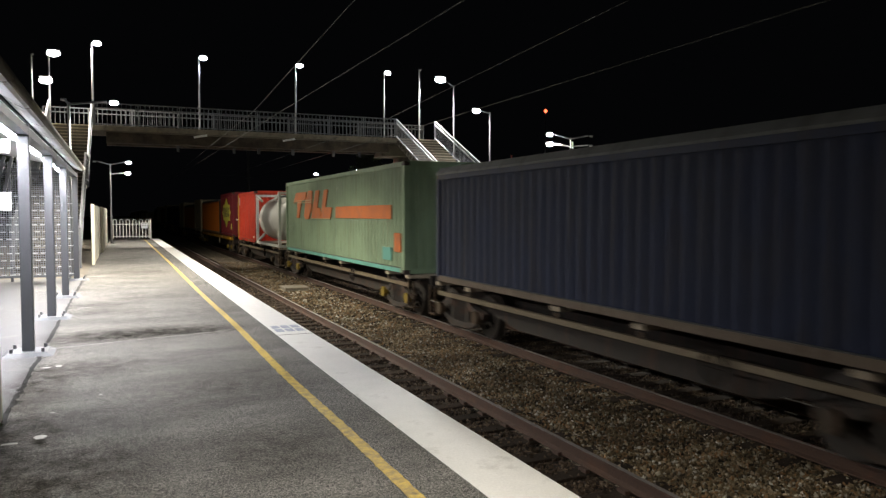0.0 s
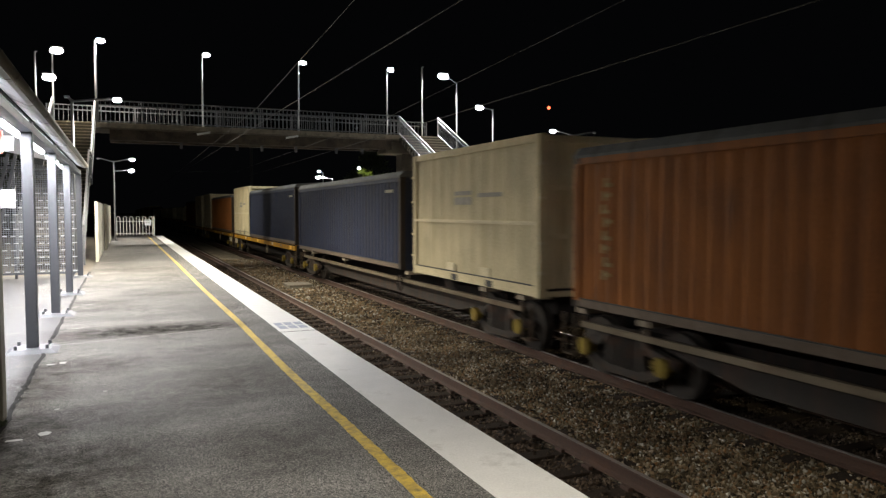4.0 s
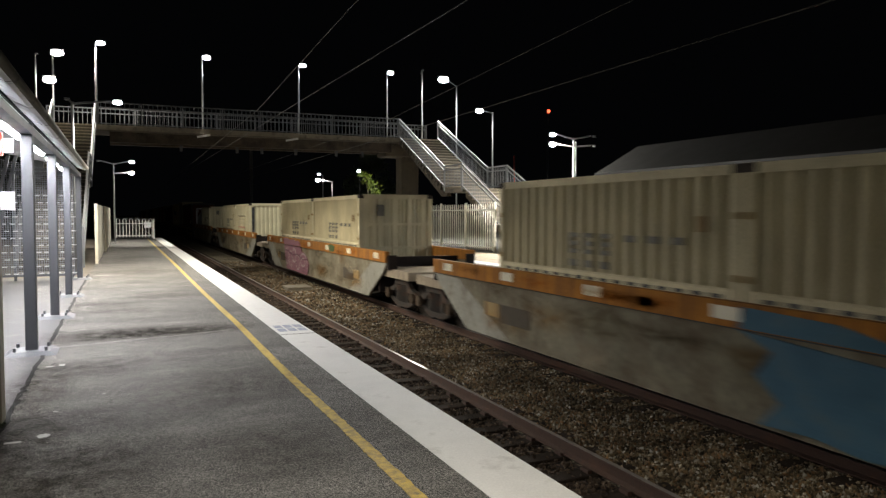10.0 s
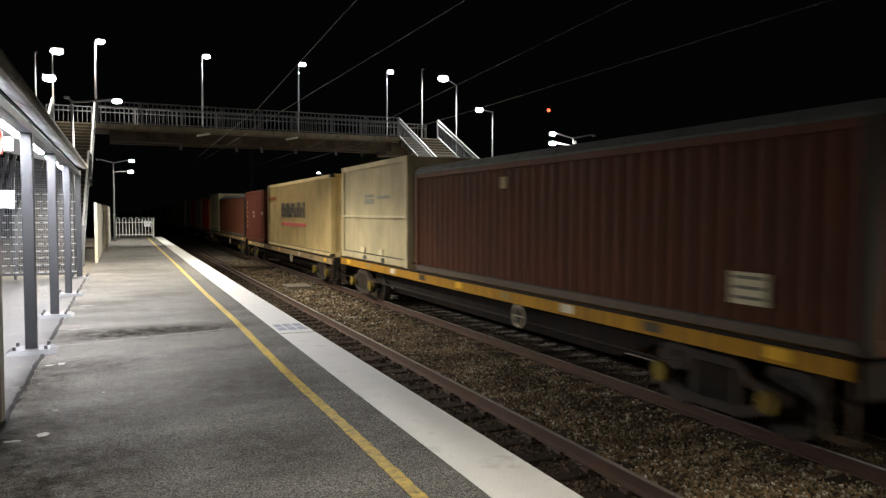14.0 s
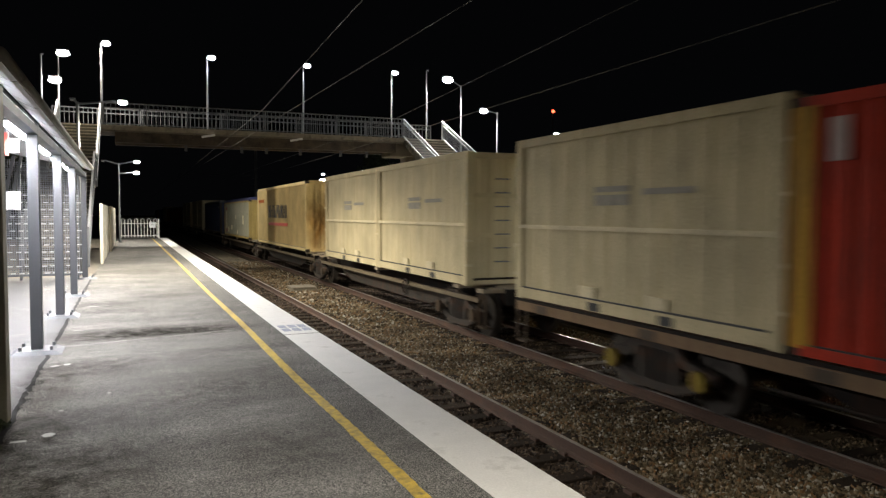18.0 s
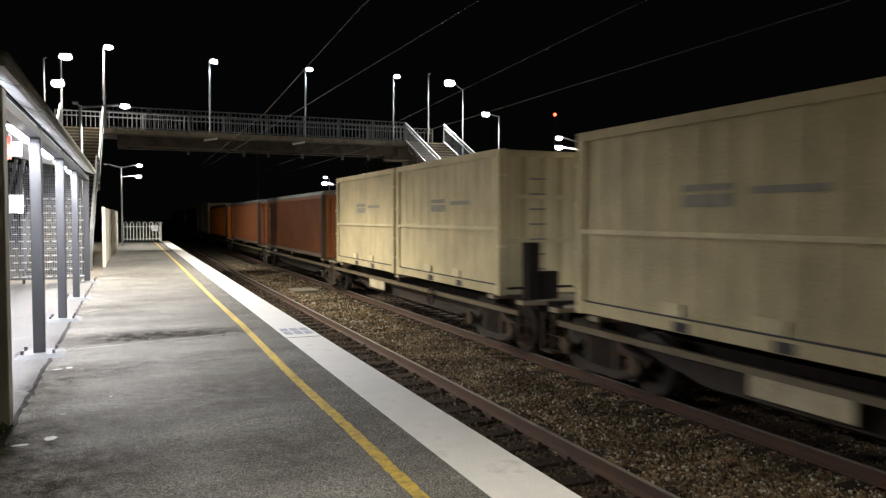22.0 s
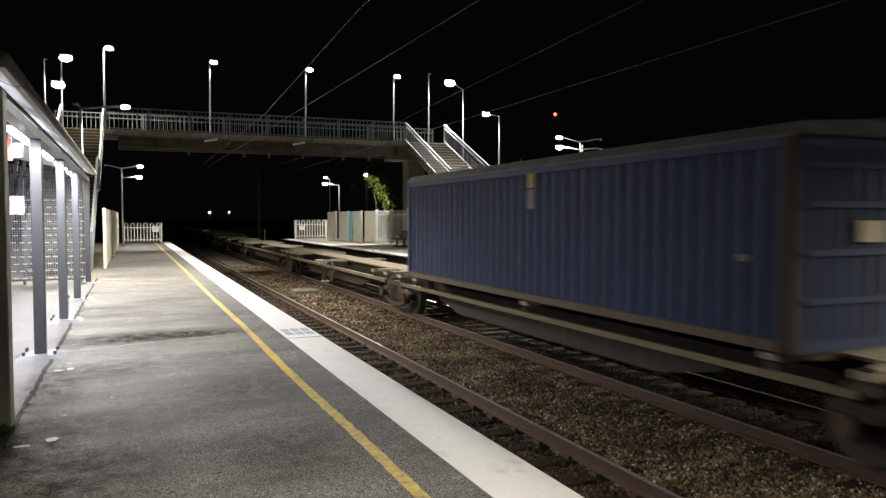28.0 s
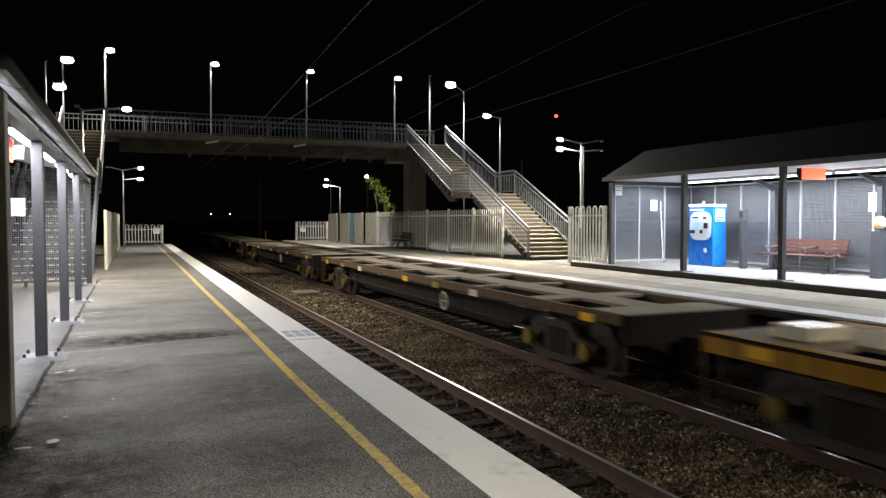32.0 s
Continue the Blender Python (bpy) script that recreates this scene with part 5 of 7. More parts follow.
def base_wagon(name, L, style, label, sill="sill_yellow", unit=""):
    """A container wagon with its deck at the height that its style gives; the origin is over the rail at its middle."""
    g = thing(name, label, "freight wagon", "wagons of the train")
    h, spin = L / 2, []
    dz = {"skel": .08, "flat": .2, "well": .6}[style]
    long = L > 20
    if long:
        dz = .08
    if sill == "sill_cream_low":
        dz, sill = .08, "sill_cream"
    inset = 6.0 if long else 3.2
    opened = sill == "sill_dull"
    if style == "skel":
        part("centre_sill", bx(B(), -.28, .28, -h + .3, h - .3, -.45, dz - .06), "chassis", g, "dark spine beam")
        part("spine_top", bx(B(), -.42, .42, -h + .3, h - .3, dz - .06, dz - .015), "deck", g, "worn steel top plate")
        stations = (-h + .75, -h + 2.3, -1.1, 1.1, h - 2.3, h - .75) if L < 17 and not unit else (-6.95, -5.75, 0, 5.75, 6.95) if unit else (-h + .75, -h + 2.3, -h + 6.7, h - 6.7, h - 2.3, h - .75)
        for s in (-1, 1):
            part("side_sill", bx(B(), *sorted((s * 1.06, s * 1.14)), -h + .7, h - .7, -.24, -.15), "rail_worn", g, "thin worn pale side rail")
            part("brake_pipe", bar(B(), (s * .7, -h + 2.8, -.5), (s * .7, h - 2.8, -.5), .03, 6), "chassis", g)
            part("truss", prism(B(), [(-h + 2.5, -.2), (h - 2.5, -.2), (h - 2.9, -.4), (h - 4.0, -.62), (-h + 4.0, -.62), (-h + 2.9, -.4)], s * .86 - .03, s * .86 + .03, "x"), "sill_belly", g, "deep dusty side beam")
            for y in stations:
                part("outrigger", prism(B(), [(s * .42, y - .32), (s * .95, y - .13), (s * 1.16, y - .13), (s * 1.16, y + .13), (s * .95, y + .13), (s * .42, y + .32)], -.02, dz - .02, "z"), "deck", g, "tapered steel outrigger")
                part("strut", bx(B(), *sorted((s * 1.08, s * 1.13)), y - .05, y + .05, -.18, -.06), "sill_dark", g)
                part("twist_lock", bx(B(), *sorted((s * 1.0, s * 1.13)), y - .07, y + .07, dz - .02, dz + .0), "chassis", g)
    elif style == "flat":
        part("centre_sill", bx(B(), -.3, .3, -h + .3, h - .3, -.45, dz - .1), "chassis", g, "dark spine beam")
        for s in (-1, 1):
            part("side_sill", bx(B(), *sorted((s * (1.14 if opened else 1.08), s * 1.22)), -h + .3, h - .3, .03 if opened else dz - (.22 if long else .26), dz - .004), sill, g, "painted side sill with worn edges")
            if not opened:
                # dark strip painted for the shaded gap between sill and box
                part("sill_lip", bx(B(), *sorted((s * 1.2, s * 1.2235)), -h + .3, h - .3, dz - .055, dz - .004), "chassis", g, "dark strip for the shaded gap above the sill")
            for k in range(9):
                y = -h + 1.2 + (L - 2.4) * k / 8
                part("reflector", bx(B(), *sorted((s * 1.21, s * 1.226)), y - .18, y + .18, dz - .21, dz - .075), ("amber", "post_ochre", "reflector", "sill_dark")[(k * 3 + (s > 0)) % 4] if not long else "sill_dark", g)
            part("truss", prism(B(), [(-h + inset, -.1), (h - inset, -.1), (h - inset - 1.4, -.6), (-h + inset + 1.4, -.6)], s * .8 - .03, s * .8 + .03, "x"), "chassis", g)
            part("brake_pipe", bar(B(), (s * 1.0, -h + inset, -.42), (s * 1.0, h - inset, -.42), .025, 6), "chassis", g)
            if not opened:
                part("deck_strip", bx(B(), *sorted((s * .92, s * 1.07)), -h + .35, h - .35, dz - .06, dz - .012), "deck", g, "worn steel deck edge")
        part("deck_spine", bx(B(), -.34, .34, -h + .35, h - .35, dz - .07, dz - .014), "deck", g, "worn steel centre plate")
        n = 7
        for i in range(n + 1):
            y = -h + .35 + (L - .7) * i / n
            half = (.9 if i in (0, n) else .14 + .16 * (i % 2)) if opened else (1.5 if i in (0, n) else .32 + .2 * (i % 2))
            a, b2 = max(y - half, -h + .35), min(y + half, h - .35)
            for s in (-1, 1):
                part("deck_plate", bx(B(), *sorted((s * .341, s * (1.139 if opened else .919))), a, b2, dz - .07, dz - .012 - .004 * (i % 3)), "deck", g, "worn steel deck plate")
    else:
        for s in (-1, 1):
            part("side_sill", bx(B(), *sorted((s * 1.24, s * 1.36)), -h, h, dz - .3, dz), "sill_orange", g, "rusty orange top sill")
            bm = B()
            prism(bm, [(-h, dz - .3), (h, dz - .3), (h - .3, .05), (h - 1.7, -.78), (-h + 1.7, -.78), (-h + .3, .05)], s * 1.28 - .03, s * 1.28 + .03, "x")
            part("well_side", bm, "well_grey", g, "dented grey well side with worn paint")
            for e in (-1, 1):
                part("gusset", prism(B(), [(e * (h - .02), dz - .32), (e * (h - .28), .03), (e * (h - 1.72), -.775), (e * (h - 3.6), -.775), (e * (h - 1.3), dz - .36)], *sorted((s * 1.31, s * 1.318)), "x"), "gusset_grey", g, "pale grey gusset plate at the wagon end")
                if sill == "plain_front" and e < 0:
                    part("scrape", prism(B(), [(-h + 1.9, .05), (-h + 2.9, -.06), (-h + 2.8, -.16), (-h + 2.2, -.08)], *sorted((s * 1.3, s * 1.322)), "x"), "smear_dark", g, "reddish brown scrape")
                    continue
                part("panel", bx(B(), *sorted((s * 1.3, s * 1.326)), *sorted((e * (h - 2.55), e * (h - 3.15))), -.36, -.1), "rust_cream", g, "worn cream data panel")
                if sill != "no_patch":
                    part("panel", bx(B(), *sorted((s * 1.3, s * 1.322)), *sorted((e * (h - 3.2), e * (h - 4.3))), -.44, -.1), "smear_dark", g, "dark brown painted patch")
            # shadow under the sill, drawn as a black strip
            part("sill_shadow_gap", bx(B(), *sorted((s * 1.3, s * 1.316)), -h + .1, h - .1, dz - .325, dz - .302), "plain_black", g)
            for k in range(7):
                y = -h + .8 + (L - 1.6) * k / 6
                part("reflector", bx(B(), *sorted((s * 1.35, s * 1.367)), y - .22, y + .22, dz - .22, dz - .06), "reflector", g)
        part("well_floor", bx(B(), -1.24, 1.24, -h + 1.7, h - 1.7, -.78, -.7), "chassis", g)
        for e in (-1, 1):
            part("end_platform", bx(B(), -1.22, 1.22, *sorted((e * (h - 1.0), e * (h + 1.4))), -.1, .12), "deck", g, "worn end platform")
            part("bulkhead", bx(B(), -1.22, 1.22, *sorted((e * (h - 1.0), e * (h - .9))), -.6, .4), "chassis", g)
            part("bracket", bx(B(), -1.3, -1.05, *sorted((e * (h + .0), e * (h + .12))), .1, .5), "chassis", g)
            part("bracket", bx(B(), 1.05, 1.3, *sorted((e * (h + .0), e * (h + .12))), .1, .5), "chassis", g)
    by = h + .55 if style == "well" else h - 4.1 if long else h - 2.3 if style == "flat" else h - 1.75
    if long:
        for a, b2, z0, z1 in ((1.6, 2.0, -.62, -.3), (2.45, 2.95, -.66, -.28)):
            part("brake_cylinder", bx(B(), -1.06, -.7, a, b2, z0, z1), "galv", g, "pale brake gear box", .04)
        part("brake_rod", bar(B(), (-.9, 1.2, -.46), (-.9, 4.2, -.46), .03, 8), "galv", g)
    for e in (-1, 1):
        # articulated units share the bogie under their joint; each owns the one at its far joint
        inner = unit == "mid" or unit == "first" and e > 0 or unit == "last" and e < 0
        if not (inner and e < 0):
            bogie(g, h if inner else e * (h - 1.9) if unit else e * by, spin, "cap_yellow" if style == "flat" or L > 15 and style == "skel" and not unit else "sill_dark")
        if inner:
            part("joint_arm", prism(B(), [(-.42, e * (h - 1.0)), (-.62, e * (h - .5)), (-.3, e * (h - .02)), (.3, e * (h - .02)), (.62, e * (h - .5)), (.42, e * (h - 1.0))][::e], -.02, dz - .012, "z"), "deck", g, "worn plate at the joint of two units")
            continue
        part("coupler", bx(B(), -.12, .12, *sorted((e * (h - .3 if style != "well" else h + 1.3), e * (h + .45 if style != "well" else h + 1.7))), -.42, -.18), "chassis", g)
        if style != "well":
            part("headstock", bx(B(), *((-1.15, 1.15) if style == "flat" else (-.7, .7)), *sorted((e * (h - .35), e * (h - .22))), -.26, dz - .02), "chassis", g)
            for q in (-.16, .16):
                part("step", bx(B(), -1.19, -1.15, e * (h - .45) + q - .02, e * (h - .45) + q + .02, -.72, -.05), "sill_dark", g)
            part("step_tread", bx(B(), -1.2, -1.0, e * (h - .45) - .16, e * (h - .45) + .16, -.74, -.71), "sill_dark", g, "steel foot step")
            part("brake_gear", bx(B(), -.75, -.35, e * 2.2 - .5, e * 2.2 + .5, -.6, -.3), "chassis", g, "", .03)
            if e < 0:
                bm = B()
                ring = [(-1.2, -2.6 + .2 * math.cos(k * math.pi / 8), -.28 + .2 * math.sin(k * math.pi / 8)) for k in range(16)]
                for k in range(16):
                    bar(bm, ring[k], ring[(k + 1) % 16], .022, 6)
                for k in (0, 4):
                    bar(bm, ring[k], ring[k + 8], .012, 5)
                part("handbrake_wheel", bm, "plate_cream" if style == "flat" else "chassis", g)
    return g, spin


M["sill_belly"] = mat("dusty_belly_steel", (0.026, 0.021, 0.016), 0.7, 0.0, 0.35, 1.5, 30, 0.15, RUST, 0.4, True, 0.1, 0.3)
M["sill_dark"] = mat("rusty_dark_sill", (0.075, 0.056, 0.037), 0.42, 0.3, 0.3, 1.5, 30, 0.15, RUST, 0.5, True, 0.1, 0.5)

# stock of boxes and wagons that the consist is copied from; parked under the far end of the line
STOCK, SPINS = {}, []
M["mark_dark"] = mat("dark_emblem_bars", (0.05, 0.045, 0.04), .7)
M["mark_grey"] = mat("faded_grey_lettering", (0.15, 0.14, 0.11), .7)
BOXES = {"midbrown40": (12.19, 2.4), "maroon20": (6.1, 2.85), "cream40": (12.19, 2.9), "green48": (14.6, 2.9), "brown40": (12.19, 2.4), "dkbrown40": (12.19, 2.4), "orange40": (12.19, 2.4), "grey40": (12.19, 2.4), "blue40": (12.19, 2.45), "dark_blue40": (12.19, 2.45), "well20": (6.06, 2.6), "red20": (6.2, 2.8), "red20_turned": (6.2, 2.8), "machine20": (6.06, 2.6), "rust20": (6.1, 2.75), "bblue20": (6.1, 2.59)}


def stock(key, make):
    STOCK[key] = [make, False]


def take(key, m):
    make, used = STOCK[key]
    if not used:
        ob = make()
        spin = []
        if isinstance(ob, tuple):
            ob, spin = ob
            SPINS.extend(spin)
        if key in BOXES:
            finish_box(key, ob, *BOXES[key])
        STOCK[key] = [ob, True]
        ob.matrix_basis = m
        return ob
    return copy_thing(make, m)


stock("dark_blue40", lambda: container("container", 12.19, 2.45, "dark_blue", "dark blue forty-foot container with a grey curved roof", "tarp"))
stock("blue40", lambda: container("container", 12.19, 2.45, "blue", "blue corrugated forty-foot container with a grey curved roof", "tarp"))
stock("brown40", lambda: container("container", 12.19, 2.4, "brown", "rust-brown corrugated forty-foot container with a grey roof", "tarp"))
stock("midbrown40", lambda: container("container", 12.19, 2.4, "mid_brown", "red-brown corrugated forty-foot container with a grey roof", "tarp"))
stock("dkbrown40", lambda: container("container", 12.19, 2.4, "dark_brown", "dark red-brown corrugated forty-foot container with a grey roof", "tarp"))
stock("orange40", lambda: container("container", 12.19, 2.4, "orange", "orange corrugated forty-foot container with a grey roof", "tarp"))
# the ochre end wall holds warm lamplight in its colour
stock("grey40", lambda: container("container", 12.19, 2.4, "grey_box", "grey-green patched forty-foot container with a blue roof", "roof_blue", frame_col="post_ochre", end_col="post_ochre", depth=.026))
stock("cream40", lambda: container("container", 12.19, 2.9, "cream_box", "cream corrugated forty-foot container with black lettering bars", "", .25, .05))
stock("green48", lambda: container("container", 14.6, 2.9, "green", "pale green forty-eight-foot container with an orange band", "", .3, .02))
stock("red20", lambda: container("container", 6.2, 2.8, "red", "red corrugated twenty-foot container", ""))
stock("red20_turned", lambda: container("container", 6.2, 2.8, "red", "red corrugated twenty-foot container with a yellow corner band", ""))
stock("maroon20", lambda: container("container", 6.1, 2.85, "maroon", "maroon twenty-foot container with a yellow star emblem", ""))
stock("rust20", lambda: container("container", 6.1, 2.75, "rust_red", "rust-red twenty-foot container with pale lettering bars", ""))
stock("bblue20", lambda: container("container", 6.1, 2.59, "bright_blue", "bright blue twenty-foot container", ""))
stock("white20", lambda: panel_box("container", 6.1, 2.9, "cream_dirty", "dirty white twenty-foot container with a mid rail"))
stock("well20", lambda: container("container", 6.06, 2.6, "offwhite", "dirty white corrugated twenty-foot container in a well wagon", "", .3, .085))
stock("machine20", lambda: container("container", 6.06, 2.6, "offwhite", "white twenty-foot machinery container with a louvred hatch", "", .3, .03))
stock("tank20", lambda: tank_container("white cylindrical tank in a twenty-foot frame"))
for L in (13.7, 16.2):
    stock("skel%g" % L, lambda L=L: base_wagon("skeletal_wagon", L, "skel", "dark skeletal container wagon with rusty sills"))
for unit, kind in (("mid", "middle"), ("first", "leading"), ("last", "trailing")):
    stock("unit_" + unit, lambda unit=unit, kind=kind: base_wagon("skeletal_wagon", 15.1, "skel", "dark %s unit of an articulated skeletal container wagon" % kind, unit=unit))
for L in (19.4,):
    stock("flat%g" % L, lambda L=L: base_wagon("flat_wagon", L, "flat", "container flat wagon with yellow side sills"))
for L in (19.41,):
    stock("skelL", lambda: base_wagon("skeletal_wagon", 19.4, "skel", "long dark skeletal container wagon"))
M["sill_tan"] = mat("worn_tan_sill", (0.15, 0.088, 0.036), 0.55, 0.1, 0.3, 1.5, 30, 0.15, RUST, 0.5, True, 0.1, 0.5)
stock("flat_long", lambda: base_wagon("flat_wagon", 25.4, "flat", "long container flat wagon with rusty tan sills", "sill_tan"))
stock("flat_cream", lambda: base_wagon("flat_wagon", 19.4, "flat", "container flat wagon with rusty cream side sills", "sill_cream"))
stock("flat_low", lambda: base_wagon("flat_wagon", 19.4, "flat", "low container flat wagon with rusty cream side sills", "sill_cream_low"))
stock("flat_dull", lambda: base_wagon("flat_wagon", 19.4, "flat", "empty container flat wagon with faded sills", "sill_dull"))
stock("well_lead", lambda: base_wagon("well_wagon", 17.9, "well", "grey well wagon with dark smudged graffiti and rusty sills", "no_patch"))
stock("well_rear", lambda: base_wagon("well_wagon", 17.9, "well", "grey well wagon with golden scribbles and rusty sills", "plain_front"))
stock("well", lambda: base_wagon("well_wagon", 17.9, "well", "grey well wagon with rusty orange top sills"))

# wagon kind, middle of the wagon along the train in metres, then boxes as (kind, middle, base height)
CONSIST = [
    ("skel13.7", 9.5, [("dark_blue40", 9.47, .08)]),
    ("skel16.2", 24.95, [("green48", 24.95, .08)]),
    ("skel13.7", 40.3, [("tank20", 37.0, .08), ("red20", 43.45, .08)]),
    ("flat19.4", 58.7, [("maroon20", 52.0, .2), ("orange40", 61.95, .2)]),
    ("skelL", 78.6, [("white20", 72.2, .08), ("brown40", 81.6, .08)]),
    ("skelL", 98.5, [("white20", 91.8, .08), ("dark_blue40", 101.9, .08)]),
    ("flat19.4", 118.2, [("dark_blue40", 114.8, .2), ("white20", 124.2, .2)]),
    ("flat19.4", 138.0, [("brown40", 134.65, .2), ("white20", 144.6, .2)]),
    ("flat19.4", 158.5, [("white20", 152.3, .2), ("dkbrown40", 161.75, .2)]),
    ("well_lead", 179.3, [("well20", 176.0, -.38), ("well20", 182.1, -.38)]),
    ("well", 200.7, [("well20", 197.55, -.38), ("well20", 203.65, -.38)]),
    ("well", 222.0, [("well20", 218.95, -.38), ("well20", 225.05, -.38)]),
    ("well", 243.5, [("machine20", 240.5, -.38), ("well20", 246.7, -.38)]),
    ("well_rear", 265.0, [("well20", 262.0, -.38), ("tank20", 268.1, -.38)]),
    ("flat19.4", 286.2, [("dkbrown40", 282.7, .2), ("white20", 292.4, .2)]),
    ("flat_low", 306.2, [("cream40", 303.0, .08), ("rust20", 313.2, .08)]),
    ("flat_cream", 326.2, [("dkbrown40", 323.0, .2), ("white20", 332.7, .2)]),
    ("flat_long", 349.05, [("red20_turned", 339.7, .08), ("white20", 346.1, .08), ("red20", 352.2, .08), ("white20", 358.4, .08)]),
    ("unit_first", 370.1, [("white20", 366.7, .08), ("white20", 372.85, .08)]),
    ("unit_mid", 385.2, [("cream40", 385.25, .08)]),
    ("unit_mid", 400.7, [("grey40", 400.65, .08)]),
    ("unit_mid", 415.8, [("dark_blue40", 415.85, .08)]),
    ("unit_last", 431.0, [("white20", 427.9, .08), ("white20", 434.1, .08)]),
    ("unit_first", 446.1, [("white20", 442.9, .08), ("white20", 449.2, .08)]),
    ("unit_mid", 460.5, [("midbrown40", 460.5, .08)]),
    ("unit_mid", 475.7, [("midbrown40", 475.65, .08)]),
    ("unit_mid", 491.1, [("orange40", 491.1, .08)]),
    ("unit_last", 505.1, [("white20", 502.0, .08), ("white20", 508.2, .08)]),
    ("skelL", 522.7, [("blue40", 519.4, .08), ("bblue20", 529.0, .08)]),
    ("unit_first", 540.3, [("brown40", 540.3, .08)]),
    ("unit_mid", 555.5, [("blue40", 555.5, .08)]),
    ("unit_mid", 570.6, []), ("unit_mid", 585.4, []), ("unit_last", 601.1, []),
    ("flat19.4", 619.0, []), ("flat_dull", 639.5, []), ("flat_dull", 660.0, []), ("flat_dull", 680.5, []), ("flat_dull", 701.0, []),
]
wells = []
for wagon, u, boxes in CONSIST:
    MOVERS.append((take(wagon, pose(FAR_TRACK, u, 0)), u, 0.0))
    if wagon.startswith("well"):
        wells.append(MOVERS[-1][0])
    for kind, v, z in boxes:
        MOVERS.append((take(kind, pose(FAR_TRACK, v, z)), v, z))
stand = [ob for ob, u, z in MOVERS if u == 446.1][0]
part("brake_stand", bx(bx(B(), -1.0, -.75, -7.0, -6.75, .05, 1.15), -.7, -.3, -6.95, -6.8, .05, .6), "chassis", stand, "dark brake stand at the wagon end", .02)
last = [ob for ob, u, z in MOVERS if u == 619.0][0]
part("tool_box", bx(B(), -.75, -.1, 8.2, 8.75, .19, .36), "reflector", last, "pale box on the wagon end", .015)
by_place = {(round(u, 2), z): ob for ob, u, z in MOVERS}
dark = by_place[(161.75, .2)]
for z0, z1 in ((.38, 1.1), (1.34, 2.08)):
    part("yellow_panel", bx(B(), -1.224, -1.2, 4.92, 5.24, z0, z1), "band_yellow", dark, "faded yellow upright panel")
dark = by_place[(282.7, .2)]
panel = part("data_panel", bx(B(), -1.223, -1.2, -4.85, -4.28, .36, .74), "fork_cream", dark, "worn white data panel")
for q in range(3):
    part("text_bar", bx(B(), -1.2245, -1.222, -4.8, -4.33, .42 + .12 * q, .46 + .12 * q), "mark_grey", panel)
part("scuff", bx(B(), -1.2235, -1.2, 1.36, 1.6, 1.9, 2.12), "letter_ochre", dark, "pale scuffed patch")
orange_box = by_place[(491.1, .08)]
panel = part("data_panel", bx(B(), -1.223, -1.2, 4.75, 5.3, .55, 1.05), "letter_ochre", orange_box, "worn data panel")
for q in range(4):
    part("text_bar", bx(B(), -1.2245, -1.222, 4.8, 5.25, .6 + .11 * q, .64 + .11 * q), "mark_grey", panel)
for u, y in ((118.2, 8.3), (138.0, 8.3), (138.0, -8.7), (326.2, 8.3)):
    part("end_plate", bx(B(), -1.222, -1.19, y - .5, y + .5, -.38, -.12), "plate_cream", by_place[(u, 0.0)], "dirty cream plate under the sill end")
pale = by_place[(540.3, .08)]
part("data_panel", bx(B(), -1.223, -1.2, 5.3, 5.72, 1.2, 1.6), "plate_cream", pale, "worn white data panel")
for u, y in ((570.6, -.7), (601.1, -.4)):
    g = by_place[(u, 0.0)]
    bm = B()
    ring = [(-1.12, y + .33 * math.cos(k * math.pi / 9), -.36 + .33 * math.sin(k * math.pi / 9)) for k in range(18)]
    for k in range(18):
        bar(bm, ring[k], ring[(k + 1) % 18], .028, 6)
    for k in (0, 3, 6):
        bar(bm, ring[k], ring[k + 9], .03, 5)
    part("handbrake_wheel", bm, "wheel", g, "large spoked handbrake wheel")
    part("step", bx(bx(B(), -1.14, -1.08, y + 1.05, y + 1.1, -.8, -.2), -1.14, -1.08, y + 1.4, y + 1.45, -.8, -.2), "sill_dark", g, "hanging step frame")
    part("step_tread", bx(B(), -1.16, -.95, y + 1.0, y + 1.5, -.82, -.78), "plate_cream", g)
    part("brake_box", bx(B(), -1.05, -.75, y + 2.2, y + 3.1, -.3, -.06), "deck", g, "", .03)
for u in (431.0, 446.1, 505.1):
    part("side_plate", bx(B(), -1.13, -1.09, 1.2, 2.6, -.5, -.16), "plate_cream", by_place[(u, 0.0)], "dirty cream plate under the side rail", .01)
WHEELSETS = [o for o in scene.objects if o.name.split(".")[0] == "wheelset"]

# worn paint and graffiti that set the well wagons apart
SIDE = -1.312
WEAR, SCRAWL = [], {0: -.6, 4: .7}
for key in ("wear_dark", "wear_rust", "wear_pale", "wear_black"):
    bm = B()
    bm.faces.new([bm.verts.new((0, a, b)) for a, b in ((-.5, -.5), (-.5, .5), (.5, .5), (.5, -.5))])
    WEAR.append(mesh_of("paint_wear", bm, key))
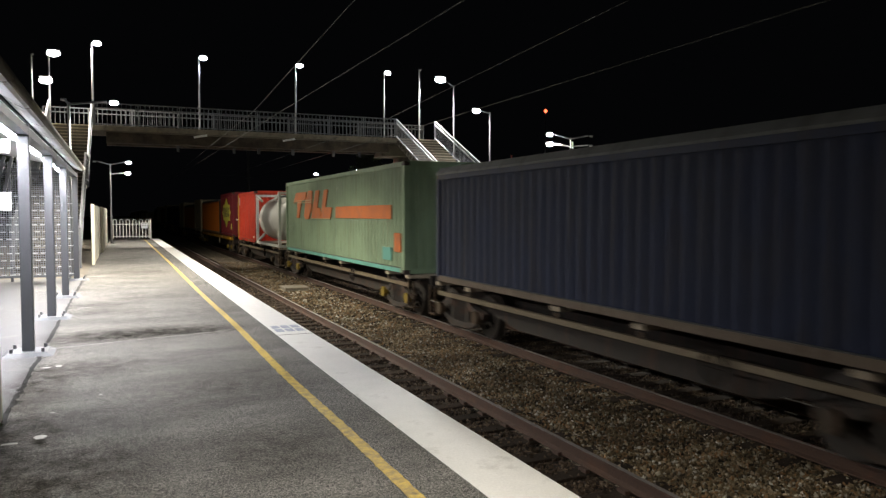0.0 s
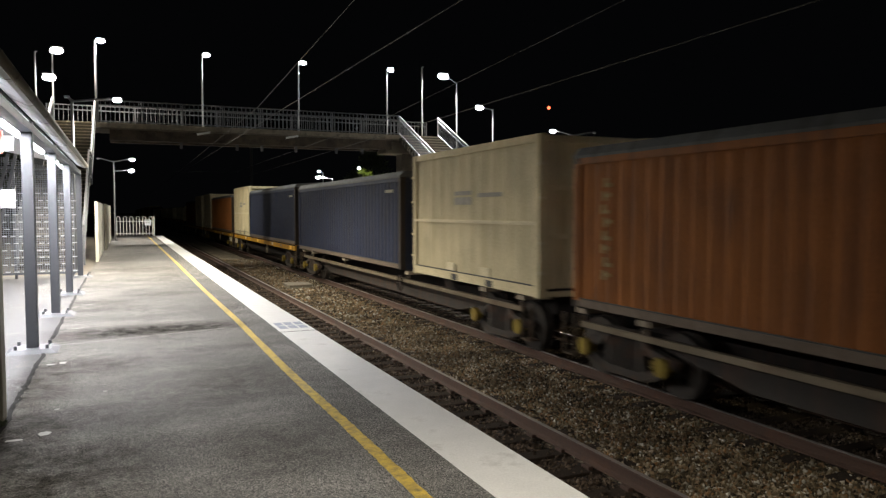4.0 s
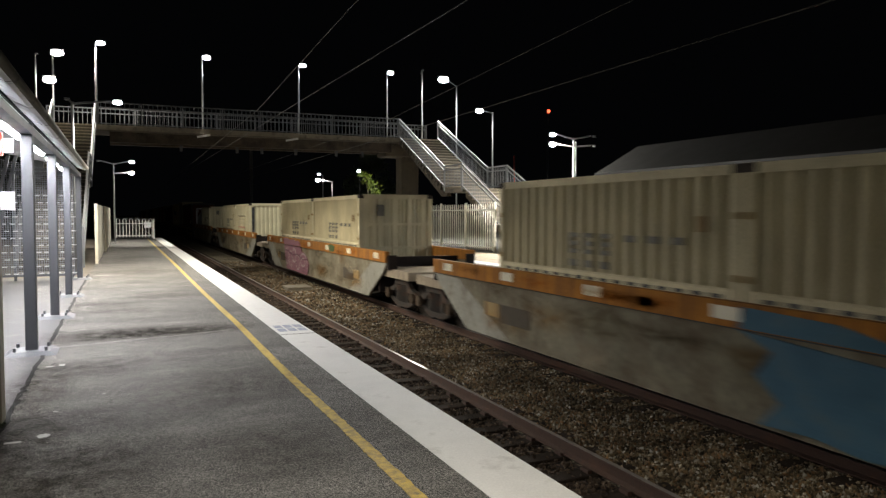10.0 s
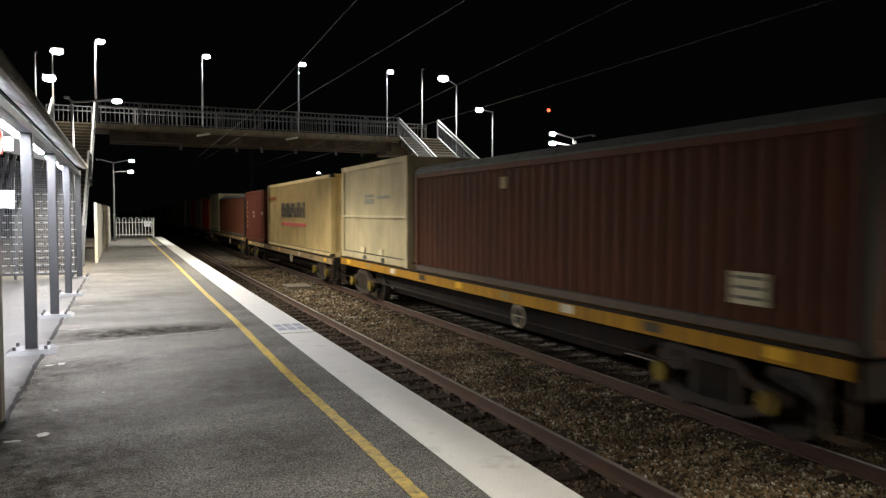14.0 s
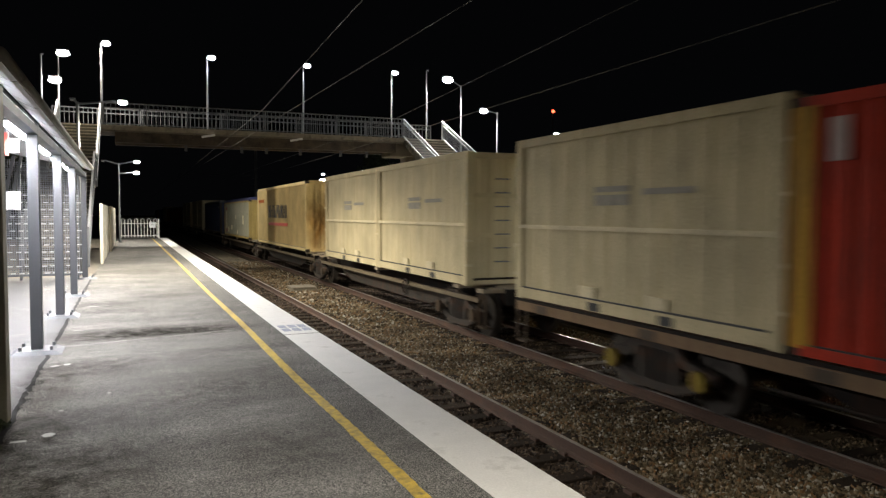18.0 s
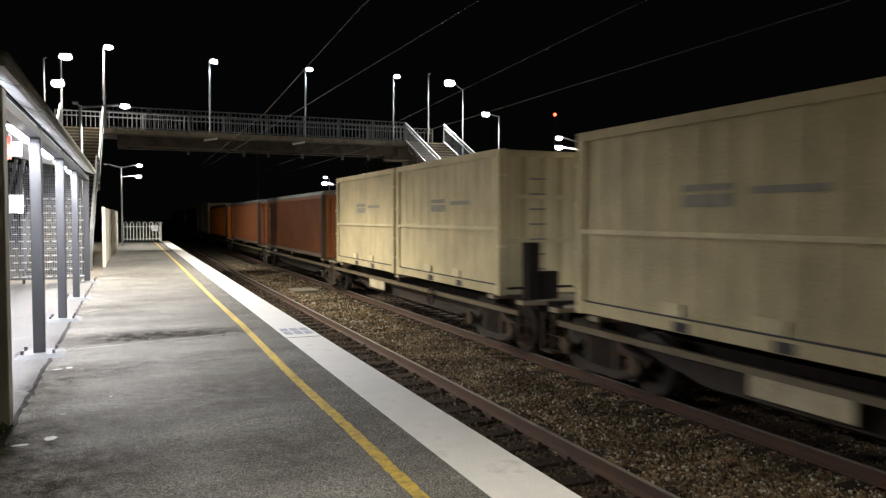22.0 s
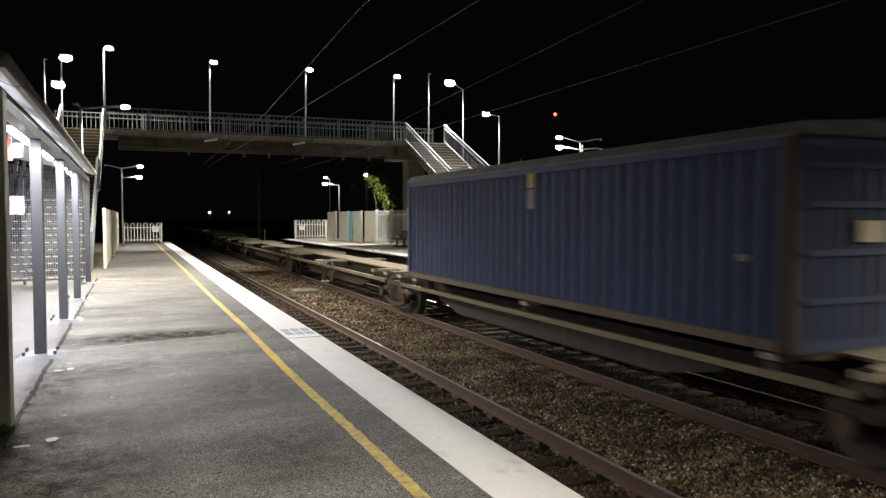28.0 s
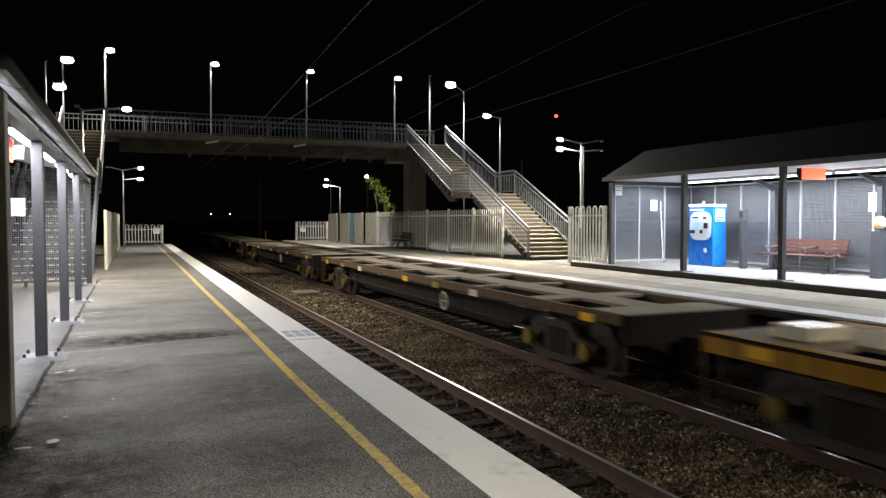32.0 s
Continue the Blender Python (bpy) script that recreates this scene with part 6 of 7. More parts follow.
# soot, rust and painted shade on the closed end of the cream container
for i, (x, z, w, hh, key) in enumerate(((-.75, 1.5, 1.5, 3.2, 3), (-.6, 1.4, 1.0, 3.4, 3), (-.7, 1.0, 1.4, 2.4, 1), (.35, 1.2, 1.1, 2.9, 1), (.8, 1.5, .8, 3.3, 3), (.45, .9, .7, 2.2, 0))):
    sheet = new("paint_wear", WEAR[key])
    sheet.parent = by_place[(385.25, .08)]
    sheet.matrix_basis = pose(x, -6.1 - .002 * i, z, 0, 0, 90) @ Matrix.Diagonal((1, w, hh, 1))
for k, g in enumerate(wells):
    rng = random.Random(40 + k)
    for i in range(24):
        y, z = rng.uniform(-6.5, 6.5), rng.uniform(-.62, .2)
        sheet = new("paint_wear", WEAR[rng.choice((0, 0, 1, 1, 2, 3))])
        sheet.parent = g
        sheet.matrix_basis = pose(SIDE - .006 - .0009 * i, y, z) @ Matrix.Diagonal((1, rng.uniform(.5, 2.4), rng.uniform(.25, .7), 1))
    for i in range(14):
        sheet = new("paint_wear", WEAR[rng.choice((1, 1, 3, 0))])
        sheet.parent = g
        sheet.matrix_basis = pose(-1.372 - .0006 * i, rng.uniform(-8.5, 8.5), rng.uniform(.35, .5)) @ Matrix.Diagonal((1, rng.uniform(.5, 2.5), rng.uniform(.15, .3), 1))
    at_x = SIDE - .036
    if k in SCRAWL:
        # faded golden scribble
        for i in range(24 if k else 12):
            y0, z0 = SCRAWL[k] - i * (.28 if k else .32) + rng.uniform(-.1, .1), rng.uniform(-.46, -.08)
            ry, rz, a0, da = rng.uniform(.06, .36), rng.uniform(.05, .22), rng.uniform(0, 360), rng.uniform(6, 17)
            bm, n = B(), 14
            vs = [[bm.verts.new((at_x - .001 - .0008 * i, y0 + (ry + d) * math.cos(math.radians(a0 + q * da)), z0 + (rz + d) * math.sin(math.radians(a0 + q * da)))) for q in range(n + 1)] for d in (.012, -.012)]
            for q in range(n):
                bm.faces.new((vs[0][q], vs[0][q + 1], vs[1][q + 1], vs[1][q]))
            part("graffiti_stroke", bm, "graffiti_gold" if i % 4 else "graffiti_pale", g, "faded golden scribble")
    if k == 0:
        # dark blue-grey smudged letters
        for i, (y, z, dy, dz, lean) in enumerate(((4.95, -.08, .3, .12, .3), (4.4, -.2, .16, .3, .1), (3.75, -.02, .45, .14, -.2), (3.45, -.3, .22, .26, .3), (3.05, -.12, .14, .3, -.1), (2.5, -.3, .16, .34, .2), (2.2, -.02, .36, .1, .4), (1.55, -.24, .14, .3, -.3), (1.1, -.1, .3, .1, .2), (.5, -.3, .18, .24, .3), (-.1, -.14, .3, .12, -.3))):
            blot = [(y + dy * .5 * m * math.cos(q) + lean * dz * .5 * math.sin(q), z + dz * .5 * m * math.sin(q)) for q, m in [(2 * math.pi * j / 16, 1 + .22 * math.sin(j * 2.3 + i * 1.7)) for j in range(16)]]
            part("graffiti", prism(B(), blot, at_x - .0022 - .0008 * i, -1.29, "x"), "graffiti_slate", g, "dark smudged sprayed stroke")
    if k == 1:
        ring = [(3.05, .56), (2.3, .52), (2.05, .38), (1.75, .3), (1.42, .12), (1.55, -.1), (1.38, -.35), (1.5, -.6), (1.3, -.76), (1.75, -.72), (2.1, -.76), (2.45, -.7), (2.9, -.74), (2.72, -.45), (2.95, -.2), (2.8, .1), (3.1, .28)]
        part("graffiti", prism(B(), [(-.27 - (3.05 - a) * 1.6, b) for a, b in ring if b < .29], at_x, -1.29, "x"), "graffiti_blue", g, "blue sprayed graffiti patch")
        part("graffiti", prism(B(), [(-.27, .56), (-1.5, .52), (-2.6, .31), (-.2, .31)], -1.3705, -1.35, "x"), "graffiti_blue", g, "blue spray paint over the orange sill")
    if k == 2:
        # one pink field with rounded letter strokes in pale and plum
        part("graffiti", prism(B(), [(4.78, .27), (4.6, -.2), (4.3, -.74), (3.5, -.76), (2.6, -.74), (1.4, -.77), (.55, -.76), (.3, -.62), (.24, -.35), (.5, -.08), (1.0, .08), (1.45, .12), (1.5, .27)], at_x, -1.29, "x"), "graffiti_pink", g, "large faded pink graffiti field")
        for i, (y, z, ry, rz, a0, a1, col) in enumerate(((4.2, -.2, .3, .34, 20, 330, 1), (3.45, -.3, .26, .36, -60, 250, 1), (2.75, -.1, .34, .28, 0, 360, 1), (2.05, -.35, .34, .3, 60, 380, 1), (1.05, -.38, .7, .42, 20, 200, 1), (1.1, -.3, .38, .16, 0, 360, 1), (4.35, -.45, .1, .2, 40, 300, 0), (3.2, -.15, .14, .12, 0, 360, 0), (2.4, -.5, .2, .14, -90, 180, 0), (1.6, -.1, .2, .1, 0, 300, 0), (.85, -.6, .3, .08, 0, 360, 0), (3.8, -.05, .1, .25, -80, 90, 0))):
            w, n = (.03 if col else .022), 18
            arc = [(y + (ry + d) * math.cos(math.radians(a0 + (a1 - a0) * q / n)), z + (rz + d) * math.sin(math.radians(a0 + (a1 - a0) * q / n))) for d in (w, -w) for q in (range(n + 1) if d > 0 else range(n, -1, -1))]
            bm = B()
            vs = [bm.verts.new((at_x - .001 - .001 * i, p, q)) for p, q in arc]
            for q in range(n):
                bm.faces.new((vs[q], vs[q + 1], vs[2 * n - q], vs[2 * n + 1 - q]))
            part("graffiti_stroke", bm, "graffiti_pale" if col else "graffiti_plum", g, "curved sprayed stroke")
        part("graffiti", prism(B(), [(-2.9, .56), (-3.3, .58), (-3.75, .53), (-3.6, .36), (-3.1, .33)], -1.3705, -1.35, "x"), "graffiti_green", g, "dull green spray paint over the orange sill")
        wave = [(4.5 - .25 * i, .06 - .05 * i / 4 + .05 * math.sin(i * .8)) for i in range(18)]
        part("graffiti_stroke", prism(B(), wave + [(a, b - .045) for a, b in wave[::-1]], at_x - .0185, at_x - .0155, "x"), "graffiti_plum", g, "dark wavy sprayed line")
        part("graffiti", prism(B(), [(4.85, .57), (4.78, .31), (1.5, .31), (1.55, .45), (1.9, .55), (2.4, .5), (2.9, .57), (3.4, .52), (4.0, .58)], -1.3705, -1.35, "x"), "graffiti_pink", g, "pink graffiti over the orange sill")


def motions():
    """The whole train rolls towards and past the viewer at a steady speed; its wheels turn."""
    for ob, u, z in MOVERS:
        walk(ob, [(t, pose(FAR_TRACK, u - SPEED * t, z)) for t in (0, 8, 16, 24, 32)])
    masters = {}
    for w in WHEELSETS:
        y = round(w.location.y, 2)
        if y not in masters:
            rate = math.degrees(SPEED / WHEEL_R)
            walk(w, [(k / FPS, pose(0, y, WHEEL_R, rate * k / FPS)) for k in range(32 * FPS + 1)])
            masters[y] = w.animation_data
        else:
            w.rotation_mode = "QUATERNION"
            w.animation_data_create()
            w.animation_data.action = masters[y].action
            w.animation_data.action_slot = masters[y].action_slot


# ---- track: sleepers, fastenings, stones ----
bed = bpy.data.objects["ballast_bed"]
sleeper = mesh_of("sleeper", bx(B(), -1.25, 1.25, -.12, .12, -1.32, -1.158), "sleeper", .012)
clip = mesh_of("rail_clip", bx(bx(B(), -.13, -.075, -.07, .07, -1.158, -1.12), .075, .13, -.07, .07, -1.158, -1.12), "rail")
rng = random.Random(5)
for c in (NEAR_TRACK, FAR_TRACK):
    for i in range(66):
        y = -4 + i * .62
        s = piece("sleeper", sleeper, bed, pose(c + rng.uniform(-.03, .03), y + rng.uniform(-.03, .03), rng.uniform(-.015, .004), 0, 0, rng.uniform(-1.5, 1.5)))
        if 2 < y < 26 and c == NEAR_TRACK:
            for x in (-.7525, .7525):
                piece("rail_clip", clip, s, pose(x, 0, 0))
bm = B()
for c in (NEAR_TRACK, FAR_TRACK):
    for i in range(145):
        bx(bm, c - 1.25, c + 1.25, 36.8 + i * .62, 37.04 + i * .62, -1.3, -1.16)
tagged(part("far_sleepers", bm, "sleeper", bed), kind="stuff")


def stones(name, count, x0, x1, y0, y1, size, z, seed, inside=False):
    """Crushed stone: many small angular lumps in one mesh."""
    r = np.random.RandomState(seed)
    base = np.array([(1, 0, 0), (-1, 0, 0), (0, 1, 0), (0, -1, 0), (0, 0, 1), (0, 0, -1)], float)
    tri = np.array([(0, 2, 4), (2, 1, 4), (1, 3, 4), (3, 0, 4), (2, 0, 5), (1, 2, 5), (3, 1, 5), (0, 3, 5)])
    p = np.stack([r.uniform(x0, x1, count), r.uniform(y0, y1, count), np.zeros(count)], 1)
    on_sleeper = np.zeros(count, bool)
    for c in (NEAR_TRACK, FAR_TRACK):
        on_sleeper |= (np.abs(p[:, 0] - c) < 1.22) & (np.abs(((p[:, 1] + 4.31) % .62) - .31) < .10) & (r.rand(count) < .72)
        on_sleeper |= np.abs(np.abs(p[:, 0] - c) - .7525) < .09
    p = p[~on_sleeper]
    gauge = np.zeros(len(p), bool)
    for c in (NEAR_TRACK, FAR_TRACK):
        gauge |= np.abs(p[:, 0] - c) < .72
    p = p[gauge if inside else ~gauge]
    n = len(p)
    inner = np.zeros(n, bool)
    for c in (NEAR_TRACK, FAR_TRACK):
        inner |= np.abs(p[:, 0] - c) < 1.25
    rad = size * r.uniform(.6, 1.35, n)
    p[:, 2] = z + r.uniform(-.015, .02, n) - np.where(inner, .008, 0)
    a = r.uniform(0, 2 * np.pi, (n, 3))
    ca, sa = np.cos(a), np.sin(a)
    jit = base[None] * r.uniform(.6, 1.25, (n, 6, 1)) + r.uniform(-.25, .25, (n, 6, 3))
    v = jit * rad[:, None, None] * np.array([1.15, 1.0, .75])
    for i, (j, k) in enumerate(((0, 1), (1, 2), (0, 2))):
        u, w = v[:, :, j].copy(), v[:, :, k].copy()
        v[:, :, j] = u * ca[:, i, None] - w * sa[:, i, None]
        v[:, :, k] = u * sa[:, i, None] + w * ca[:, i, None]
    v += p[:, None]
    me = bpy.data.meshes.new(name)
    faces = (tri[None] + 6 * np.arange(n)[:, None, None]).reshape(-1, 3)
    me.from_pydata(v.reshape(-1, 3).tolist(), [], faces.tolist())
    me.materials.append(M["stone_oily" if inside else "stone"])
    return tagged(new(name, me), "loose angular brown and grey ballast stones between the rails", "ballast", "", "stuff")


def stone_mix(name, cols):
    m = bpy.data.materials.new(name)
    m.use_nodes = True
    n, l = m.node_tree.nodes, m.node_tree.links
    g, r = n.new("ShaderNodeNewGeometry"), n.new("ShaderNodeValToRGB")
    for k, (f, col) in enumerate(cols):
        e = r.color_ramp.elements[k] if k < 2 else r.color_ramp.elements.new(f)
        e.position, e.color = f, (*col, 1)
    l.new(g.outputs["Random Per Island"], r.inputs[0])
    nz, mx = n.new("ShaderNodeTexNoise"), n.new("ShaderNodeMix")
    nz.inputs["Scale"].default_value, nz.inputs["Detail"].default_value = 0.9, 6
    mr = n.new("ShaderNodeMapRange")
    mr.inputs[1].default_value, mr.inputs[2].default_value, mr.inputs[3].default_value, mr.inputs[4].default_value = .35, .65, .6, 1.25
    hs = n.new("ShaderNodeHueSaturation")
    l.new(g.outputs["Position"], nz.inputs[0])
    l.new(nz.outputs[0], mr.inputs[0])
    l.new(mr.outputs[0], hs.inputs["Value"])
    l.new(r.outputs[0], hs.inputs["Color"])
    b = n["Principled BSDF"]
    l.new(hs.outputs[0], b.inputs["Base Color"])
    b.inputs["Roughness"].default_value, b.inputs["Specular IOR Level"].default_value = .92, .2
    return m


M["stone"] = stone_mix("ballast_stone_mix", ((0, (.03, .024, .017)), (.3, (.125, .092, .052)), (.6, (.235, .185, .115)), (.76, (.23, .128, .058)), (.9, (.34, .295, .215)), (1, (.52, .49, .42))))
M["stone_oily"] = stone_mix("oily_ballast_mix", ((0, (.02, .014, .01)), (.5, (.07, .049, .033)), (.9, (.13, .095, .065)), (1, (.2, .16, .12))))
for c in (NEAR_TRACK, FAR_TRACK):
    structure("oily_track_bed", bx(B(), c - .72, c + .72, -100, 300, -1.21, -1.2), "bed_oily", "dark oily stone bed between the rails", "track bed")
stones("ballast_stones", 36000, 3.2, 8.65, 2.5, 17, .023, -1.178, 31, True)
stones("ballast_stones", 14000, 3.2, 8.65, 17, 44, .036, -1.178, 41, True)
stones("ballast_stones", 135000, 2.45, 9.9, 2.5, 17, .0235, -1.178, 3)
stones("ballast_stones", 50000, 2.45, 9.9, 17, 44, .038, -1.178, 4)
M["pit_concrete"] = mat("dusty_pit_concrete", (0.22, 0.19, 0.14), 0.9, var=0.3, scale=3, dirt=(0.1, 0.08, 0.055), amount=0.5)
pit = thing("cable_pit", "low concrete cable pit lid between the tracks", "cable pit", at=pose(5.85, 26.9, -1.17))
part("box", bx(B(), -.42, .42, -.5, .5, 0, .1), "pit_concrete", pit, "", .015)
part("lid", bx(B(), -.46, .46, -.54, .54, .1, .145), "pit_concrete", pit, "worn concrete lid", .01)

# ---- marks on the platform ----


SHEET = []


def stain(x, y, rx, ry, material, label, z=.006, turn=0):
    bm = B()
    bm.faces.new([bm.verts.new((a, b, 0)) for a, b in ((-.5, -.5), (.5, -.5), (.5, .5), (-.5, .5))])
    s = structure("ground_stain", bm, material, label, "stain")
    SHEET.append(s)
    s.matrix_basis = pose(x, y, z + .0009 * len(SHEET), 0, 0, turn) @ Matrix.Diagonal((2 * rx, 2 * ry, 1, 1))


stain(.4, 10.7, 1.3, .6, "stain_grey", "darker repaired strip of asphalt", turn=4)
stain(.1, 10.75, 1.7, .9, "stain_grey", "dark repaired band across the asphalt", turn=3)
stain(.5, 10.7, 1.5, .62, "stain_dark", "dark wet-looking strip on the asphalt", turn=5)
# the first three dark sheets also paint in shade by the end column
for k, (x, y, rx, ry, c) in enumerate((
        (-.85, 5.9, .55, 1.0, "stain_dark"), (-.6, 4.6, .9, 1.1, "stain_dark"), (-.75, 7.6, .35, 1.4, "stain_dark"), (-.2, 5.3, .8, .7, "stain_grey"),
        (.9, 7.2, .9, 1.0, "stain_grey"), (-.3, 8.4, .6, .8, "stain_grey"),
        (.4, 8.8, 1.0, .8, "stain_pale"), (.2, 6.6, .8, .8, "stain_pale"), (.7, 12.6, 1.0, 1.2, "stain_pale"), (-.2, 13.8, .7, 1.4, "stain_grey"),
        (.6, 15.5, 1.2, 1.3, "stain_grey"), (.2, 18, 1.2, 2.0, "stain_pale"), (.4, 22, 1.4, 1.8, "stain_grey"), (.9, 5.0, .6, .8, "stain_grey"), (0, 28, 1.2, 3, "stain_grey"), (.3, 36, 1.4, 4, "stain_grey"))):
    stain(x, y, rx, ry, c, "worn patch on the asphalt, toned for dirt and shade", .006, (k * 37) % 50 - 25)
for x, y, rx, ry in ((-1.6, 9, .8, 1.4), (-2.0, 13, .9, 2), (-1.1, 7.4, .3, .9), (-1.4, 17, .6, 2)):
    stain(x, y, rx, ry, "stain_scuff", "grey scuffs on the concrete slab", .006)
crack = B()
rr = random.Random(8)
last = None
for k in range(180):
    y, x = 4.0 + k * .1, -.868 + rr.uniform(-.012, .012)
    now = [crack.verts.new((x - .014 - rr.uniform(0, .015), y, .0075)), crack.verts.new((x + .014 + rr.uniform(0, .02), y, .0075))]
    if last:
        crack.faces.new((last[0], last[1], now[1], now[0]))
    last = now
structure("joint_crack", crack, "mast_dark", "dark ragged joint between asphalt and concrete slab", "joint")
seam = B()
last = None
for k in range(56):
    a = k * .04
    now = [seam.verts.new((a, s * (.006 + rr.uniform(0, .008)) + .006 * math.sin(k * .4), .042)) for s in (-1, 1)]
    if last:
        seam.faces.new((last[0], last[1], now[1], now[0]))
    last = now
seam = structure("seam_line", seam, "seam", "pale sealed joint across the asphalt", "joint")
seam.matrix_basis = pose(-.84, 9.7, 0, 0, 0, 15.2)
for x, y, l, w in ((-.78, 8.58, .1, .07), (-.66, 8.6, .07, .1), (-.72, 11.1, .14, .05), (-.58, 11.2, .1, .05), (-.7, 13.9, .2, .06), (-.78, 20.9, .75, .12), (-.6, 5.86, .09, .13), (-.8, 5.8, .12, .05), (-.83, 16.6, .1, .08), (-.35, 9.3, .03, .04), (-.2, 7.1, .03, .05), (.3, 12.4, .04, .05), (-.55, 6.6, .05, .04)):
    bm = B()
    ring = []
    for k in range(14):
        a, q = 2 * math.pi * k / 14, rr.uniform(.65, 1.1)
        c, s = math.cos(a), math.sin(a)
        m = q / max(abs(c), abs(s)) ** .6
        ring.append(bm.verts.new((x + l / 2 + l / 2 * m * c, y + w / 2 + w / 2 * m * s, .026)))
    bm.faces.new(ring)
    structure("paint_mark", bm, "seam", "small worn white paint mark on the asphalt", "paint mark")
for i in range(3):
    for j in range(2):
        structure("edge_marking", bx(B(), 1.95 + .14 * i, 2.06 + .14 * i, 10.1 + .32 * j, 10.36 + .32 * j, .004, .006), "mark_blue", "worn blue-grey stencilled warning on the platform edge", "marking")
structure("coping_joint", bx(B(), 1.9, EDGE, 9.82, 9.845, .003, .006), "mark_grey", "dark joint across the white platform edge", "joint")

# ---- right shelter: its things ----
Z2 = PLAT2 + .15
tm = thing("ticket_machine", "bright blue ticket machine with a white front panel", "ticket machine", at=pose(15.65, 16.9, Z2))
part("body", bx(B(), -.3, .2, -.5, .5, .02, 1.72), "kiosk_blue", tm, "glossy blue cabinet", .015)
part("top", bx(B(), -.31, .21, -.51, .51, 1.72, 1.8), "kiosk_pale", tm, "pale cap", .02)
part("front_panel", prism(B(), [(.44 * math.copysign(abs(math.cos(q)) ** .6, math.cos(q)), 1.17 + .42 * math.copysign(abs(math.sin(q)) ** .6, math.sin(q))) for q in [2 * math.pi * k / 28 for k in range(28)]], -.315, -.302, "x"), "kiosk_pale", tm, "white rounded control panel")
part("screen", bx(B(), -.325, -.314, .05, .25, 1.14, 1.27), "screen", tm, "lit blue screen")
for y, z, w, h in ((-.25, 1.38, .14, .05), (.1, 1.4, .22, .04), (-.3, 1.1, .16, .16), (.22, .95, .2, .1), (-.1, .95, .12, .1), (-.25, .4, .1, .12)):
    part("slot", bx(B(), -.322, -.301, y, y + w, z, z + h), "plain_black" if z > .6 else "kiosk_pale", tm)
lettering(tm, .44, 1.62, .05, .05, 9, "kiosk_pale", -.302)
part("side_label", bx(B(), -.22, .12, -.512, -.5, 1.3, 1.66), "kiosk_pale", tm, "pale printed notice")
for i in range(4):
    part("notice_line", bx(B(), -.18, .08, -.516, -.511, 1.56 - .08 * i, 1.59 - .08 * i), "kiosk_blue" if i > 1 else "mark_grey", tm)
part("beacon", bar(B(), (-.1, .1, 1.8), (-.1, .1, 1.9), .03, 8), "reflector", tm)

rd = thing("card_reader_post", "grey card reader post beside the ticket machine", "card reader", at=pose(15.6, 15.5, Z2))
part("post", bx(B(), -.09, .09, -.065, .065, 0, 1.32), "grey_post", rd, "", .01)
part("head", bx(B(), -.1, .09, -.08, .08, 1.32, 1.63), "grey_post", rd, "", .02)
part("reader", bx(B(), -.115, -.101, -.055, .055, 1.42, 1.57), "plain_black", rd, "dark reader face")


def bench(x, y, z, L, n, slat="bench_slat", label="long bench with red-brown slats and cast metal legs"):
    b = thing("bench", label, "bench", "platform benches", pose(x, y, z))
    for i in range(4):
        part("seat_slat", bx(B(), -.28 + .13 * i, -.17 + .13 * i, -L / 2, L / 2, .42, .46), slat, b, "", .006)
    for i in range(3):
        part("back_slat", bx(B(), .27 + .035 * i, .30 + .035 * i, -L / 2 + .02, L / 2 - .02, .5 + .115 * i, .608 + .115 * i), slat, b, "", .006)
    for k in range(n):
        yy = -L / 2 + .25 + (L - .5) * k / (n - 1)
        if k in (0, n - 1):
            bm = B()
            beam(bm, (0, yy, 0.03), (.04, yy, .4), .07, .09)
            beam(bm, (-.27, yy, .4), (.3, yy, .42), .06, .045)
            beam(bm, (.26, yy, .4), (.4, yy, .84), .05, .05)
            beam(bm, (-.26, yy, 0.02), (.26, yy, .02), .09, .04)
            part("leg", bm, "galv", b, "cast metal pedestal leg")
        bm = B()
        beam(bm, (-.2, yy, .62), (.28, yy, .66), .04, .035)
        beam(bm, (-.1, yy, .45), (-.22, yy, .63), .035, .035, (0, 1, 0))
        bmesh.ops.create_uvsphere(bm, u_segments=8, v_segments=6, radius=.038, matrix=pose(-.22, yy, .635))
        part("armrest", bm, "galv", b, "metal armrest with a round knob")
    return b


bench(15.95, 13.95, Z2, 2.35, 4)
bench(12.95, 36.3, PLAT2, 1.5, 2, "black_steel", "dark platform bench against the palisade fence")


M["concrete_white"] = mat("matt_white_sheet", (0.5, 0.51, 0.53), 0.7, var=0.05, bump=0.0)


def notice(name, label, m, w, h, col="paper", bars=4, cat="sign", bar_col="mark_grey"):
    """A flat sign in its own x-z plane, facing -y."""
    s = thing(name, label, cat, at=m)
    part("board", bx(B(), -w / 2, w / 2, 0, .02, 0, h), col, s, "", .003)
    for i in range(bars):
        part("text_bar", bx(B(), -w * .38, w * (.38 - .1 * (i % 3)), -.003, 0, h * (.82 - .7 * i / max(1, bars)), h * (.87 - .7 * i / max(1, bars))), bar_col, s)
    return s


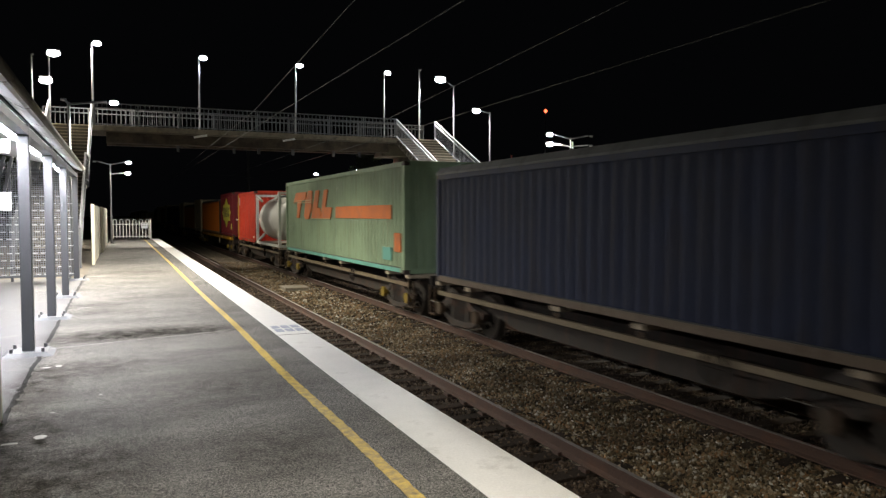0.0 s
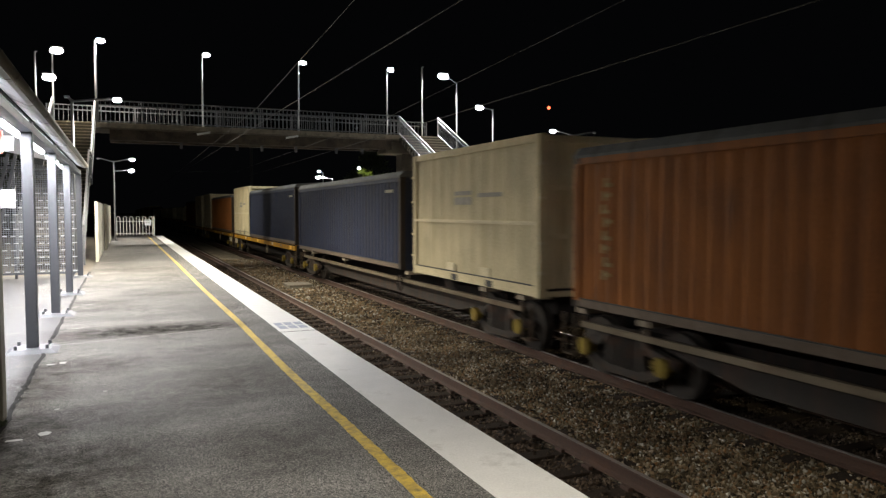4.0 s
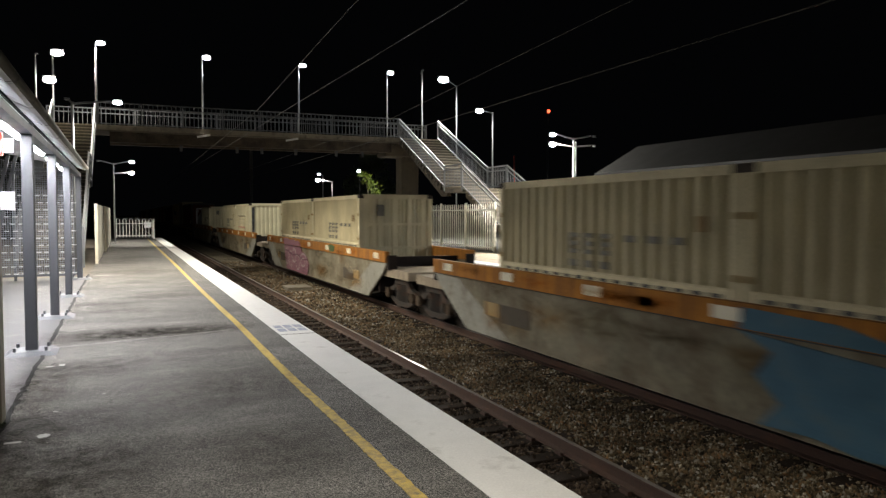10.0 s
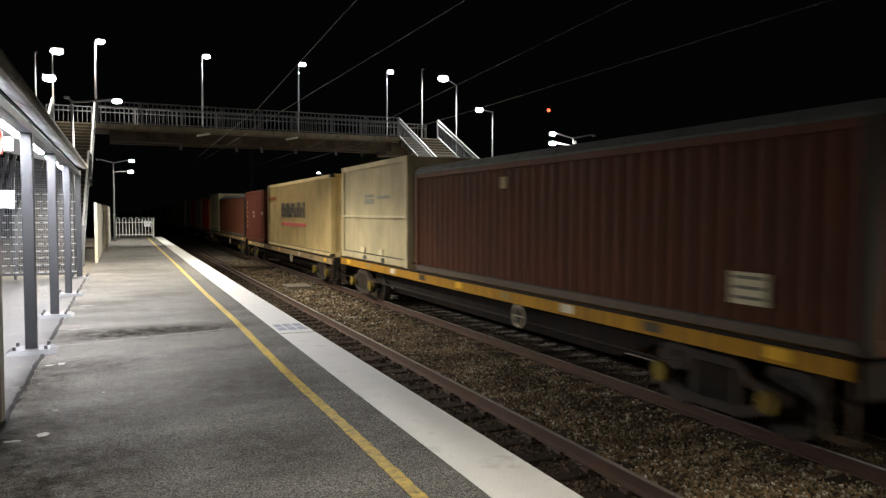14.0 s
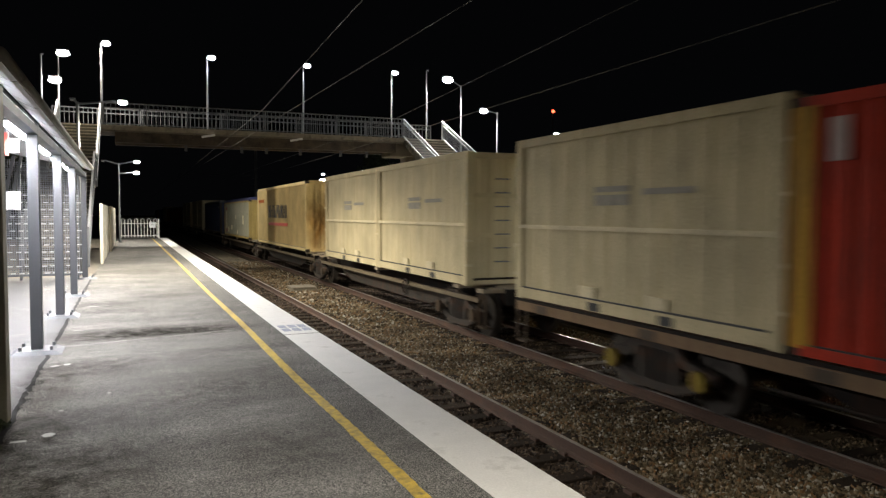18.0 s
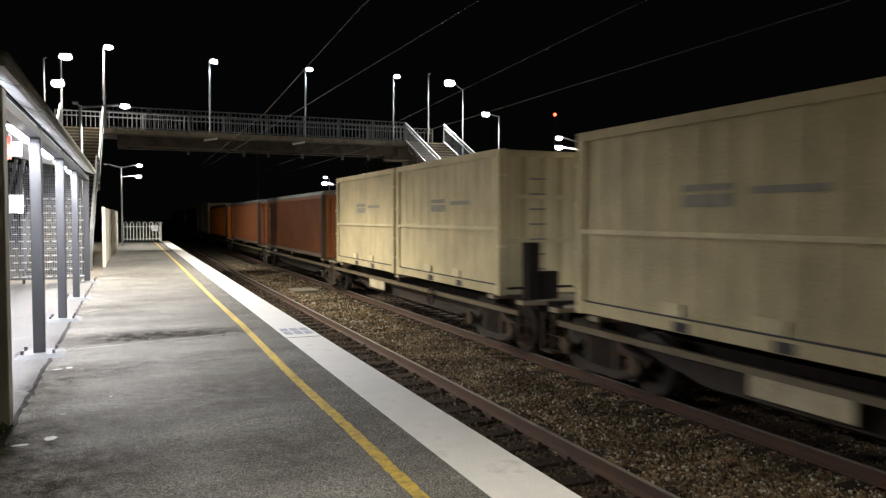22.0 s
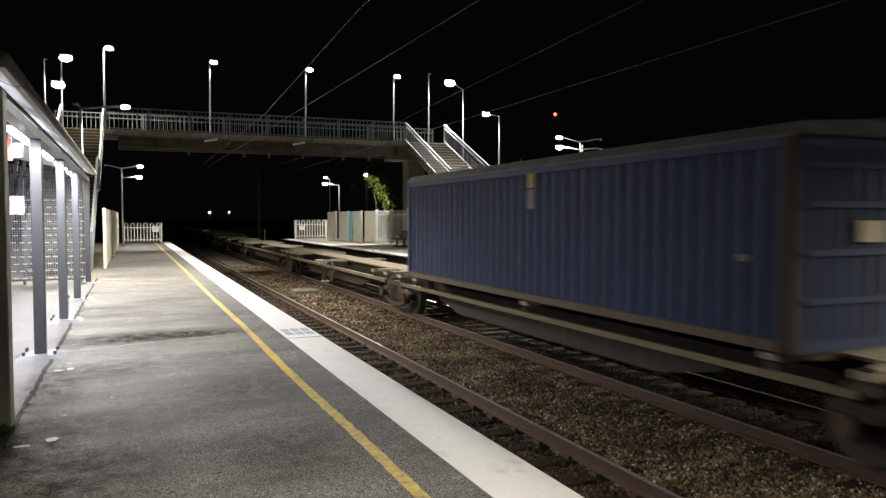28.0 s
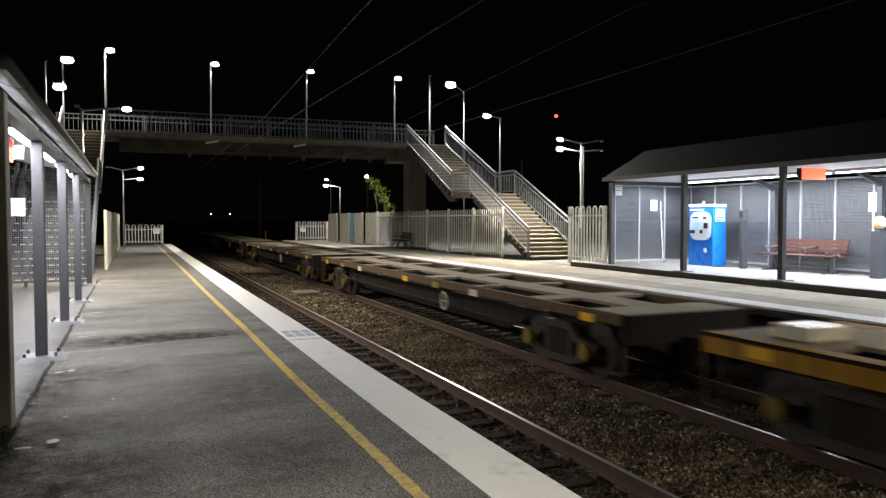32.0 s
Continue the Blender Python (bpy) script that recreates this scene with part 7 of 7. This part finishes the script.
notice("notice", "white paper notice on the grey wall panel", pose(15.0, 18.57, 1.88), .26, .34, "paper", 0)
notice("platform_sign", "small white sign at the shelter corner", pose(13.62, 18.5, 2.34), .26, .32, "paper", 2)
notice("notice_board", "white framed notice with a red header on the back wall", pose(16.45, 12.2, 1.8, 0, 0, -90), .42, .46, "paper", 1, bar_col="logo_red")
orange = thing("hanging_sign", "glowing orange-red hanging sign under the soffit", "sign", at=pose(14.4, 12.3, 2.5))
part("case", bx(B(), -.4, .4, -.06, .06, 0, .3), "black_steel", orange, "", .006)
part("face", bx(B(), -.37, .37, -.066, -.06, .02, .28), "sign_glow", orange, "lit orange-red face")
part("bracket", bar(B(), (0, 0, .3), (0, 0, .33), .02, 8), "black_steel", orange)
hp = thing("help_point", "dark help point post with an orange-yellow dome", "help point", at=pose(15.8, 11.62, Z2))
part("post", bx(B(), -.16, .16, -.12, .12, 0, 1.1), "grey_post", hp, "", .01)
bm = B()
bmesh.ops.create_uvsphere(bm, u_segments=16, v_segments=10, radius=.155)
part("dome", bm, "dome_yellow", hp, "orange-yellow dome", smooth=True, at=pose(0, 0, 1.28))
part("face", bar(B(), (-.08, -.115, 1.28), (-.105, -.15, 1.28), .075, 14), "paper", hp, "white round face")
part("neck", bx(B(), -.06, .06, -.06, .06, 1.1, 1.16), "grey_post", hp)
down = thing("graffiti_streak", "pale scratched streaks on the end panel", "graffiti", at=pose(15.35, 18.58, .4))
for i in range(6):
    part("streak", bx(B(), -.02 * i, .04 - .02 * i, -.003, 0, .3 * i, .3 * i + .28), "paper", down)
g3 = thing("exit_sign", "small white sign on the palisade fence", "sign", at=pose(14.33, 22.2, 1.65))
part("board", bx(B(), -.03, -.02, -.16, .12, 0, .25), "paper", g3)
curve = bpy.data.curves.new("lettering", "FONT")
curve.body, curve.size, curve.extrude = "EXIT", .13, .001
curve.materials.append(M["plain_black"])
word = new("lettering", curve)
word.parent, word.matrix_basis = g3, pose(-.0315, .1, .08, 90, 0, -90)
cab = thing("blue_cabinet", "pale blue door in the fence on the far platform", "door", at=pose(13.08, 46.2, PLAT2))
part("door", bx(B(), -.04, .0, -.5, .5, .05, 1.92), "pale_blue", cab)

# ---- left shelter: its things ----
notice("notice", "blank white notice sheet on the shelter post", pose(-1.58, 12.7, 1.68), .19, .27, "concrete_white", 0)
hs = thing("hanging_sign", "red and white sign hanging under the shelter roof", "sign", at=pose(-1.25, 10.0, 2.3))
part("red_face", bx(B(), -.16, -.03, -.03, .03, 0, .27), "logo_red", hs, "red half")
part("white_face", bx(B(), -.02, .08, -.03, .03, .04, .2), "concrete_white", hs, "white half with dark figure")
part("figure_bar", bx(B(), .0, .07, -.034, -.03, .07, .16), "mark_grey", hs)
part("hanger", bar(B(), (-.06, 0, .27), (-.06, 0, .37), .012, 6), "galv", hs)
wl = thing("wall_lamp", "small lit lamp above the climbing vine", "lamp", at=pose(13.65, 44.6, 4.3))
part("bracket", bar(B(), (.1, 0, -4.2), (.02, 0, -.05), .02, 6), "mast_dark", wl)
bm = B()
bmesh.ops.create_uvsphere(bm, u_segments=10, v_segments=6, radius=.11)
part("globe", bm, "lens", wl, "glowing round globe", smooth=True)
# bars added in front for the stair rail that shows through the mesh
for k in range(2):
    bm = B()
    beam(bm, (-2.95 - .16 * k, 20.17, .06), (-2.32 - .16 * k, 20.17, 3.0), .07, .05, (0, 1, 0))
    tagged(part("diagonal_brace", bm, "galv"), "galvanised diagonal bar standing in for the stair rail behind the mesh", "brace", "wall braces")

notice("notice", "small white notice on the platform end gate", pose(1.45, 51.59, .72), .4, .38, "paper", 2)
notice("notice", "small white notice on the far platform gate", pose(11.4, 52.965, .75), .4, .3, "paper", 2)

# ---- wires, mast, signal ----
def wire(name, label, pts, r):
    r *= 1.05
    bm = B()
    for a, b in zip(pts, pts[1:]):
        bar(bm, a, b, r, 5)
    return tagged(part(name, bm, "wire"), label, "overhead wire", "overhead wires")


wire("contact_wire", "thin dark contact wire over the near track", [(2.5, -40, 4.72), (3.2, 10.7, 4.74), (3.78, 22.7, 4.76), (4.1, 62, 4.8), (3.9, 300, 4.8)], .008)
wire("catenary_wire", "dark catenary wire over the near track", [(4.95, -40, 4.7), (4.65, 10.1, 4.74), (4.56, 22.4, 4.76), (4.4, 62, 4.8), (4.0, 300, 4.8)], .008)
wire("contact_wire", "thin dark contact wire over the far track", [(5.4, -30, 4.7), (6.88, 9.2, 4.74), (8.16, 23.4, 4.76), (8.3, 62, 4.8), (7.9, 300, 4.8)], .006)
wire("feeder_wire", "pale lit wire beyond the far track", [(9.2, -30, 4.7), (9.53, 8.06, 4.74), (9.86, 21.2, 4.76), (10.3, 62, 4.8), (10.3, 300, 4.8)], .011)
mast = thing("overhead_mast", "dark steel mast carrying the overhead wires", "mast", at=pose(9.75, 62, -1.6))
part("column", bx(B(), -.11, .11, -.11, .11, 0, 9), "mast_dark", mast)
part("arm", bar(B(), (.6, 0, 6.42), (-6.0, 0, 6.42), .025, 6), "mast_dark", mast)
mast2 = thing("overhead_mast", "dark steel mast behind the shelter", "mast", at=pose(20.6, 14.2, PLAT2 - .02))
part("column", bx(B(), -.16, .16, -.16, .16, 0, 12), "black_steel", mast2)
sg = thing("signal_mast", "tall dark mast with a small red lamp", "mast", at=pose(36.9, 60, -1.62))
part("pole", bar(B(), (0, 0, 0), (0, 0, 12.8), .08, 8, .05), "black_steel", sg)
bm = B()
bmesh.ops.create_uvsphere(bm, u_segments=12, v_segments=8, radius=.16)
part("red_lamp", bm, "red_glow", sg, "glowing red lamp", smooth=True, at=pose(0, -.1, 12.95))
# red light on this post is put into its colour
mk = thing("marker_post", "thin post beyond the stairs, coloured for red light on it", "post", at=pose(33.3, 60, -1.62))
part("post", bar(B(), (0, 0, 0), (0, 0, 8.7), .07, 8), "logo_red", mk)
for x in (3.59, 7.81):
    st = thing("bridge_strip_light", "pale unlit strip fitting under the bridge edge", "light fitting", at=pose(x, BR0 - .14, 5.34))
    part("housing", beam(B(), (-.3, 0, -.06), (.3, 0, .06), .1, .09), "soffit", st)
for x in (2.6, 5.2, 6.4, 8.1, 10.2, 11.6):
    br = thing("cable_bracket", "small dark bracket hanging below the footbridge", "bracket", "bracket row", pose(x, BR0 + .35, DECK - .72))
    part("hanger", bx(B(), -.06, .06, -.06, .06, -.28, 0), "steel_dark", br)
pp = thing("trackside_post", "short pale post beside the far track", "post", at=pose(10.2, 62, -1.6))
part("post", bx(B(), -.05, .05, -.05, .05, 0, 2.3), "sill_orange", pp)


# ---- vine and dark trees behind ----
def foliage(name, label, cat, at, blobs, count, leaf, material, seed, trunk=None):
    r = np.random.RandomState(seed)
    t = thing(name, label, cat, at=at)
    verts, faces = [], []
    for _ in range(count):
        cx, cy, cz, sx, sy, sz = blobs[r.randint(len(blobs))]
        d = r.normal(size=3)
        d /= np.linalg.norm(d)
        p = np.array((cx, cy, cz)) + d * np.array((sx, sy, sz)) * r.uniform(.3, 1) ** .5
        a, b = r.normal(size=3), r.normal(size=3)
        a /= np.linalg.norm(a)
        b -= a * a.dot(b)
        b /= np.linalg.norm(b)
        s = leaf * r.uniform(.6, 1.3)
        k = len(verts)
        verts += [tuple(p - a * s), tuple(p + b * s * .45), tuple(p + a * s), tuple(p - b * s * .45)]
        faces.append((k, k + 1, k + 2, k + 3))
    me = bpy.data.meshes.new("leaves")
    me.from_pydata(verts, [], faces)
    me.materials.append(M[material])
    ob = new("leaves", me)
    ob.parent = t
    if trunk:
        bm = B()
        for p, q, ra, rb in trunk:
            bar(bm, p, q, ra, 8, rb)
        part("trunk", bm, "bark", t)
    return t


foliage("climbing_vine", "green leafy vine hanging by the bridge pier, lit by a lamp", "vine", pose(13.7, 42.5, PLAT2), [(-.1, 1.3, 4.0, .3, .4, .2), (.15, 1.0, 3.75, .3, .4, .3), (.3, .7, 3.3, .3, .45, .4), (.5, .3, 2.8, .25, .4, .3), (.6, .2, 2.3, .22, .35, .45), (.7, -.2, 1.7, .3, .3, .3), (.45, .5, 3.0, .5, .6, .6), (.75, 0, 2.0, .45, .5, .6), (.2, .9, 3.5, .45, .5, .4)], 520, .1, "leaf", 3, [((0, .3, 0), (0, .2, 2.4), .05, .04), ((0, .2, 2.4), (0, 1.1, 3.9), .04, .02)])
for k, (x, y, h) in enumerate(((24, 74, 10), (-9, 66, 9))):
    foliage("tree", "dark leafy tree in the night behind the platform", "tree", pose(x, y, -1.6), [(0, 0, h * .7, 2.4, 2.4, 2.2), (1.4, .4, h * .55, 1.8, 1.6, 1.5), (-1.5, -.3, h * .6, 1.7, 1.7, 1.6), (.3, .8, h * .9, 1.4, 1.4, 1.2)], 2600, .22, "leaf_dark", 20 + k, [((0, 0, 0), (0, 0, h * .55), .25, .16), ((0, 0, h * .45), (1.3, .4, h * .62), .12, .05), ((0, 0, h * .5), (-1.3, -.3, h * .65), .12, .05)])
for k, (x, y) in enumerate(((-.9, 6.3), (-.96, 6.05), (-.88, 5.7))):
    foliage("weed_tuft", "small dark weed tuft at the foot of the shelter column", "weed", pose(x, y, 0), [(0, 0, .03, .06, .07, .04)], 40, .03, "leaf_dark", 60 + k, [((0, 0, 0), (0, 0, .04), .01, .005)])


# ---- lamps that light the place ----
POLE = (1.0, 0.93, 0.79)
for x, y, z, w in ((.45, 45.2, 4.3, 220), (15.15, 24.3, 4.4, 1400), (13.2, 52, 4.1, 200)):
    lamp("pole_light", "AREA", (x, y, z), (x + .5, y, 0), w, POLE, .3, .5)
lamp("pole_light", "SPOT", (-.09, 22.0, 4.4), (-.09, 22.0, 0), 1800, POLE, .2, 157, .5)
lamp("pole_light", "SPOT", (-.09, -1.2, 4.4), (.1, -1.1, 0), 1150, POLE, .2, 126, .5)
lamp("pole_light", "SPOT", (15.15, -.7, 4.45), (14.9, -.5, 0), 1500, (1.0, 0.88, 0.6), .2, 150, .3)
lamp("flood_light", "AREA", (17.2, 39.2, 8.9), (15.5, 31, 0), 1700, (1.0, 0.97, 0.88), .4, .4)
lamp("flood_light", "AREA", (-2.75, 39.4, 8.7), (-1.5, 30, 0), 650, POLE, .4, .4)
lamp("stair_light", "AREA", (15.6, 31.4, 6.2), (15.2, 31.0, 0), 160, (1.0, 0.97, 0.88), .3, .3)
lamp("vine_light", "POINT", (13.5, 44.4, 4.2), (13.5, 44.4, 0), 14, (1.0, 0.97, 0.8), .08)
lamp("bridge_light", "AREA", (-.85, BR0, 9.1), (-1.5, BR0 - 2.5, 0), 480, POLE, .3, .3)
for x in (4.0, 8.88, 13.8):
    lamp("bridge_light", "AREA", (x, BR1 - .1, 9.1), (x, BR1 - .3, 0), 120, COOL, .3, .3)
# the tubes under the shelter's eave shine down over the platform
eave_light = lamp("shelter_light", "AREA", (-1.2, 13.2, 2.5), (-1.2, 13.2, 0), 390, (0.95, 0.94, 0.95), .12, 11.2)
eave_light.matrix_world = pose(-1.2, 13.2, 2.5, 0, -5, 0)
lamp("shelter_light", "AREA", (15.2, 8, 2.62), (15.2, 8, 0), 1050, (0.86, 0.92, 1.0), .12, 20)
motions()
